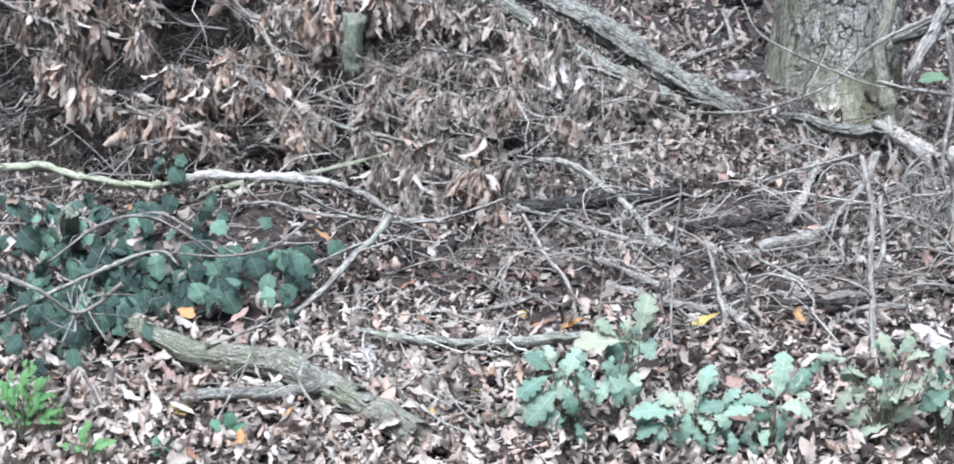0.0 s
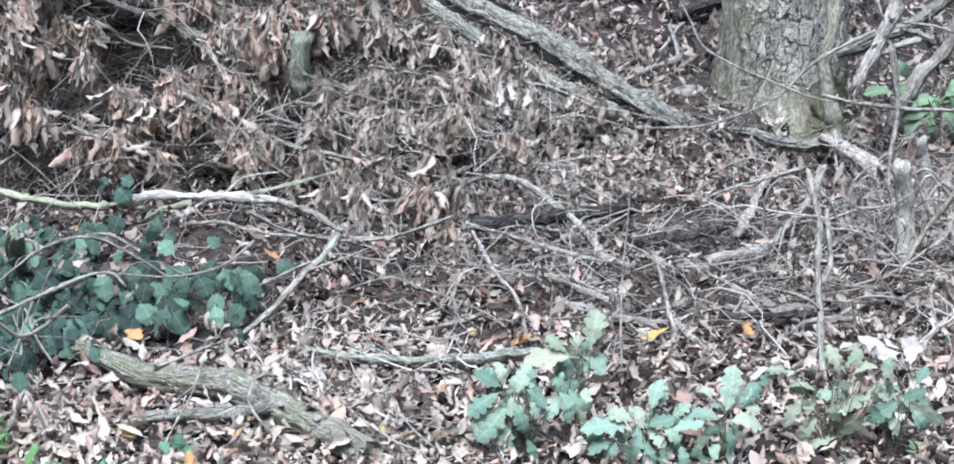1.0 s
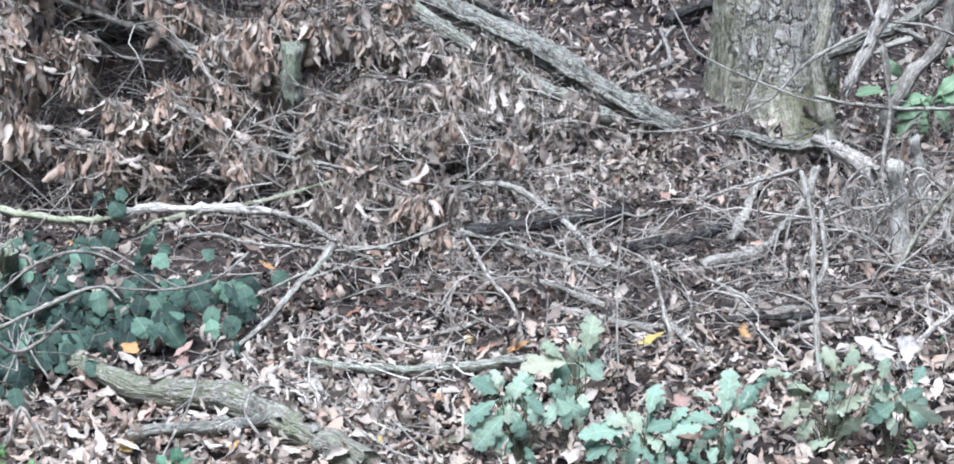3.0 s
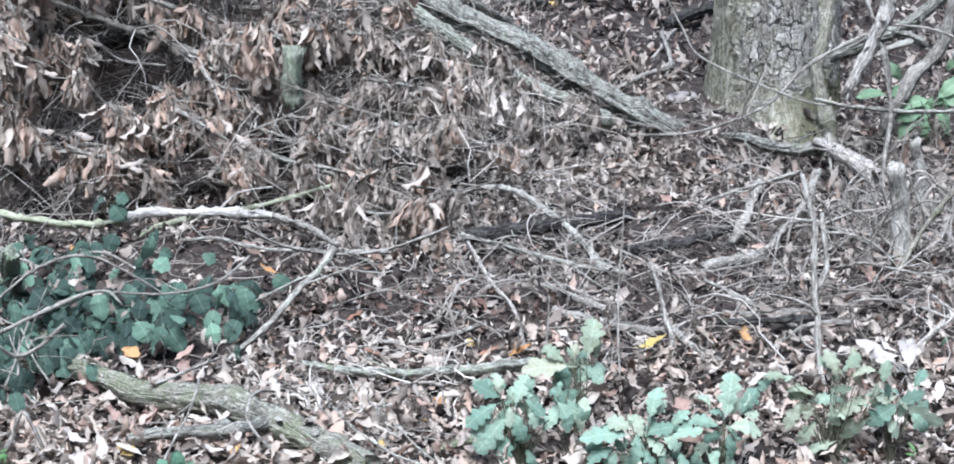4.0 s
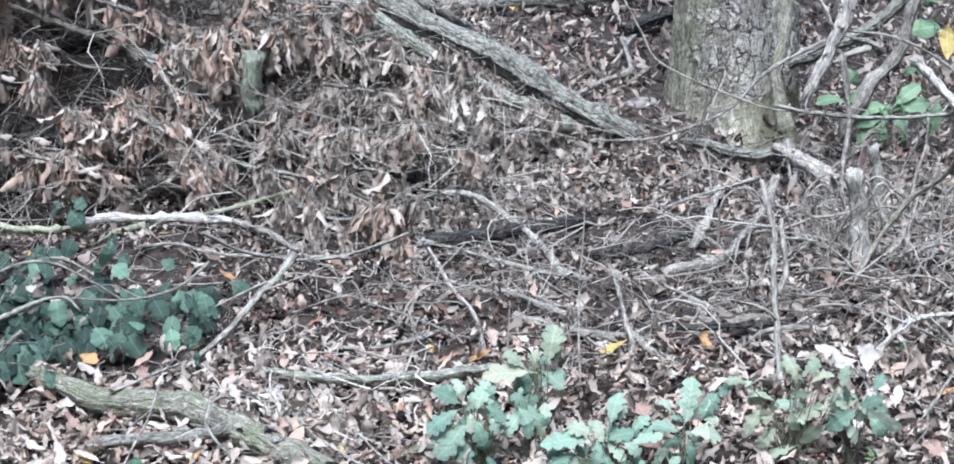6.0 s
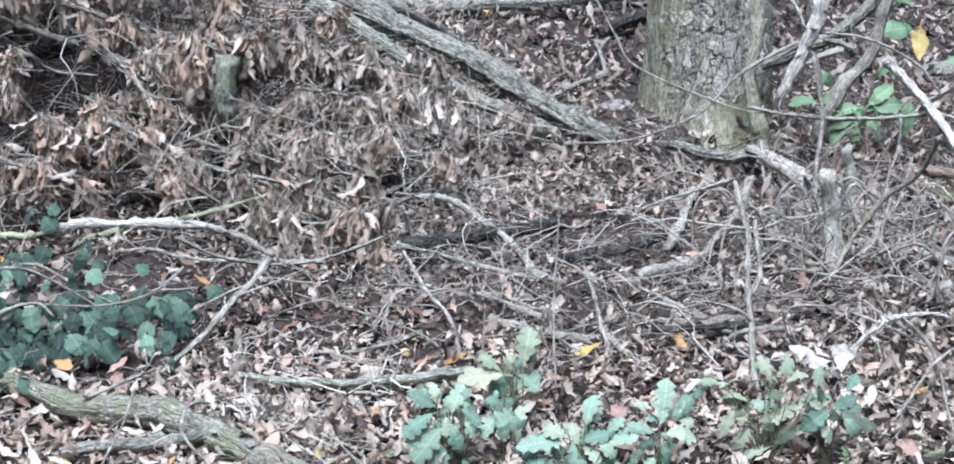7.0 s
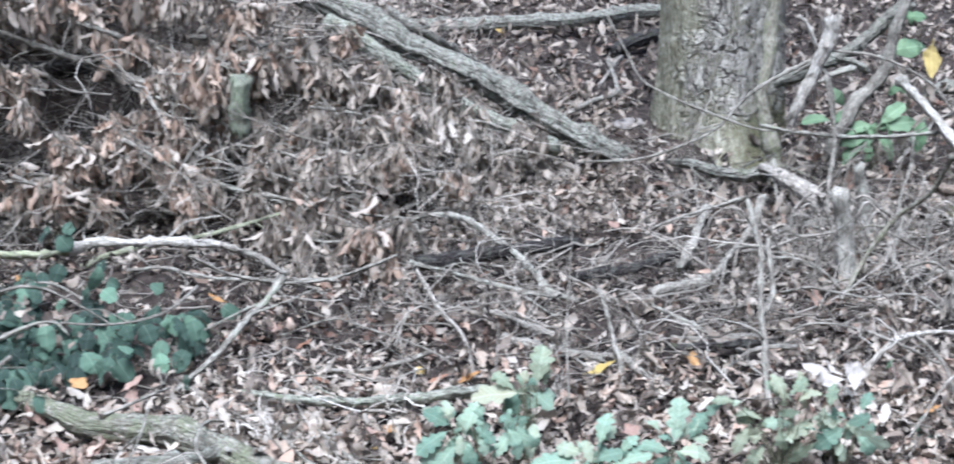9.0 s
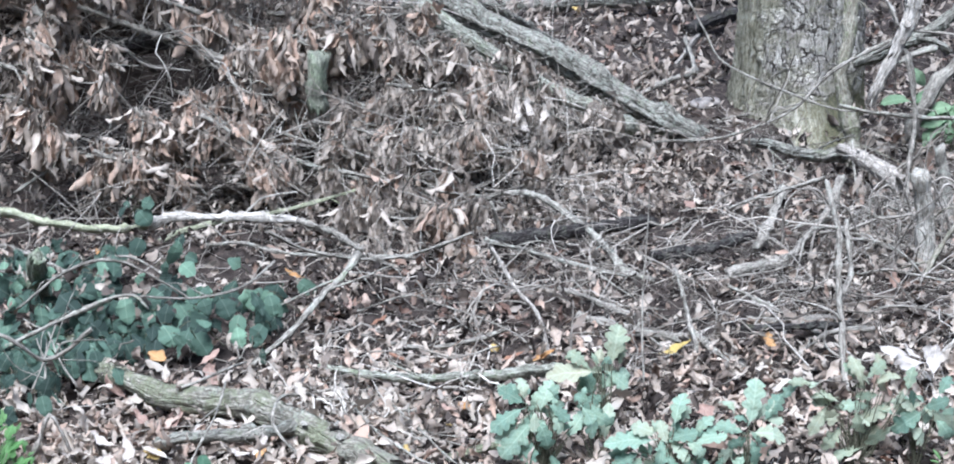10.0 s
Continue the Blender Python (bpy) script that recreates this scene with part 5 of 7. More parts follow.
leafy_branch("felled branch with tan hanging leaves", 0.006, [(-0.82, 4.32, 0.30), (-0.74, 4.30, 0.26), (-0.66, 4.28, 0.21), (-0.59, 4.25, 0.16)], 19, 0.85, 0.03)
leafy_branch("felled branch of rusty leaves low in the brush", 0.006, [(-1.11, 4.25, 0.22), (-1.04, 4.23, 0.20), (-0.98, 4.22, 0.19), (-0.92, 4.20, 0.16)], 13, 0.9, 0.022)
leafy_branch("felled branch with a few withered leaves", 0.006, [(-0.77, 4.45, 0.39), (-0.74, 4.44, 0.35), (-0.68, 4.42, 0.32), (-0.65, 4.41, 0.31)], 9, 0.6, 0.03)
leafy_branch("bunch of pale curled leaves hanging by the log", 0.004, [(0.02, 4.70, 0.41), (0.08, 4.70, 0.37), (0.11, 4.70, 0.33), (0.13, 4.70, 0.28)], 9, 0.05, 0.018)
leafy_branch("curled pale leaves hanging from the leaning log", 0.004, [(0.28, 4.76, 0.23), (0.32, 4.76, 0.21), (0.35, 4.76, 0.19), (0.38, 4.76, 0.17)], 6, 0.1, 0.014)

leafy_branch("felled branch of rusty leaves at the edge of the heap", 0.006, [(-1.30, 4.40, 0.53), (-1.26, 4.40, 0.48), (-1.24, 4.40, 0.42), (-1.22, 4.40, 0.36)], 15, 0.75, 0.03)
leafy_branch("felled branch of tan leaves low at the edge of the heap", 0.006, [(-1.30, 4.36, 0.30), (-1.27, 4.36, 0.25), (-1.25, 4.36, 0.20), (-1.24, 4.36, 0.15)], 13, 0.9, 0.026)
leafy_branch("felled branch with bright tan crumpled leaves", 0.006, [(-0.90, 4.42, 0.34), (-0.86, 4.42, 0.32), (-0.82, 4.42, 0.29), (-0.77, 4.42, 0.24)], 13, 0.95, 0.02)
leafy_branch("felled branch with brown crumpled leaves over the hollow", 0.006, [(-0.78, 4.38, 0.26), (-0.73, 4.38, 0.22), (-0.67, 4.38, 0.16), (-0.62, 4.38, 0.12)], 14, 0.8, 0.024)
leafy_branch("felled branch of grey leaves behind a long grey branch", 0.006, [(-0.98, 4.62, 0.56), (-0.87, 4.62, 0.52), (-0.77, 4.62, 0.49), (-0.65, 4.62, 0.44)], 16, 0.5, 0.022)
leafy_branch("felled branch of brown leaves above the mossy stub", 0.006, [(-0.67, 4.52, 0.47), (-0.60, 4.52, 0.46), (-0.55, 4.52, 0.46), (-0.43, 4.52, 0.48)], 15, 0.5, 0.026)
leafy_branch("felled branch of long grey leaves hanging in a row", 0.005, [(-0.37, 4.60, 0.45), (-0.30, 4.60, 0.44), (-0.21, 4.60, 0.43), (-0.13, 4.60, 0.38)], 17, 0.1, 0.02)
leafy_branch("felled branch with warm tan leaves in the hollow", 0.006, [(-1.00, 4.35, 0.26), (-0.96, 4.35, 0.23), (-0.93, 4.35, 0.19), (-0.90, 4.35, 0.16)], 14, 0.95, 0.024)
leafy_branch("branch of pale finger-like leaves on the heap", 0.005, [(-0.19, 4.45, 0.31), (-0.12, 4.45, 0.27), (-0.07, 4.45, 0.24), (-0.02, 4.45, 0.22)], 16, 0.1, 0.022)


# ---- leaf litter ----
def in_view(n, y0, y1, gen):
    """Random places on the fan of floor within the camera's view, with ragged sides."""
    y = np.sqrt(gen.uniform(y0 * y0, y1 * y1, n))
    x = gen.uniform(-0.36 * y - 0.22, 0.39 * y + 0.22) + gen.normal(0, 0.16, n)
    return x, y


def litter(name, label, mat, n, y0, y1, seed, ns, na, kinds, low, high, keep, tilt=0.42, lift=0.03, curl=1.0):
    g = np.random.default_rng(seed)
    shapes = leaf_set(kinds, 18, ns, na, g, curl)
    x, y = in_view(n, y0, y1, g)
    k = g.random(n) < keep(x, y)
    x, y = x[k], y[k]
    n = len(x)
    z0 = gz(x, y)
    slope = smooth((z0 - 0.08) / 0.12)
    size = np.where(g.random(n) < 0.25, g.uniform(low * 0.6, low, n), g.uniform(low, high, n))
    pitch = g.normal(0, tilt, n) * (1 - 0.5 * slope) - 1.25 * slope * (g.random(n) < 0.75)
    z = z0 + 0.006 + g.random(n) ** 1.5 * lift + slope * g.random(n) * 0.06
    v, q = scattered(shapes, g.integers(0, 18, n), np.stack([x, y, z], 1), rotations(g.uniform(0, 6.28, n), pitch, g.normal(0, tilt, n)), size)
    return tagged(new(name, mesh_of(name, v, q, mat)), label, "leaf litter", kind="stuff")


def bare_soil(x, y):
    """Where few leaves lie: round the foot of the trunk, in the middle and under the ivy."""
    a = np.exp(-(((x - 0.80) / 0.33) ** 2 + ((y - 5.38) / 0.42) ** 2) ** 2)
    b = np.exp(-(((x - 0.58) / 0.3) ** 2 + ((y - 4.2) / 0.4) ** 2))
    c = np.exp(-(((x + 0.9) / 0.42) ** 2 + ((y - 3.55) / 0.26) ** 2) ** 2)
    d = np.exp(-(((x + 0.78) / 0.22) ** 2 + ((y - 3.36) / 0.13) ** 2) ** 2)
    e = np.exp(-(((x + 0.68) / 0.2) ** 2 + ((y - 3.9) / 0.16) ** 2))
    return np.clip(1 - 0.95 * a - 0.72 * b - 0.8 * c - 0.85 * d - 0.7 * e, 0, 1)


def gaps(x, y):
    """Patches about a hand wide where the leaves are thin and dark soil shows."""
    f = np.sin(9.1 * x + 3.7 * np.sin(4.1 * y)) * np.sin(12.3 * y + 2.9 * np.sin(5.3 * x + 1.0)) + 0.5 * np.sin(23 * x + 7 * y) * np.sin(19 * y - 11 * x)
    return smooth((f + 0.45) / 0.5)


def pale_zone(x, y):
    f = smooth((3.45 - y) / 0.5) * (0.5 + 0.5 * smooth((0.15 - x) / 0.5))
    # below the ivy, browner leaves carry both dark litter and the log's shade
    f = f * (1 - 0.85 * np.exp(-(((x + 0.76) / 0.36) ** 2 + ((y - 3.23) / 0.17) ** 2)))
    return np.clip(0.2 + 0.74 * f, 0, 1)


# Leaves thinned under the pile; bare dark soil deepens the hollow's shade.
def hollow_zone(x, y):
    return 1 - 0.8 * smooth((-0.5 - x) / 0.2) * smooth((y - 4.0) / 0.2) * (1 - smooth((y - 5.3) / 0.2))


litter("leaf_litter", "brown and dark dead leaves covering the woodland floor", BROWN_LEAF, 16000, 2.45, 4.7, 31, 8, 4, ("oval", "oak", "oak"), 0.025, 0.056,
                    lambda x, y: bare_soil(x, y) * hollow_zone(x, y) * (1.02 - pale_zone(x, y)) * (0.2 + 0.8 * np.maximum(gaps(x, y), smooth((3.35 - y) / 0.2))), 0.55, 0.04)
pale_near = litter("pale_leaf_litter", "pale dry curled leaves covering the near floor", PALE_LEAF, 13500, 2.45, 4.7, 32, 8, 4, ("oak", "oval", "lance"), 0.022, 0.05,
                   lambda x, y: bare_soil(x, y) * pale_zone(x, y), 0.55, 0.04)
litter("near_pale_litter", "pale beige leaves heaped at the near edge", PALE_LEAF, 6500, 2.45, 3.45, 39, 9, 5, ("oval", "oak", "oak"), 0.03, 0.065,
       lambda x, y: pale_zone(x, y) * bare_soil(x, y), 0.42, 0.045)
litter("reddish_leaf_litter", "patches of reddish brown leaves in the litter", RUSTY_LEAF, 5500, 2.6, 7.0, 42, 9, 4, ("oval", "oak", "oval"), 0.026, 0.056,
       lambda x, y: bare_soil(x, y) * np.clip(1.4 * np.exp(-(((x + 0.22) / 0.36) ** 2 + ((y - 3.62) / 0.24) ** 2)) + 0.8 * np.exp(-(((x - 0.62) / 0.2) ** 2 + ((y - 3.3) / 0.16) ** 2))
                                              + 0.9 * np.exp(-(((x - 0.5) / 0.3) ** 2 + ((y - 4.75) / 0.25) ** 2)) + 0.05 + 0.14 * smooth((y - 5.0) / 0.4) * hollow_zone(x, y), 0, 1), 0.4, 0.04)
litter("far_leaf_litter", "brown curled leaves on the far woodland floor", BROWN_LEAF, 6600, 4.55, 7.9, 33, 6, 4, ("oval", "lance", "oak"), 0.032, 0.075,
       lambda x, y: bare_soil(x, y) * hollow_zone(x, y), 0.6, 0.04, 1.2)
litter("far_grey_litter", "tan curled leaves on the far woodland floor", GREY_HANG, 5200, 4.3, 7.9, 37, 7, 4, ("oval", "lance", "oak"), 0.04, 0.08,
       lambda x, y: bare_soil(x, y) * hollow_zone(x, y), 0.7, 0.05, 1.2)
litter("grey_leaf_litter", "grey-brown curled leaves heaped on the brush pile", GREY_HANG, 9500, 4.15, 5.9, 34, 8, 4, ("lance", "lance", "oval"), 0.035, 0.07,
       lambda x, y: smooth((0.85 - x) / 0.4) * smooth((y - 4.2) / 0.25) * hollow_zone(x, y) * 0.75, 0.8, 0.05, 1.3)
litter("middle_grey_litter", "grey-brown withered leaves among twigs", GREY_HANG, 6500, 3.35, 4.9, 43, 8, 4, ("oak", "oval", "oak"), 0.026, 0.06,
       lambda x, y: bare_soil(x, y) * smooth((x + 0.35) / 0.4) * 0.62 * gaps(x, y), 0.55, 0.05, 1.0)
litter("leaf_fragments", "small broken leaf fragments in the litter", BROWN_LEAF, 8500, 2.45, 5.6, 35, 4, 3, ("oval", "lance"), 0.010, 0.028,
       lambda x, y: 0.2 + 0.8 * bare_soil(x, y), 0.6, 0.015)
litter("pale_leaf_fragments", "small pale leaf scraps scattered in the litter", PALE_LEAF, 8500, 2.45, 6.0, 36, 4, 3, ("oval", "lance"), 0.010, 0.03,
       lambda x, y: 0.06 + (0.25 + 0.6 * pale_zone(x, y)) * bare_soil(x, y), 0.6, 0.03)

litter("withered_ivy_litter", "grey withered leaves caught among the ivy", BROWN_LEAF, 9000, 3.05, 3.85, 44, 8, 4, ("oval", "oak", "round"), 0.02, 0.042,
       lambda x, y: 0.33 * np.exp(-(((x + 0.95) / 0.34) ** 2 + ((y - 3.5) / 0.24) ** 2) ** 2), 0.8, 0.17)

# the litter goes on all round, thinner and coarser with distance
g = np.random.default_rng(40)


def outer_litter(name, label, mat, x, y, low, high):
    n = len(x)
    v, q = scattered(leaf_set(("oval", "oak", "lance"), 18, 5, 3, g, 1.0), g.integers(0, 18, n), np.stack([x, y, gz(x, y) + 0.008 + 0.03 * g.random(n)], 1),
                     rotations(g.uniform(0, 6.28, n), g.normal(0, 0.45, n), g.normal(0, 0.45, n)), g.uniform(low, high, n) * (1 + 0.1 * np.hypot(x, y - 4.6)))
    tagged(new(name, mesh_of(name, v, q, mat)), label, "leaf litter", kind="stuff")


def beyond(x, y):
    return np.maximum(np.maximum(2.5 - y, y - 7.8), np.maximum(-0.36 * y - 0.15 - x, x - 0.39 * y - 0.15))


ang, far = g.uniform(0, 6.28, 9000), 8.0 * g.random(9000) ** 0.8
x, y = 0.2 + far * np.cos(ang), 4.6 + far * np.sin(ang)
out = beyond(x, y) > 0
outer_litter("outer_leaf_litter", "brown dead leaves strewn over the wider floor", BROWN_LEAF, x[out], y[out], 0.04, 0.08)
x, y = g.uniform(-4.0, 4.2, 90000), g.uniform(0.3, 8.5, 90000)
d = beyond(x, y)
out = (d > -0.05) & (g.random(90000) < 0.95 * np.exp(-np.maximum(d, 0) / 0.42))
pale = g.random(90000) < 0.25 + 0.5 * smooth((3.6 - y) / 0.6)
outer_litter("outer_pale_litter", "pale dry leaves strewn round the near floor", PALE_LEAF, x[out & pale], y[out & pale], 0.03, 0.055)
outer_litter("outer_brown_litter", "brown dead leaves strewn round the brush", BROWN_LEAF, x[out & ~pale], y[out & ~pale], 0.03, 0.055)

# a leaf roof added above view to shade the pile's hollow, on its twigs
g = np.random.default_rng(38)
n = 4100
turn_a, out_r = g.uniform(0, 6.28, n), np.sqrt(g.random(n)) * (1 + 0.1 * g.normal(0, 1, n))
cx, cyy = -1.55 + 0.95 * out_r * np.cos(turn_a), 5.05 + 0.62 * out_r * np.sin(turn_a)
cz = 1.53 - 0.18 * cyy + 0.13 * g.random(n) + 0.02 * np.sin(7 * cx)
deep = smooth((cyy - 5.3) / 0.15) * g.random(n)
cz = cz * (1 - deep) + (gz(cx, cyy) + 0.03) * deep
v, q = scattered(leaf_set(("lance", "oak", "oval"), 18, 6, 3, g, 1.3), g.integers(0, 18, n), np.stack([cx, cyy, cz], 1),
                 rotations(g.uniform(0, 6.28, n), g.normal(-0.5, 0.6, n), g.normal(0, 0.6, n)), g.uniform(0.045, 0.085, n))
tagged(new("brush_leaves", mesh_of("brush_leaves", v, q, HANG_LEAF)), "unseen roof of brown dead leaves added to shade the pile", "dead leaves", kind="stuff")

# single leaves that can be told apart on the near floor
g = np.random.default_rng(41)
ONE = [mesh_of("leaf", *leaf_shape(("oak", "oak", "oval")[i % 3], 15, 7, g.uniform(-0.3, 1.1), g.choice((-1, 1)) * g.uniform(0.5, 1.8), g.normal(0, 0.6), 0.05, g, g.uniform(2.4, 3.6), g.uniform(0.06, 0.15)), PALE_ONE) for i in range(14)]
x, y = in_view(280, 2.62, 3.45, g)
for px, py in zip(x, y):
    leaf = part("leaf", ONE[int(g.integers(0, 14))], pale_near)
    leaf.location = (px, py, float(gz(px, py)) + g.uniform(0.02, 0.045))
    leaf.rotation_euler = (g.normal(0.15, 0.4), g.normal(0, 0.4), g.uniform(0, 6.28))
    leaf.scale = [g.uniform(0.032, 0.058)] * 3
for k in range(14):
    leaf = part("leaf", ONE[int(g.integers(0, 14))], pale_near)
    px = g.uniform(-0.85, -0.28)
    leaf.location = (px, 3.02 - 0.2 * smooth((px + 0.5) / 0.3) + 0.16 * smooth((-0.65 - px) / 0.2) + g.normal(0, 0.02), 0.085)
    leaf.rotation_euler = (g.normal(0, 0.3), g.normal(0, 0.3), g.uniform(0, 6.28))
    leaf.scale = [g.uniform(0.03, 0.055)] * 3


# ---- twig litter ----
def twig_shape(g, rings=9, sides=4, crook=0.05, forks=2, fat=1.0):
    """A unit-long crooked twig with side shoots; thickness is 1 unit of the cross axes times the size's x and z."""
    vs, fs, n = [], [], 0

    def add(a, b, r, k):
        nonlocal n
        t = np.linspace(0, 1, rings)
        bow = np.outer(np.sin(math.pi * t), g.normal(0, k, 3)) + np.cumsum(g.normal(0, k * 0.22, (rings, 3)), 0)
        c = a + np.outer(t, b - a) + bow
        ang = np.arange(sides) * 2 * math.pi / sides
        rr = r * (1 - 0.6 * t)
        ring = c[:, None, :] + np.stack([np.cos(ang), 0 * ang, np.sin(ang)], -1)[None] * rr[:, None, None]
        ii = np.arange(rings * sides).reshape(rings, sides)
        nx = np.roll(ii, -1, 1)
        vs.append(ring.reshape(-1, 3))
        fs.append(np.stack([ii[:-1], nx[:-1], nx[1:], ii[1:]], -1).reshape(-1, 4) + n)
        n += rings * sides
        return c

    thick = fat * g.choice((0.005, 0.007, 0.009, 0.013))
    c = add(np.zeros(3), np.array((0, 1.0, 0)), thick, crook)
    for _ in range(forks):
        p = c[int(g.integers(1, rings - 1))]
        add(p, p + np.array((g.normal(0, 0.22), g.uniform(0.1, 0.4), abs(g.normal(0, 0.12)))), thick * 0.6, crook * 0.6)
    return np.vstack(vs), np.vstack(fs)


def twigs(name, label, n, seed, y0, y1, low, high, lift, pitch, crook, forks, keep, singles=0, mat=TWIG_STUFF, fat=1.0):
    g = np.random.default_rng(seed)
    shapes = [twig_shape(g, 9 if crook > 0.15 else 6, crook=crook, forks=forks, fat=fat) for _ in range(16)]
    x, y = in_view(n, y0, y1, g)
    k = g.random(n) < keep(x, y)
    x, y = x[k], y[k]
    n = len(x)
    size = low + (high - low) * g.random(n) ** 2
    z = gz(x, y) + 0.012 + g.random(n) ** 1.6 * lift
    pick, pos, rot = g.integers(0, 16, n), np.stack([x, y, z], 1), rotations(g.uniform(0, 6.28, n), g.normal(0.03, pitch, n), g.uniform(-3, 3, n))
    nearest = np.argsort(y)
    one, rest = nearest[:singles], nearest[singles:]
    v, q = scattered(shapes, pick[rest], pos[rest], rot[rest], size[rest])
    ob = tagged(new(name, mesh_of(name, v, q, mat)), label, "twigs", kind="stuff")
    meshes = {}
    for i in one:
        if pick[i] not in meshes:
            meshes[pick[i]] = mesh_of("twig", *shapes[pick[i]], TWIG_ONE)
        tw = part("twig", meshes[pick[i]], ob)
        tw.matrix_basis = Matrix.Translation(pos[i]) @ Matrix(rot[i].tolist()).to_4x4() @ Matrix.Scale(size[i], 4)
    return ob


twigs("twig_litter", "short broken grey twigs strewn on leaf litter", 2000, 51, 2.5, 6.5, 0.05, 0.2, 0.03, 0.12, 0.05, 0, lambda x, y: 0.9 + 0 * x)
twigs("twig_tangle", "tangle of thin dry grey twigs over the litter", 2100, 52, 3.0, 5.2, 0.10, 0.34, 0.07, 0.18, 0.16, 3,
      lambda x, y: np.exp(-((y - 3.95) / 0.65) ** 2) * (0.35 + 0.65 * smooth((x + 0.55) / 0.5)) * (0.4 + 0.6 * bare_soil(x, y)), 290, TWIG_STUFF, 0.85)
twigs("brush_twigs", "dense thin brown twigs of the brush pile", 2600, 53, 4.0, 5.7, 0.15, 0.45, 0.34, 0.45, 0.08, 3,
      lambda x, y: smooth((0.35 - x) / 0.5) * smooth((y - 4.0) / 0.3) * (0.1 + 0.9 * hollow_zone(x, y)), 0, TWIG_STUFF, 0.75)
twigs("brush_sprigs", "long thin pale twigs lying over the brush pile", 520, 58, 4.05, 5.0, 0.15, 0.5, 0.30, 0.32, 0.1, 3,
      lambda x, y: smooth((0.45 - x) / 0.4) * (0.1 + 0.9 * hollow_zone(x, y)), 0, TWIG_PALE, 0.5)
twigs("crown_twigs", "grey twigs propping up the brush pile", 650, 57, 4.4, 5.6, 0.2, 0.6, 0.72, 0.55, 0.08, 3,
      lambda x, y: smooth((-0.72 - x) / 0.2) * smooth((y - 4.38) / 0.12), 0, TWIG_STUFF, 0.55)
twigs("dry_stems", "thin wiry dry stems standing in litter", 1000, 54, 3.1, 5.3, 0.12, 0.36, 0.06, 0.6, 0.21, 3,
      lambda x, y: smooth((x - 0.55) / 0.35) * 0.85, 240, TWIG_STUFF, 1.25)

twigs("dry_spray", "pale dry spray of fine twigs by the branch", 760, 55, 2.7, 3.6, 0.08, 0.19, 0.07, 0.22, 0.13, 3,
      lambda x, y: np.exp(-(((x + 0.28) / 0.17) ** 2 + ((y - 3.08) / 0.2) ** 2)) * 2, 0, SPRAY_PALE, 1.9)
twigs("dry_twig_sprays", "pale dry twigs over the middle litter", 240, 56, 3.2, 4.6, 0.14, 0.42, 0.08, 0.2, 0.14, 3,
      lambda x, y: 0.8 * np.exp(-((y - 3.8) / 0.45) ** 2) * (0.25 + 0.75 * smooth((x + 0.45) / 0.4)), 0, TWIG_PALE, 0.8)


# ---- coloured fallen leaves ----
COLOUR_SHAPES = [leaf_shape(k, 17, 7, b, c, t, 0.04, np.random.default_rng(60 + i), 2.9, 0.07) for i, (k, b, c, t) in enumerate(
    (("oval", 0.4, 0.5, 0.1), ("round", 0.3, 0.6, 0.2), ("oak", 0.5, 0.5, -0.2), ("lance", 0.25, 0.9, 0.1), ("oak", 0.8, -0.7, 0.3), ("laurel", 0.3, 0.4, 0.1)))]
COLOUR_MESHES = {}


def fallen_leaf(label, mat, shape, px, py, size, yaw, tilt=0.25, z=0.045, lean=0.0):
    key = (mat.name, shape)
    if key not in COLOUR_MESHES:
        COLOUR_MESHES[key] = mesh_of("fallen_leaf", *COLOUR_SHAPES[shape], mat)
    ob = tagged(new("fallen_leaf", COLOUR_MESHES[key]), label, "leaf", "coloured fallen leaves")
    turn = Euler((tilt, lean, radians(yaw)))
    mid = turn.to_matrix() @ Vector((0, 0.5 * size, 0.12 * size))
    ob.location, ob.rotation_euler, ob.scale = Vector((px, py, z + float(gz(px, py)) + 0.004)) - mid, turn, [size] * 3
    return ob


fallen_leaf("small orange leaf on the dark litter", ORANGE, 0, -0.515, 3.810, 0.048, 80)
fallen_leaf("yellow-orange leaf lying under ivy", ORANGE, 1, -0.753, 3.273, 0.046, 60)
fallen_leaf("rusty orange leaf by the mossy log", SALMON, 2, -0.811, 3.106, 0.076, 40)
fallen_leaf("pinkish oak leaf by the mossy log", SALMON, 2, -0.729, 2.984, 0.056, 120)
fallen_leaf("pinkish brown oak leaf on pale leaves", SALMON, 4, -0.669, 2.961, 0.053, 200)
fallen_leaf("small yellow leaf on the litter", YELLOW, 1, -0.012, 3.324, 0.029, 10)
fallen_leaf("narrow orange-red leaf on litter", ORANGE, 3, 0.087, 3.286, 0.066, -75)
fallen_leaf("rust brown leaf beside a branch", RUST, 3, 0.020, 3.287, 0.059, -85)
fallen_leaf("yellow-green leaf curled on the litter", LIME, 5, 0.380, 3.298, 0.072, -78, 0.3, 0.055)
fallen_leaf("bright orange leaf on brown litter", ORANGE, 4, 0.614, 3.348, 0.049, 30)
fallen_leaf("small bright yellow leaf on litter", YELLOW, 0, -0.103, 2.953, 0.028, 175)
fallen_leaf("orange oval leaf on the litter", ORANGE, 1, -0.069, 3.028, 0.031, 70)
fallen_leaf("yellow-orange leaf among twigs", YELLOW, 2, -0.181, 2.818, 0.031, 20)
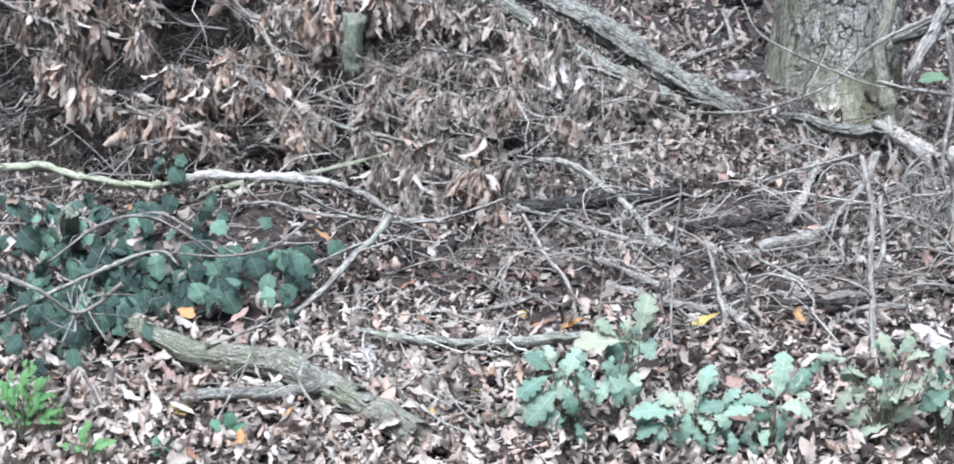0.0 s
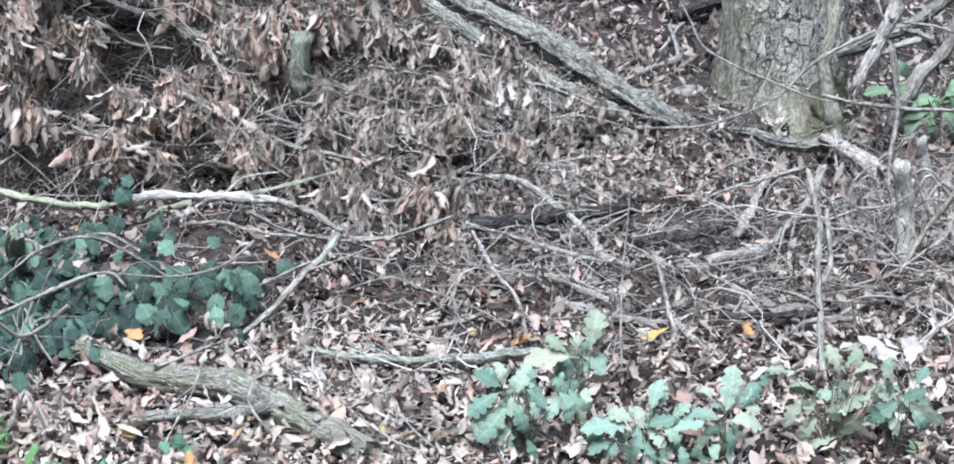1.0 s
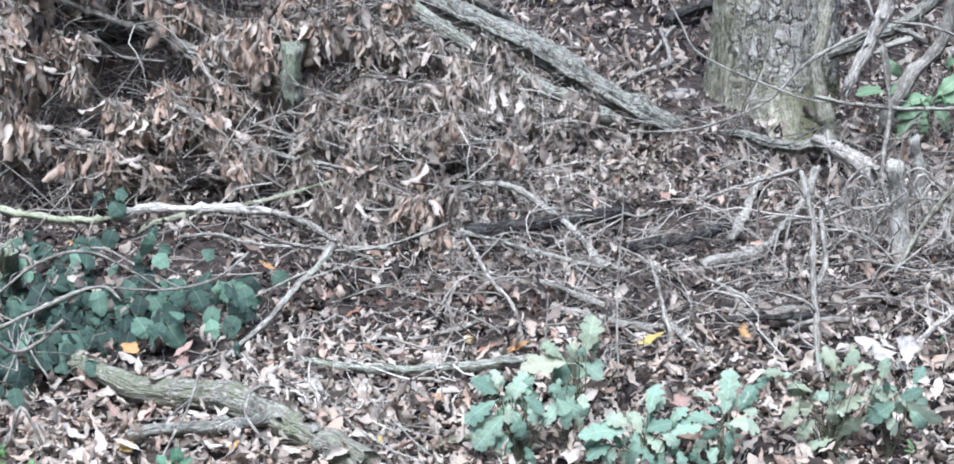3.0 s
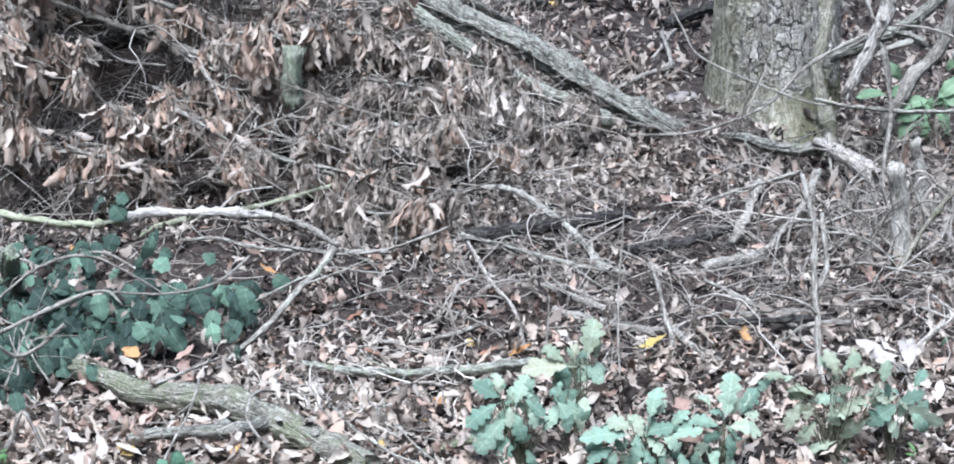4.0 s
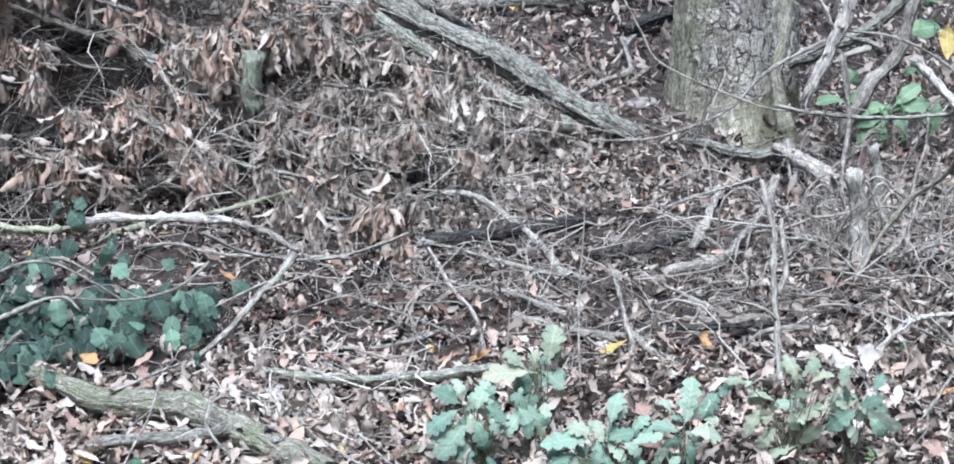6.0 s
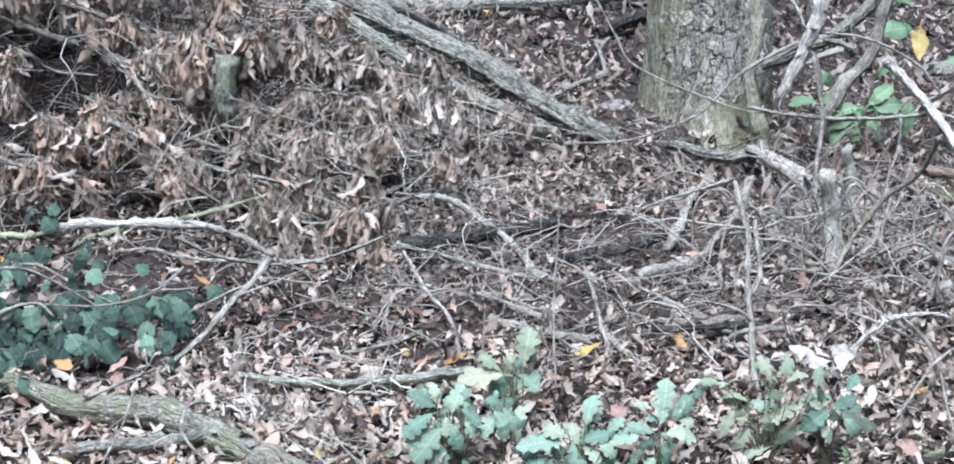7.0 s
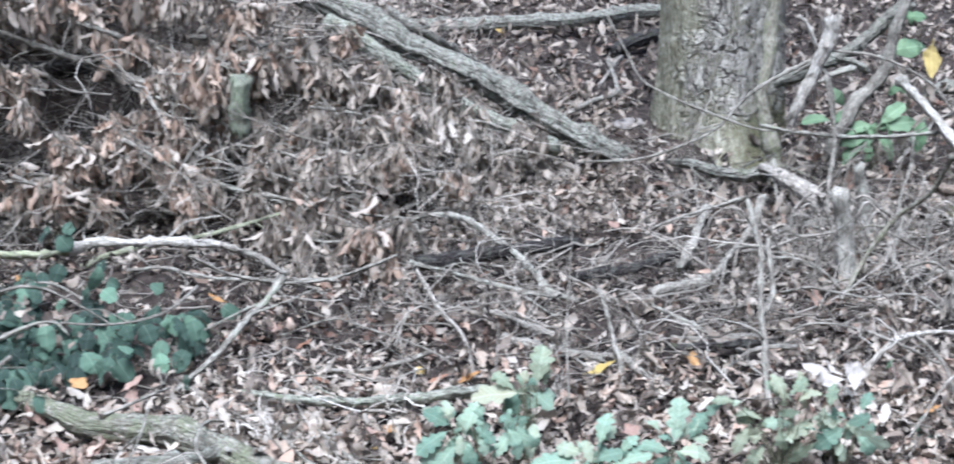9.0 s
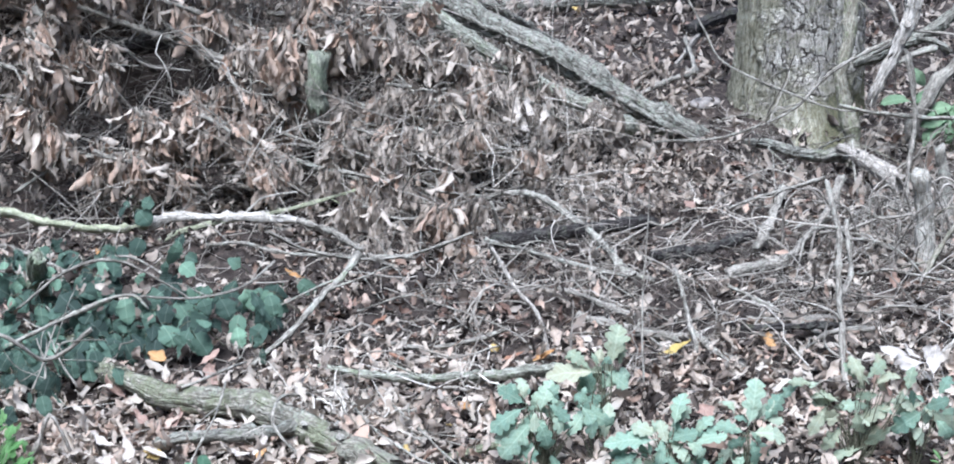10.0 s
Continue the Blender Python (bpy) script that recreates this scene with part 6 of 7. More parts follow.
fallen_leaf("yellow leaf among pale leaves", YELLOW, 1, -0.672, 2.809, 0.034, 80)
fallen_leaf("orange leaf among pale leaves", ORANGE, 0, -0.465, 2.796, 0.038, -20)
fallen_leaf("tiny orange leaf under brush", ORANGE, 0, -1.043, 3.950, 0.026, 30)
fallen_leaf("yellow leaf on far litter", YELLOW, 1, 0.345, 6.879, 0.051, 70)
fallen_leaf("small white bleached leaf on litter", WHITE, 1, 0.200, 3.375, 0.029, 60)
fallen_leaf("brown-pink leaf at the log end", SALMON, 0, -0.645, 3.258, 0.059, -50)
fallen_leaf("pinkish leaf standing in dark litter", SALMON, 0, -0.362, 3.598, 0.046, 20)
fallen_leaf("pale round leaf on the ivy", WHITE, 1, -0.736, 3.711, 0.035, 80)
fallen_leaf("rusty leaf on dark litter", RUST, 0, -0.289, 3.492, 0.050, -70)
fallen_leaf("rusty leaf beside the branch", RUST, 3, -0.220, 3.268, 0.047, 80)
fallen_leaf("pale dry leaf over the brush", WHITE, 1, 0.157, 4.669, 0.032, 60)
fallen_leaf("reddish brown leaf by the dark log", SALMON, 1, 0.535, 4.300, 0.039, 40)
fallen_leaf("orange leaf near the mossy log", ORANGE, 0, 1.851, 4.986, 0.040, 70)
fallen_leaf("yellow-orange leaf on near litter", ORANGE, 3, 1.056, 3.068, 0.047, -80)
fallen_leaf("pale leaf on near litter", WHITE, 0, 0.944, 3.043, 0.046, 40)
fallen_leaf("large pale leaf at the path edge", WHITE, 2, 1.201, 2.936, 0.080, 90, 0.35, 0.055)
fallen_leaf("rust leaf in litter", RUST, 0, 1.241, 3.190, 0.041, 10)
fallen_leaf("orange leaf in pale litter", ORANGE, 0, -0.536, 2.691, 0.041, 10)
fallen_leaf("rusty leaf on near litter", RUST, 2, -0.614, 2.639, 0.040, 60)
fallen_leaf("pale leaf beside the reed stalk", WHITE, 1, -0.751, 2.776, 0.046, 80)
fallen_leaf("white leaf in near litter", WHITE, 0, -0.732, 2.848, 0.039, 30)
fallen_leaf("yellow leaf in near litter", YELLOW, 1, -0.668, 2.800, 0.034, 50)
fallen_leaf("large bleached white crumpled leaf", CHALK, 0, 0.906, 3.105, 0.066, -15, 0.75, 0.100)
fallen_leaf("large bleached white dry leaf", CHALK, 4, 0.862, 3.125, 0.066, 75, 0.05, 0.098, -0.65)
fallen_leaf("bleached pale dry leaf", CHALK, 0, 0.846, 3.185, 0.062, 80, 0.05, 0.088, -0.5)
fallen_leaf("crumpled bleached leaf by a white twig", CHALK, 4, 0.908, 3.120, 0.052, 25, 0.55, 0.106)
fallen_leaf("bleached leaf resting on litter", CHALK, 0, 0.855, 3.100, 0.045, 110, 0.05, 0.092, -0.4)
fallen_leaf("pale torn leaf by a white twig", CHALK, 2, 0.882, 3.175, 0.050, 60, 0.40, 0.090)
fallen_leaf("pinkish oak leaf against the mossy log", SALMON, 2, -0.711, 2.936, 0.062, 70, 0.3, 0.055)
fallen_leaf("pale pink oak leaf against the mossy log", SALMON, 4, -0.662, 2.922, 0.060, -60, 0.3, 0.055)
fallen_leaf("broad bleached leaf on pale litter", WHITE, 2, -0.502, 2.794, 0.062, 110, 0.3, 0.055)
fallen_leaf("bleached curled leaf on pale litter", WHITE, 4, -0.473, 2.814, 0.055, -30, 0.3, 0.055)
fallen_leaf("bleached oak leaf by the litter edge", WHITE, 2, -0.780, 2.865, 0.060, 75, 0.3, 0.055)
fallen_leaf("bleached upright leaf in pale litter", WHITE, 0, -0.716, 2.788, 0.050, 10, 0.3, 0.055)
fallen_leaf("pale dry leaf beside a bent stalk", WHITE, 4, -0.841, 2.825, 0.050, 150, 0.3, 0.055)
fallen_leaf("pale narrow leaf on near litter", WHITE, 3, -0.659, 2.797, 0.060, 85, 0.3, 0.055)
fallen_leaf("pinkish crumpled leaf below the ivy", SALMON, 4, -0.612, 3.151, 0.060, 30, 0.3, 0.055)
fallen_leaf("large pale leaf hanging in dry stalks", WHITE, 2, -0.180, 2.930, 0.075, 165, 0.3, 0.055)
fallen_leaf("pale leaf among dry stalks", WHITE, 4, -0.320, 3.057, 0.055, 40, 0.3, 0.055)
fallen_leaf("pale pink leaf on near litter", SALMON, 2, -0.105, 3.010, 0.055, 95, 0.3, 0.055)
fallen_leaf("square pale leaf behind oak seedlings", SALMON, 1, 0.418, 2.974, 0.040, 20, 0.3, 0.055)
fallen_leaf("cream curled leaf in dark litter", WHITE, 3, 0.914, 3.008, 0.060, 60, 0.3, 0.055)
fallen_leaf("cream folded leaf in dark litter", WHITE, 0, 0.948, 3.022, 0.055, -20, 0.3, 0.055)
fallen_leaf("brown drooping leaf under an oak seedling", RUST, 0, 0.739, 2.783, 0.050, 160, 0.3, 0.055)
fallen_leaf("round brown leaf in near litter", SALMON, 1, 0.969, 2.795, 0.055, 60, 0.3, 0.055)
fallen_leaf("pale torn leaf under the oak seedling", WHITE, 2, 0.910, 2.797, 0.050, 80, 0.3, 0.055)
fallen_leaf("bleached lobed leaf on near litter", WHITE, 2, 1.172, 2.906, 0.070, 20, 0.3, 0.055)
fallen_leaf("broad brown leaf beneath a white twig", SALMON, 2, 1.058, 3.213, 0.090, 80, 0.3, 0.055)
fallen_leaf("rust brown leaf among crossing twigs", RUST, 2, 1.273, 3.123, 0.055, 0, 0.3, 0.055)
fallen_leaf("drooping yellow leaf caught on the laurel shoot", OCHRE, 5, 1.526, 4.720, 0.108, 182, -1.35, 0.415)
fallen_leaf("pale curled leaf caught on a dead twig", WHITE, 2, 0.054, 4.560, 0.075, 170, -1.25, 0.231)
fallen_leaf("pale curled leaf caught on a dead twig", WHITE, 4, 0.091, 4.560, 0.070, 200, -1.25, 0.242)
fallen_leaf("pale curled leaf caught on a dead twig", WHITE, 2, 0.130, 4.560, 0.060, 150, -1.25, 0.224)
fallen_leaf("pale curled leaf caught on a dead twig", WHITE, 4, 0.075, 4.560, 0.062, 190, -1.25, 0.190)


# ---- green plants ----
def leaf_meshes(name, kinds, mat, n, seed, bend=0.5, cup=0.5, lobes=3.0):
    g = np.random.default_rng(seed)
    return [mesh_of(name, *leaf_shape(kinds[i % len(kinds)], 29, 5, g.uniform(0.1, 1.0) * bend, g.uniform(-0.8, 0.8) * cup, g.normal(0, 0.25), 0.012, g, lobes * g.uniform(0.85, 1.15), 0.05), mat) for i in range(n)]


OAK_LEAVES = leaf_meshes("leaf", ("oak_green",), OAK_GREEN, 8, 71, -0.9, 0.9, 3.6)
OAK_PALE = leaf_meshes("leaf", ("oak_green",), OAK_LIGHT, 5, 72, -0.8, 0.9, 3.7)
IVY_LEAVES = leaf_meshes("leaf", ("round", "bramble", "ivy", "round"), IVY_GREEN, 12, 73, -0.7, 0.9, 2.0)
LAUREL_LEAVES = leaf_meshes("leaf", ("laurel",), LAUREL, 5, 74, -0.8, 0.9)
FRESH_BLUE = leaf_meshes("leaf", ("round", "oval"), SPRIG, 5, 76, -0.8, 0.9)
FRESH_LEAVES = leaf_meshes("leaf", ("lance", "laurel"), FRESH, 5, 75, -0.8, 0.9)


def plant(name, label, root, leaves, meshes, seed, stem_r=0.0013, face=(0.0, -0.75, 0.65), runner=0.0, extra=0.5):
    """A small plant: a stem from the root to each leaf, and the leaf from its base to its tip, turned to the light."""
    g = np.random.default_rng(seed)
    root = Vector(root)
    ob = tagged(new(name, None), label, "plant")
    ob.location = root
    pairs = [(Vector(a) - root, Vector(b) - root) for a, b in leaves]
    for p, q in list(pairs) * 2:
        if g.random() < extra / 2:
            shift = Vector((g.normal(0, 0.016), g.uniform(0.01, 0.04), g.normal(0, 0.012)))
            away = (q - p) * g.uniform(0.5, 0.85)
            away.rotate(Euler((g.normal(0, 0.3), g.normal(0, 0.9), g.normal(0, 0.4))))
            pairs.append((p + shift, p + shift + away))
    for p, q in pairs:
        mid = p * 0.55 + Vector((g.normal(0, 0.008), g.normal(0, 0.008), 0.012))
        foot = Vector((0, 0, -0.01))
        if runner:
            foot = p + Vector((g.normal(0, 0.4), g.uniform(0.3, 0.9), g.uniform(-1.0, -0.5))) * runner
            foot.z = max(foot.z, 0.0)
            mid = (p + foot) / 2 + Vector((0, 0.005, 0.006))
        v, f, gr, _ = tube([tuple(foot), tuple(mid), tuple(p)], stem_r, stem_r * 0.6, 6, g, 0.08, 0.4, 0.015)
        st = part("stem", mesh_of("stem", v, f, STALK, gr), ob)
        along = q - p
        size = along.length
        along.normalize()
        facing = Vector(face) + Vector(g.normal(0, 0.55 if runner else 0.32, 3))
        across = along.cross(facing).normalized()
        lf = part("leaf", meshes[int(g.integers(0, len(meshes)))], st)
        turn = Matrix((across, along, across.cross(along))).transposed().to_4x4()
        lf.matrix_basis = Matrix.Translation(p) @ turn @ Matrix.Diagonal((size * g.uniform(0.8, 1.08), size, size, 1))
    return ob


plant("oak_seedling", "low oak seedling with blue-green lobed leaves", (0.087, 2.800, 0.000), [
    ((0.049, 2.800, 0.144), (-0.013, 2.779, 0.111)),
    ((0.061, 2.800, 0.118), (0.009, 2.766, 0.064)),
    ((0.045, 2.800, 0.154), (0.039, 2.827, 0.197)),
    ((0.049, 2.800, 0.150), (0.003, 2.814, 0.172)),
    ((0.075, 2.800, 0.133), (0.096, 2.830, 0.180)),
    ((0.070, 2.800, 0.118), (0.094, 2.769, 0.069)),
    ((0.059, 2.800, 0.077), (0.054, 2.772, 0.032)),
    ((0.094, 2.800, 0.047), (0.113, 2.776, 0.012)),
    ((0.089, 2.800, 0.150), (0.128, 2.785, 0.126)),
    ((0.100, 2.800, 0.143), (0.114, 2.776, 0.106)),
    ((0.131, 2.800, 0.076), (0.158, 2.825, 0.116)),
    ((0.139, 2.800, 0.104), (0.105, 2.797, 0.100)),
    ((0.063, 2.800, 0.137), (0.065, 2.779, 0.104)),
    ((0.034, 2.800, 0.105), (-0.007, 2.785, 0.082)),
], OAK_LEAVES, 1, extra=1.9)
plant("oak_seedling", "oak seedling with broad dull green leaves", (0.187, 2.820, 0.000), [
    ((0.151, 2.820, 0.140), (0.181, 2.790, 0.091)),
    ((0.202, 2.820, 0.058), (0.208, 2.854, 0.115)),
    ((0.174, 2.820, 0.146), (0.140, 2.826, 0.156)),
    ((0.169, 2.820, 0.127), (0.219, 2.805, 0.102)),
], OAK_LEAVES, 2, extra=1.9)
plant("oak_seedling", "oak seedling with pale yellow-green upper leaves", (0.200, 2.930, 0.000), [
    ((0.198, 2.930, 0.157), (0.105, 2.928, 0.152)),
    ((0.180, 2.930, 0.162), (0.141, 2.942, 0.193)),
    ((0.219, 2.930, 0.170), (0.235, 2.958, 0.242)),
    ((0.192, 2.930, 0.166), (0.186, 2.941, 0.193)),
], OAK_PALE, 3, extra=1.9)
plant("oak_seedling", "oak sprig with dull green leaves", (0.212, 2.940, 0.000), [
    ((0.201, 2.940, 0.118), (0.260, 2.952, 0.149)),
    ((0.187, 2.940, 0.095), (0.168, 2.961, 0.151)),
    ((0.214, 2.940, 0.104), (0.160, 2.932, 0.083)),
    ((0.208, 2.940, 0.155), (0.250, 2.930, 0.127)),
], OAK_LEAVES, 4, extra=1.9)
plant("oak_seedling", "low oak seedling with wide green leaves", (0.316, 2.750, 0.000), [
    ((0.297, 2.750, 0.100), (0.209, 2.746, 0.096)),
    ((0.296, 2.750, 0.109), (0.248, 2.761, 0.126)),
    ((0.266, 2.750, 0.075), (0.215, 2.735, 0.053)),
    ((0.305, 2.750, 0.096), (0.292, 2.716, 0.047)),
    ((0.327, 2.750, 0.125), (0.344, 2.785, 0.178)),
    ((0.316, 2.750, 0.087), (0.303, 2.772, 0.121)),
    ((0.316, 2.750, 0.100), (0.365, 2.757, 0.110)),
    ((0.360, 2.750, 0.087), (0.419, 2.761, 0.102)),
    ((0.348, 2.750, 0.095), (0.387, 2.735, 0.072)),
    ((0.315, 2.750, 0.071), (0.332, 2.722, 0.030)),
    ((0.381, 2.750, 0.064), (0.394, 2.724, 0.025)),
    ((0.269, 2.750, 0.065), (0.242, 2.732, 0.039)),
    ((0.349, 2.750, 0.071), (0.356, 2.724, 0.031)),
], OAK_LEAVES, 5, extra=1.9)
plant("oak_seedling", "oak seedling with upright green leaves", (0.470, 2.780, 0.000), [
    ((0.473, 2.780, 0.110), (0.487, 2.811, 0.184)),
    ((0.467, 2.780, 0.097), (0.418, 2.787, 0.113)),
    ((0.474, 2.780, 0.097), (0.540, 2.778, 0.092)),
    ((0.474, 2.780, 0.089), (0.488, 2.762, 0.046)),
    ((0.469, 2.780, 0.058), (0.433, 2.760, 0.012)),
    ((0.476, 2.780, 0.050), (0.490, 2.760, 0.012)),
], OAK_LEAVES, 6, extra=1.9)
plant("oak_seedling", "oak seedling with yellowing green leaves", (0.684, 2.800, 0.000), [
    ((0.620, 2.800, 0.145), (0.593, 2.782, 0.099)),
    ((0.687, 2.800, 0.184), (0.669, 2.821, 0.238)),
    ((0.689, 2.800, 0.200), (0.724, 2.811, 0.228)),
    ((0.709, 2.800, 0.187), (0.753, 2.808, 0.206)),
    ((0.771, 2.800, 0.172), (0.781, 2.816, 0.212)),
    ((0.678, 2.800, 0.139), (0.685, 2.784, 0.098)),
    ((0.754, 2.800, 0.108), (0.705, 2.787, 0.075)),
    ((0.656, 2.800, 0.129), (0.622, 2.798, 0.125)),
    ((0.702, 2.800, 0.059), (0.642, 2.792, 0.040)),
    ((0.722, 2.800, 0.169), (0.681, 2.798, 0.165)),
], OAK_PALE, 7, extra=1.9)
plant("oak_seedling", "oak seedling with faded green leaves", (0.698, 2.810, 0.000), [
    ((0.596, 2.810, 0.183), (0.551, 2.815, 0.195)),
    ((0.654, 2.810, 0.141), (0.599, 2.818, 0.161)),
    ((0.707, 2.810, 0.141), (0.657, 2.810, 0.142)),
    ((0.756, 2.810, 0.142), (0.702, 2.801, 0.118)),
    ((0.657, 2.810, 0.099), (0.621, 2.795, 0.061)),
    ((0.660, 2.810, 0.026), (0.633, 2.792, 0.012)),
    ((0.725, 2.810, 0.025), (0.709, 2.790, 0.012)),
    ((0.711, 2.810, 0.134), (0.749, 2.808, 0.129)),
], OAK_LEAVES[:4] + OAK_PALE, 8, extra=1.9)
plant("oak_seedling", "oak seedling with large grey-green leaves", (0.805, 2.820, 0.000), [
    ((0.813, 2.820, 0.126), (0.756, 2.806, 0.091)),
    ((0.809, 2.820, 0.129), (0.854, 2.826, 0.143)),
    ((0.820, 2.820, 0.126), (0.886, 2.806, 0.090)),
    ((0.798, 2.820, 0.118), (0.770, 2.828, 0.140)),
    ((0.778, 2.820, 0.098), (0.814, 2.807, 0.064)),
    ((0.833, 2.820, 0.113), (0.868, 2.803, 0.070)),
], OAK_LEAVES, 9, extra=1.9)
plant("ivy_plant", "bluish ivy at the edge of the litter", (-1.132, 3.136, 0.000), [
    ((-1.198, 3.453, 0.148), (-1.214, 3.436, 0.117)),
    ((-1.074, 3.093, 0.057), (-1.077, 3.073, 0.025)),
    ((-1.147, 3.385, 0.071), (-1.180, 3.367, 0.040)),
    ((-1.152, 3.188, 0.042), (-1.111, 3.166, 0.012)),
    ((-1.254, 3.622, 0.174), (-1.229, 3.603, 0.140)),
    ((-1.247, 3.399, 0.143), (-1.239, 3.376, 0.104)),
    ((-1.240, 3.351, 0.066), (-1.259, 3.335, 0.038)),
    ((-1.164, 3.212, 0.052), (-1.190, 3.183, 0.012)),
    ((-1.340, 3.555, 0.176), (-1.299, 3.529, 0.130)),
    ((-1.148, 3.250, 0.068), (-1.125, 3.233, 0.040)),
], IVY_LEAVES, 20, runner=0.05, extra=0.9)
plant("ivy_plant", "dark green ivy sprawling under grey stems", (-1.025, 3.136, 0.000), [
    ((-1.183, 3.552, 0.188), (-1.182, 3.533, 0.154)),
    ((-1.172, 3.454, 0.160), (-1.125, 3.432, 0.123)),
    ((-1.049, 3.422, 0.102), (-1.041, 3.399, 0.063)),
    ((-1.082, 3.240, 0.056), (-1.045, 3.220, 0.024)),
    ((-1.005, 3.150, 0.073), (-0.963, 3.126, 0.036)),
    ((-1.065, 3.181, 0.050), (-1.060, 3.156, 0.012)),
    ((-0.939, 3.002, 0.079), (-0.926, 2.977, 0.043)),
    ((-0.983, 2.947, 0.068), (-1.003, 2.928, 0.039)),
    ((-1.181, 3.455, 0.086), (-1.157, 3.439, 0.058)),
    ((-1.054, 3.294, 0.098), (-1.090, 3.275, 0.066)),
    ((-1.087, 3.364, 0.133), (-1.104, 3.339, 0.091)),
    ((-1.070, 3.416, 0.142), (-1.067, 3.393, 0.102)),
    ((-1.070, 3.333, 0.046), (-1.036, 3.319, 0.024)),
], IVY_LEAVES, 21, runner=0.05, extra=0.9)
plant("ivy_plant", "dark green ivy with rounded leaves", (-0.895, 3.136, 0.000), [
    ((-0.996, 3.442, 0.162), (-0.983, 3.420, 0.125)),
    ((-0.973, 3.527, 0.141), (-0.983, 3.507, 0.105)),
    ((-0.921, 3.470, 0.158), (-0.919, 3.451, 0.125)),
    ((-0.960, 3.441, 0.150), (-0.935, 3.410, 0.099)),
    ((-0.992, 3.384, 0.142), (-0.947, 3.363, 0.108)),
    ((-1.003, 3.408, 0.060), (-0.975, 3.396, 0.040)),
    ((-0.918, 3.343, 0.091), (-0.937, 3.312, 0.039)),
    ((-0.937, 3.268, 0.079), (-0.911, 3.246, 0.044)),
    ((-0.984, 3.255, 0.087), (-0.942, 3.236, 0.058)),
    ((-0.913, 2.989, 0.094), (-0.888, 2.970, 0.067)),
    ((-0.909, 3.348, 0.120), (-0.932, 3.326, 0.083)),
    ((-0.992, 3.431, 0.104), (-1.019, 3.412, 0.070)),
    ((-0.911, 3.313, 0.106), (-0.875, 3.297, 0.080)),
    ((-0.864, 3.210, 0.074), (-0.890, 3.198, 0.054)),
], IVY_LEAVES, 22, runner=0.05, extra=0.9)
plant("ivy_plant", "ivy with broad dark leaves beneath the brush", (-0.779, 3.136, 0.000), [
    ((-0.902, 3.548, 0.178), (-0.901, 3.527, 0.139)),
    ((-0.918, 3.460, 0.087), (-0.884, 3.448, 0.067)),
    ((-0.852, 3.415, 0.129), (-0.844, 3.385, 0.077)),
    ((-0.856, 3.410, 0.074), (-0.861, 3.377, 0.017)),
    ((-0.882, 3.343, 0.068), (-0.881, 3.321, 0.031)),
    ((-0.821, 3.394, 0.079), (-0.825, 3.375, 0.046)),
    ((-0.795, 3.412, 0.093), (-0.799, 3.390, 0.055)),
    ((-0.830, 3.326, 0.078), (-0.787, 3.302, 0.041)),
    ((-0.772, 3.238, 0.083), (-0.771, 3.219, 0.053)),
    ((-0.835, 3.555, 0.221), (-0.851, 3.535, 0.184)),
    ((-0.852, 3.336, 0.042), (-0.870, 3.316, 0.012)),
    ((-0.797, 3.369, 0.057), (-0.772, 3.353, 0.030)),
    ((-0.778, 3.491, 0.113), (-0.822, 3.468, 0.071)),
], IVY_LEAVES, 23, runner=0.05, extra=0.9)
plant("ivy_plant", "sparse dark ivy shoots in shade", (-0.665, 3.136, 0.000), [
    ((-0.752, 3.428, 0.113), (-0.764, 3.400, 0.066)),
    ((-0.761, 3.354, 0.085), (-0.729, 3.329, 0.045)),
    ((-0.743, 3.443, 0.109), (-0.711, 3.421, 0.072)),
    ((-0.721, 3.420, 0.080), (-0.703, 3.393, 0.033)),
    ((-0.744, 3.551, 0.220), (-0.768, 3.521, 0.166)),
    ((-0.730, 3.454, 0.193), (-0.699, 3.440, 0.171)),
    ((-0.795, 3.515, 0.125), (-0.742, 3.493, 0.088)),
    ((-0.663, 3.350, 0.144), (-0.649, 3.332, 0.115)),
    ((-0.662, 3.399, 0.077), (-0.634, 3.384, 0.052)),
    ((-0.723, 3.270, 0.096), (-0.679, 3.251, 0.066)),
    ((-0.665, 3.357, 0.064), (-0.692, 3.342, 0.038)),
], IVY_LEAVES, 24, runner=0.05, extra=0.9)
plant("ivy_plant", "small ivy shoots by a lichened stick", (-0.526, 3.136, 0.000), [
    ((-0.565, 3.381, 0.159), (-0.531, 3.354, 0.114)),
    ((-0.543, 3.402, 0.111), (-0.533, 3.371, 0.058)),
    ((-0.524, 3.339, 0.094), (-0.550, 3.314, 0.052)),
    ((-0.589, 3.416, 0.088), (-0.604, 3.386, 0.036)),
    ((-0.639, 3.428, 0.119), (-0.613, 3.404, 0.080)),
    ((-0.516, 3.230, 0.083), (-0.513, 3.211, 0.052)),
], IVY_LEAVES, 25, runner=0.05, extra=0.9)
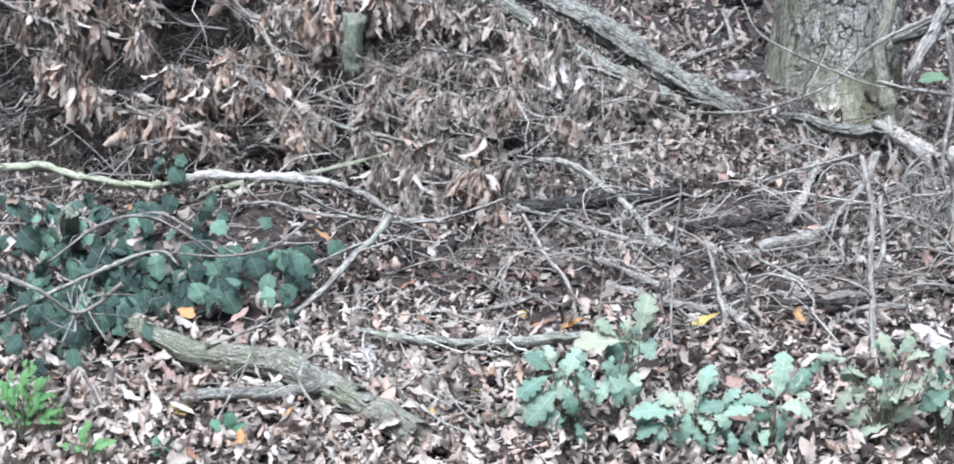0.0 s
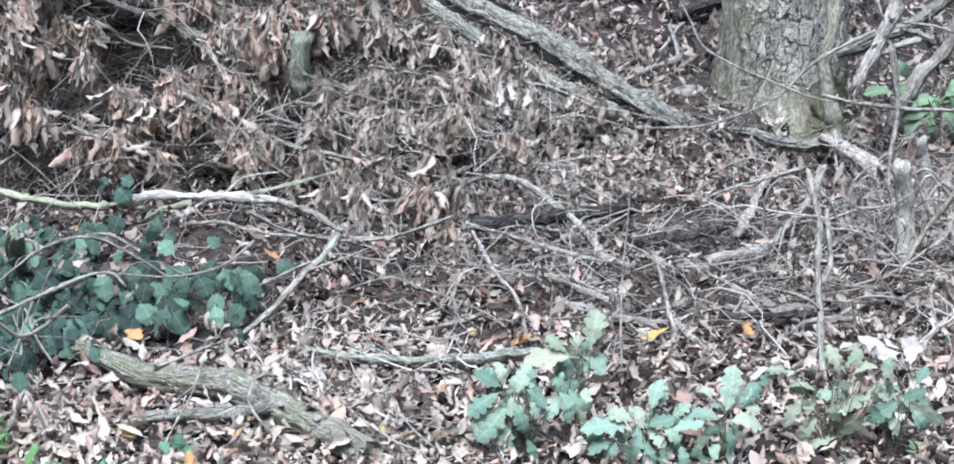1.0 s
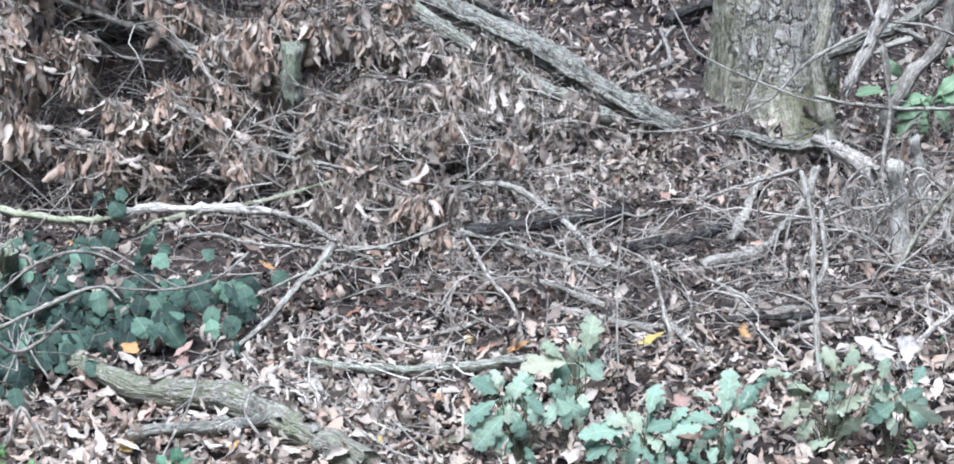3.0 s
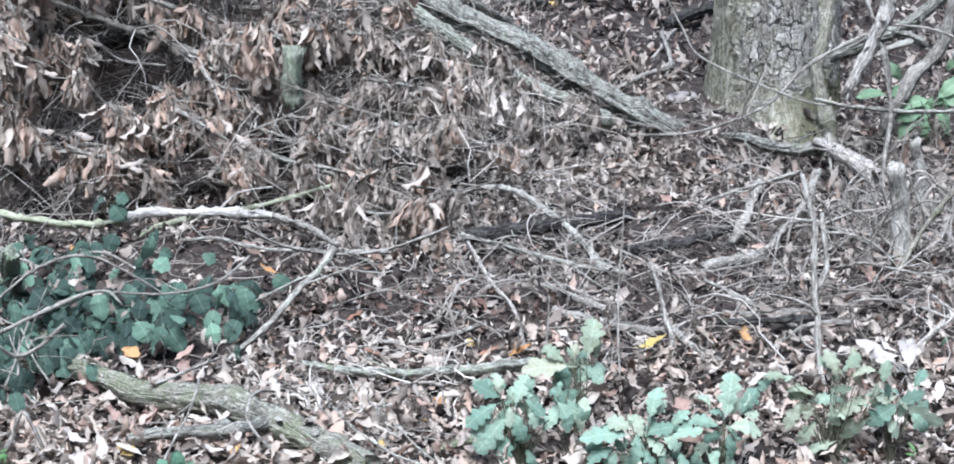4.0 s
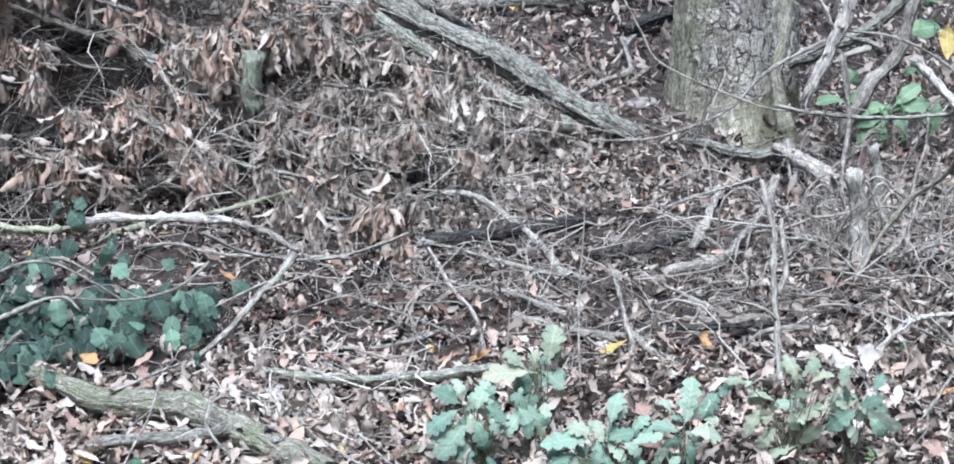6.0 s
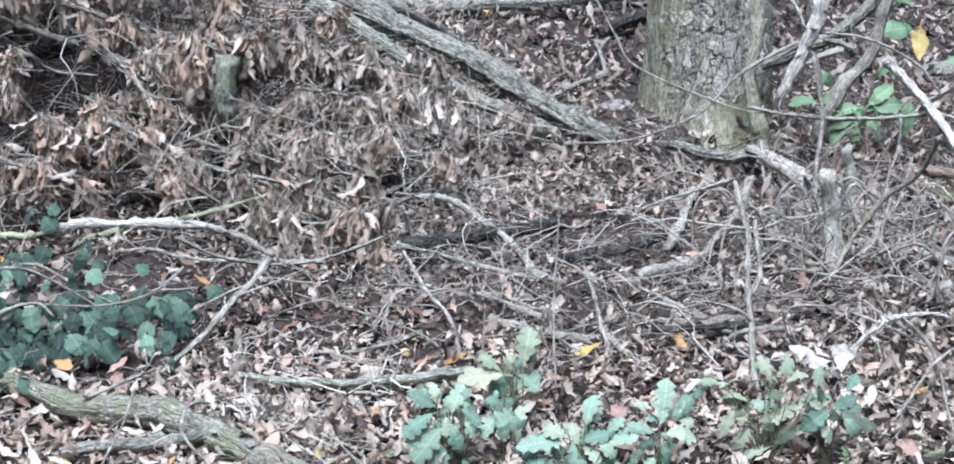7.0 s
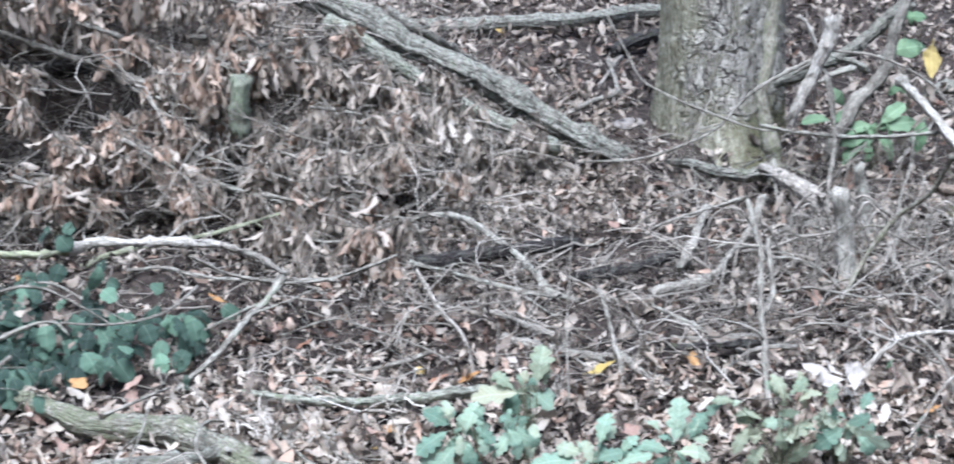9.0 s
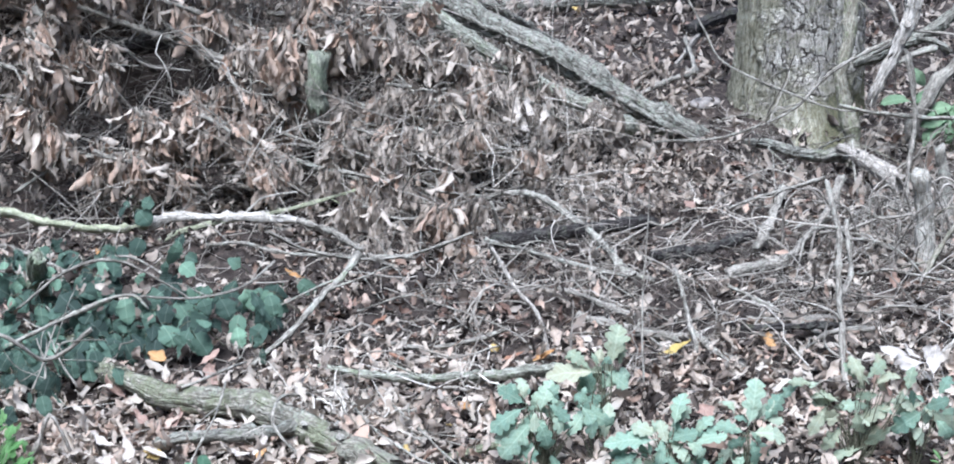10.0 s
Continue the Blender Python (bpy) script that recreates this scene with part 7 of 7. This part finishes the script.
plant("ivy_plant", "dense dull green ivy overhanging a mossy log", (-0.959, 3.333, 0.000), [
    ((-0.948, 3.216, 0.097), (-0.945, 3.196, 0.066)),
    ((-0.881, 3.274, 0.062), (-0.910, 3.252, 0.029)),
    ((-0.939, 3.216, 0.095), (-0.949, 3.195, 0.062)),
    ((-0.922, 3.216, 0.061), (-0.944, 3.199, 0.034)),
    ((-0.911, 3.207, 0.086), (-0.907, 3.181, 0.046)),
    ((-0.874, 3.274, 0.074), (-0.909, 3.250, 0.035)),
    ((-1.046, 3.449, 0.083), (-1.019, 3.427, 0.046)),
    ((-0.973, 3.528, 0.070), (-0.948, 3.511, 0.039)),
    ((-1.005, 3.343, 0.096), (-1.016, 3.317, 0.055)),
    ((-0.867, 3.264, 0.082), (-0.897, 3.248, 0.055)),
    ((-0.991, 3.444, 0.054), (-0.971, 3.420, 0.013)),
    ((-1.064, 3.450, 0.092), (-1.037, 3.429, 0.056)),
    ((-0.894, 3.205, 0.073), (-0.881, 3.177, 0.030)),
    ((-0.983, 3.435, 0.084), (-0.949, 3.416, 0.050)),
    ((-0.940, 3.447, 0.085), (-0.906, 3.422, 0.043)),
    ((-0.931, 3.356, 0.099), (-0.958, 3.331, 0.058)),
    ((-0.942, 3.240, 0.102), (-0.963, 3.223, 0.075)),
], IVY_LEAVES, 60, runner=0.05, extra=0.9)
plant("ivy_plant", "dense dark ivy in front of the brush", (-0.854, 3.396, 0.000), [
    ((-0.796, 3.354, 0.065), (-0.767, 3.328, 0.021)),
    ((-0.836, 3.610, 0.066), (-0.828, 3.584, 0.020)),
    ((-0.839, 3.316, 0.068), (-0.813, 3.287, 0.020)),
    ((-0.934, 3.456, 0.052), (-0.915, 3.428, 0.012)),
    ((-0.827, 3.383, 0.056), (-0.844, 3.353, 0.012)),
    ((-0.895, 3.436, 0.064), (-0.860, 3.412, 0.024)),
    ((-0.913, 3.564, 0.074), (-0.925, 3.537, 0.026)),
    ((-0.765, 3.321, 0.066), (-0.771, 3.297, 0.027)),
    ((-0.838, 3.548, 0.065), (-0.843, 3.528, 0.030)),
    ((-0.920, 3.444, 0.072), (-0.901, 3.418, 0.028)),
    ((-0.850, 3.273, 0.077), (-0.841, 3.252, 0.043)),
    ((-0.896, 3.224, 0.096), (-0.853, 3.201, 0.060)),
    ((-0.859, 3.548, 0.058), (-0.886, 3.530, 0.026)),
    ((-0.886, 3.285, 0.078), (-0.851, 3.261, 0.039)),
    ((-0.920, 3.512, 0.098), (-0.938, 3.482, 0.045)),
    ((-0.888, 3.305, 0.093), (-0.871, 3.279, 0.050)),
    ((-0.826, 3.577, 0.057), (-0.823, 3.556, 0.020)),
    ((-0.950, 3.589, 0.090), (-0.961, 3.568, 0.054)),
    ((-0.877, 3.263, 0.083), (-0.893, 3.234, 0.037)),
], IVY_LEAVES, 61, runner=0.05, extra=0.9)
plant("ivy_plant", "dark ivy clump among grey stems", (-0.741, 3.414, 0.000), [
    ((-0.686, 3.295, 0.094), (-0.698, 3.272, 0.056)),
    ((-0.814, 3.668, 0.055), (-0.789, 3.651, 0.024)),
    ((-0.695, 3.629, 0.061), (-0.727, 3.603, 0.015)),
    ((-0.724, 3.565, 0.075), (-0.717, 3.539, 0.029)),
    ((-0.743, 3.526, 0.100), (-0.711, 3.498, 0.051)),
    ((-0.717, 3.350, 0.057), (-0.685, 3.332, 0.027)),
    ((-0.685, 3.359, 0.068), (-0.677, 3.338, 0.033)),
    ((-0.704, 3.348, 0.068), (-0.720, 3.322, 0.024)),
    ((-0.656, 3.366, 0.097), (-0.691, 3.346, 0.064)),
    ((-0.775, 3.369, 0.063), (-0.761, 3.346, 0.025)),
    ((-0.670, 3.382, 0.097), (-0.683, 3.353, 0.047)),
    ((-0.685, 3.328, 0.076), (-0.652, 3.304, 0.037)),
    ((-0.712, 3.410, 0.091), (-0.707, 3.377, 0.037)),
    ((-0.806, 3.594, 0.084), (-0.786, 3.569, 0.040)),
    ((-0.738, 3.471, 0.054), (-0.754, 3.450, 0.019)),
    ((-0.817, 3.396, 0.062), (-0.783, 3.373, 0.024)),
], IVY_LEAVES, 62, runner=0.05, extra=0.9)
plant("ivy_plant", "paler ivy shoots below a green branch", (-0.997, 3.702, 0.000), [
    ((-0.970, 3.817, 0.087), (-0.979, 3.790, 0.036)),
    ((-1.109, 3.789, 0.081), (-1.066, 3.767, 0.040)),
    ((-0.991, 3.861, 0.073), (-0.969, 3.833, 0.018)),
    ((-0.955, 3.700, 0.105), (-0.974, 3.684, 0.074)),
    ((-0.932, 3.703, 0.065), (-0.951, 3.675, 0.014)),
    ((-1.018, 3.677, 0.099), (-0.990, 3.656, 0.061)),
    ((-1.010, 3.828, 0.080), (-1.007, 3.808, 0.042)),
    ((-1.050, 3.731, 0.110), (-1.022, 3.714, 0.078)),
    ((-1.013, 3.863, 0.080), (-0.979, 3.847, 0.050)),
    ((-1.094, 3.778, 0.106), (-1.053, 3.756, 0.064)),
    ((-0.926, 3.709, 0.099), (-0.953, 3.689, 0.062)),
    ((-0.961, 3.573, 0.101), (-0.982, 3.553, 0.066)),
    ((-0.986, 3.806, 0.100), (-0.951, 3.789, 0.067)),
], IVY_LEAVES, 63, runner=0.05, extra=0.9)
plant("ivy_plant", "low dark ivy beside a lichened stick", (-0.579, 3.459, 0.000), [
    ((-0.591, 3.350, 0.083), (-0.581, 3.326, 0.043)),
    ((-0.521, 3.644, 0.066), (-0.547, 3.616, 0.013)),
    ((-0.524, 3.422, 0.078), (-0.496, 3.407, 0.052)),
    ((-0.525, 3.424, 0.090), (-0.508, 3.394, 0.040)),
    ((-0.638, 3.578, 0.082), (-0.666, 3.556, 0.043)),
    ((-0.572, 3.506, 0.075), (-0.584, 3.478, 0.026)),
    ((-0.509, 3.399, 0.080), (-0.537, 3.383, 0.052)),
    ((-0.638, 3.576, 0.078), (-0.633, 3.554, 0.039)),
    ((-0.564, 3.524, 0.092), (-0.574, 3.496, 0.043)),
    ((-0.522, 3.562, 0.098), (-0.536, 3.531, 0.043)),
    ((-0.640, 3.688, 0.065), (-0.668, 3.661, 0.016)),
    ((-0.540, 3.405, 0.061), (-0.539, 3.384, 0.027)),
], IVY_LEAVES, 64, runner=0.05, extra=0.9)
plant("ivy_plant", "dull ivy spreading past the mossy log", (-1.105, 3.423, 0.000), [
    ((-1.176, 3.681, 0.099), (-1.191, 3.655, 0.052)),
    ((-1.087, 3.471, 0.078), (-1.049, 3.452, 0.045)),
    ((-1.136, 3.387, 0.087), (-1.125, 3.360, 0.043)),
    ((-1.178, 3.807, 0.081), (-1.182, 3.777, 0.025)),
    ((-1.248, 3.803, 0.067), (-1.271, 3.782, 0.028)),
    ((-1.177, 3.629, 0.061), (-1.165, 3.608, 0.022)),
    ((-1.107, 3.362, 0.087), (-1.100, 3.330, 0.035)),
    ((-1.095, 3.619, 0.084), (-1.107, 3.593, 0.037)),
    ((-1.125, 3.486, 0.102), (-1.100, 3.467, 0.069)),
    ((-1.203, 3.708, 0.083), (-1.168, 3.686, 0.041)),
    ((-1.139, 3.740, 0.068), (-1.117, 3.714, 0.020)),
    ((-1.138, 3.303, 0.061), (-1.114, 3.286, 0.034)),
    ((-1.009, 3.257, 0.099), (-0.998, 3.230, 0.056)),
    ((-1.226, 3.758, 0.092), (-1.227, 3.727, 0.033)),
], IVY_LEAVES, 65, runner=0.05, extra=0.9)
plant("ivy_plant", "low ivy leaves lying over a log end", (-0.872, 3.194, 0.000), [
    ((-0.953, 3.228, 0.089), (-0.926, 3.209, 0.060)),
    ((-0.813, 3.108, 0.092), (-0.792, 3.089, 0.063)),
    ((-0.818, 3.152, 0.070), (-0.790, 3.138, 0.048)),
    ((-0.973, 3.304, 0.076), (-0.969, 3.279, 0.035)),
    ((-0.946, 3.227, 0.078), (-0.929, 3.200, 0.035)),
    ((-0.876, 3.196, 0.093), (-0.863, 3.176, 0.062)),
    ((-0.902, 3.349, 0.070), (-0.934, 3.325, 0.031)),
    ((-0.901, 3.251, 0.094), (-0.917, 3.226, 0.054)),
    ((-0.913, 3.213, 0.081), (-0.948, 3.188, 0.042)),
    ((-0.927, 3.204, 0.073), (-0.921, 3.179, 0.033)),
], IVY_LEAVES, 66, runner=0.05, extra=0.9)
plant("ivy_plant", "dull blue-green ivy at the litter edge", (-1.010, 3.108, 0.000), [
    ((-1.008, 3.120, 0.089), (-1.000, 3.099, 0.056)),
    ((-0.962, 3.142, 0.073), (-0.938, 3.112, 0.027)),
    ((-1.036, 3.202, 0.086), (-1.046, 3.179, 0.051)),
    ((-1.045, 3.173, 0.102), (-1.065, 3.149, 0.067)),
    ((-1.070, 3.191, 0.087), (-1.056, 3.167, 0.051)),
    ((-0.927, 3.036, 0.105), (-0.939, 3.007, 0.063)),
    ((-1.101, 3.216, 0.104), (-1.073, 3.202, 0.081)),
    ((-1.033, 2.998, 0.105), (-1.065, 2.979, 0.077)),
    ((-1.021, 3.224, 0.098), (-1.040, 3.194, 0.051)),
    ((-1.065, 3.257, 0.081), (-1.067, 3.228, 0.035)),
    ((-1.111, 3.316, 0.066), (-1.092, 3.297, 0.036)),
    ((-1.168, 3.347, 0.065), (-1.131, 3.328, 0.034)),
    ((-1.009, 3.171, 0.065), (-0.976, 3.153, 0.037)),
    ((-1.002, 3.060, 0.099), (-1.031, 3.043, 0.074)),
    ((-0.990, 3.178, 0.074), (-0.988, 3.146, 0.025)),
], IVY_LEAVES, 67, runner=0.05, extra=0.9)
plant("ivy_plant", "dull ivy leaves in the hollow of the brush", (-0.961, 4.050, 0.000), [
    ((-0.979, 4.050, 0.132), (-1.003, 4.042, 0.105)),
    ((-0.956, 4.050, 0.120), (-0.923, 4.038, 0.083)),
    ((-0.946, 4.050, 0.143), (-0.914, 4.046, 0.131)),
], IVY_LEAVES, 29, runner=0.05, extra=0.9)
plant("laurel_shoot", "glossy green laurel shoot behind a pale branch", (1.402, 4.850, 0.000), [
    ((1.408, 4.850, 0.166), (1.505, 4.874, 0.238)),
    ((1.416, 4.850, 0.162), (1.533, 4.857, 0.183)),
    ((1.408, 4.850, 0.170), (1.300, 4.843, 0.149)),
    ((1.410, 4.850, 0.150), (1.467, 4.823, 0.067)),
    ((1.399, 4.850, 0.134), (1.295, 4.845, 0.121)),
    ((1.389, 4.850, 0.121), (1.303, 4.829, 0.058)),
    ((1.393, 4.850, 0.121), (1.381, 4.829, 0.057)),
    ((1.560, 4.850, 0.198), (1.533, 4.818, 0.099)),
    ((1.279, 4.850, 0.186), (1.183, 4.851, 0.190)),
    ((1.267, 4.850, 0.175), (1.311, 4.864, 0.216)),
    ((1.430, 4.850, 0.189), (1.458, 4.832, 0.135)),
], LAUREL_LEAVES, 41)
plant("laurel_shoot", "laurel shoot with long dark leaves", (1.561, 5.050, 0.000), [
    ((1.474, 5.050, 0.349), (1.613, 5.061, 0.382)),
    ((1.531, 5.050, 0.467), (1.606, 5.052, 0.474)),
    ((1.309, 5.050, 0.254), (1.350, 5.030, 0.190)),
    ((1.553, 5.050, 0.261), (1.497, 5.039, 0.227)),
    ((1.585, 5.050, 0.435), (1.522, 5.068, 0.491)),
], LAUREL_LEAVES, 42)
plant("laurel_shoot", "laurel shoot with broad drooping leaves", (1.858, 4.950, 0.000), [
    ((1.793, 4.950, 0.374), (1.715, 4.974, 0.447)),
    ((1.749, 4.950, 0.386), (1.839, 4.951, 0.390)),
    ((1.777, 4.950, 0.335), (1.730, 4.963, 0.376)),
    ((1.787, 4.950, 0.284), (1.728, 4.969, 0.343)),
    ((1.788, 4.950, 0.276), (1.756, 4.966, 0.327)),
    ((1.828, 4.950, 0.343), (1.804, 4.910, 0.219)),
    ((1.837, 4.950, 0.335), (1.872, 4.923, 0.251)),
    ((1.831, 4.950, 0.276), (1.847, 4.926, 0.202)),
    ((1.909, 4.950, 0.216), (1.949, 4.971, 0.282)),
    ((1.914, 4.950, 0.204), (1.942, 4.934, 0.152)),
    ((1.867, 4.950, 0.378), (1.930, 4.962, 0.414)),
], LAUREL_LEAVES, 43)
plant("green_weed", "bright green weed with pointed leaves", (-0.965, 2.740, 0.000), [
    ((-0.975, 2.740, 0.076), (-0.980, 2.750, 0.101)),
    ((-0.956, 2.740, 0.109), (-0.954, 2.753, 0.143)),
    ((-0.948, 2.740, 0.061), (-0.946, 2.749, 0.085)),
    ((-0.925, 2.740, 0.058), (-0.924, 2.753, 0.092)),
    ((-0.935, 2.740, 0.077), (-0.908, 2.748, 0.098)),
    ((-0.916, 2.740, 0.049), (-0.893, 2.746, 0.065)),
    ((-0.926, 2.740, 0.040), (-0.938, 2.734, 0.040)),
    ((-0.970, 2.740, 0.076), (-0.995, 2.748, 0.095)),
    ((-0.984, 2.740, 0.040), (-1.009, 2.748, 0.047)),
    ((-0.977, 2.740, 0.040), (-0.997, 2.735, 0.040)),
    ((-0.949, 2.740, 0.077), (-0.962, 2.754, 0.111)),
    ((-0.936, 2.740, 0.040), (-0.918, 2.734, 0.040)),
    ((-0.970, 2.740, 0.040), (-0.946, 2.734, 0.040)),
    ((-0.992, 2.740, 0.075), (-0.997, 2.754, 0.112)),
    ((-0.983, 2.740, 0.063), (-0.975, 2.758, 0.109)),
    ((-0.956, 2.740, 0.040), (-0.932, 2.761, 0.094)),
    ((-0.940, 2.740, 0.040), (-0.906, 2.752, 0.052)),
    ((-0.964, 2.740, 0.040), (-0.985, 2.756, 0.058)),
    ((-0.929, 2.740, 0.040), (-0.899, 2.747, 0.040)),
    ((-0.994, 2.740, 0.040), (-1.020, 2.749, 0.040)),
    ((-0.916, 2.740, 0.040), (-0.913, 2.754, 0.063)),
    ((-0.997, 2.740, 0.042), (-1.016, 2.749, 0.065)),
    ((-0.947, 2.740, 0.040), (-0.927, 2.736, 0.040)),
    ((-0.905, 2.740, 0.040), (-0.891, 2.738, 0.040)),
    ((-0.973, 2.740, 0.115), (-0.985, 2.750, 0.140)),
    ((-0.935, 2.740, 0.100), (-0.924, 2.751, 0.128)),
], FRESH_LEAVES, 44, extra=1.9)
plant("green_weed", "small bright green seedling in pale litter", (-0.809, 2.620, 0.000), [
    ((-0.808, 2.620, 0.050), (-0.816, 2.633, 0.088)),
    ((-0.811, 2.620, 0.047), (-0.852, 2.623, 0.054)),
    ((-0.804, 2.620, 0.049), (-0.759, 2.625, 0.066)),
    ((-0.806, 2.620, 0.045), (-0.781, 2.621, 0.048)),
], FRESH_LEAVES, 45, extra=1.6)
plant("ivy_plant", "small blue-green sprig in pale litter", (-0.568, 2.740, 0.000), [
    ((-0.574, 2.740, 0.020), (-0.598, 2.749, 0.048)),
    ((-0.562, 2.740, 0.020), (-0.539, 2.748, 0.045)),
    ((-0.568, 2.740, 0.028), (-0.565, 2.751, 0.063)),
    ((-0.572, 2.740, 0.012), (-0.595, 2.741, 0.013)),
    ((-0.562, 2.740, 0.012), (-0.541, 2.740, 0.013)),
], FRESH_BLUE, 46, runner=0.05, extra=0.9)
plant("ivy_plant", "tiny green sprig in pale litter", (-0.676, 2.660, 0.000), [
    ((-0.677, 2.660, 0.033), (-0.691, 2.667, 0.054)),
    ((-0.673, 2.660, 0.033), (-0.657, 2.667, 0.055)),
    ((-0.676, 2.660, 0.020), (-0.667, 2.665, 0.036)),
    ((-0.678, 2.660, 0.020), (-0.694, 2.663, 0.028)),
], FRESH_BLUE, 47, runner=0.05, extra=0.9)
plant("green_weed", "small fresh green sprout in litter", (0.850, 2.800, 0.000), [
    ((0.849, 2.800, 0.028), (0.835, 2.806, 0.047)),
    ((0.852, 2.800, 0.028), (0.866, 2.805, 0.045)),
    ((0.847, 2.800, 0.024), (0.830, 2.801, 0.028)),
], FRESH_LEAVES, 48)
plant("ivy_plant", "dark ivy sprig in litter", (1.027, 2.980, 0.000), [
    ((1.022, 2.980, 0.012), (1.001, 2.985, 0.020)),
    ((1.030, 2.980, 0.012), (1.048, 2.986, 0.022)),
    ((1.025, 2.980, 0.012), (1.020, 2.987, 0.024)),
], IVY_LEAVES, 49, runner=0.05, extra=0.9)
plant("green_weed", "single dark green leaf in litter", (1.034, 3.300, 0.000), [
    ((1.026, 3.300, 0.032), (1.047, 3.306, 0.053)),
], LAUREL_LEAVES, 50)
plant("green_weed", "green leaf at the edge of the litter", (1.402, 3.450, 0.000), [
    ((1.377, 3.450, 0.047), (1.421, 3.455, 0.066)),
], LAUREL_LEAVES, 51)


# ---- stones ----
def stone(px, py, sx, sy, sz, seed, label):
    g = np.random.default_rng(seed)
    bm = bmesh.new()
    bmesh.ops.create_icosphere(bm, subdivisions=3, radius=1)
    off = Vector(g.uniform(0, 20, 3))
    for v in bm.verts:
        k = 1 + 0.35 * noise.noise(v.co * 1.3 + off) + 0.12 * noise.noise(v.co * 3.5 + off)
        v.co = Vector((v.co.x * sx * k, v.co.y * sy * k, v.co.z * sz * k))
    me = bpy.data.meshes.new("stone")
    bm.to_mesh(me)
    bm.free()
    me.polygons.foreach_set("use_smooth", np.ones(len(me.polygons), bool))
    me.materials.append(STONE)
    ob = tagged(new("stone", me), label, "stone", "stones by the trunk")
    ob.location, ob.rotation_euler = (px, py, float(gz(px, py)) + sz * 0.5), (0, 0, g.uniform(0, 6))


stone(0.857, 5.43, 0.022, 0.02, 0.032, 1, "small upright grey stone by the trunk")
stone(0.70, 5.33, 0.055, 0.035, 0.022, 2, "flat grey stone half sunk in soil")
stone(0.635, 5.50, 0.028, 0.02, 0.016, 3, "small pale stone on bare soil")
stone(0.92, 5.02, 0.02, 0.018, 0.013, 4, "small grey pebble on bare soil")
stone(0.60, 5.18, 0.02, 0.015, 0.012, 5, "small grey pebble among leaves")
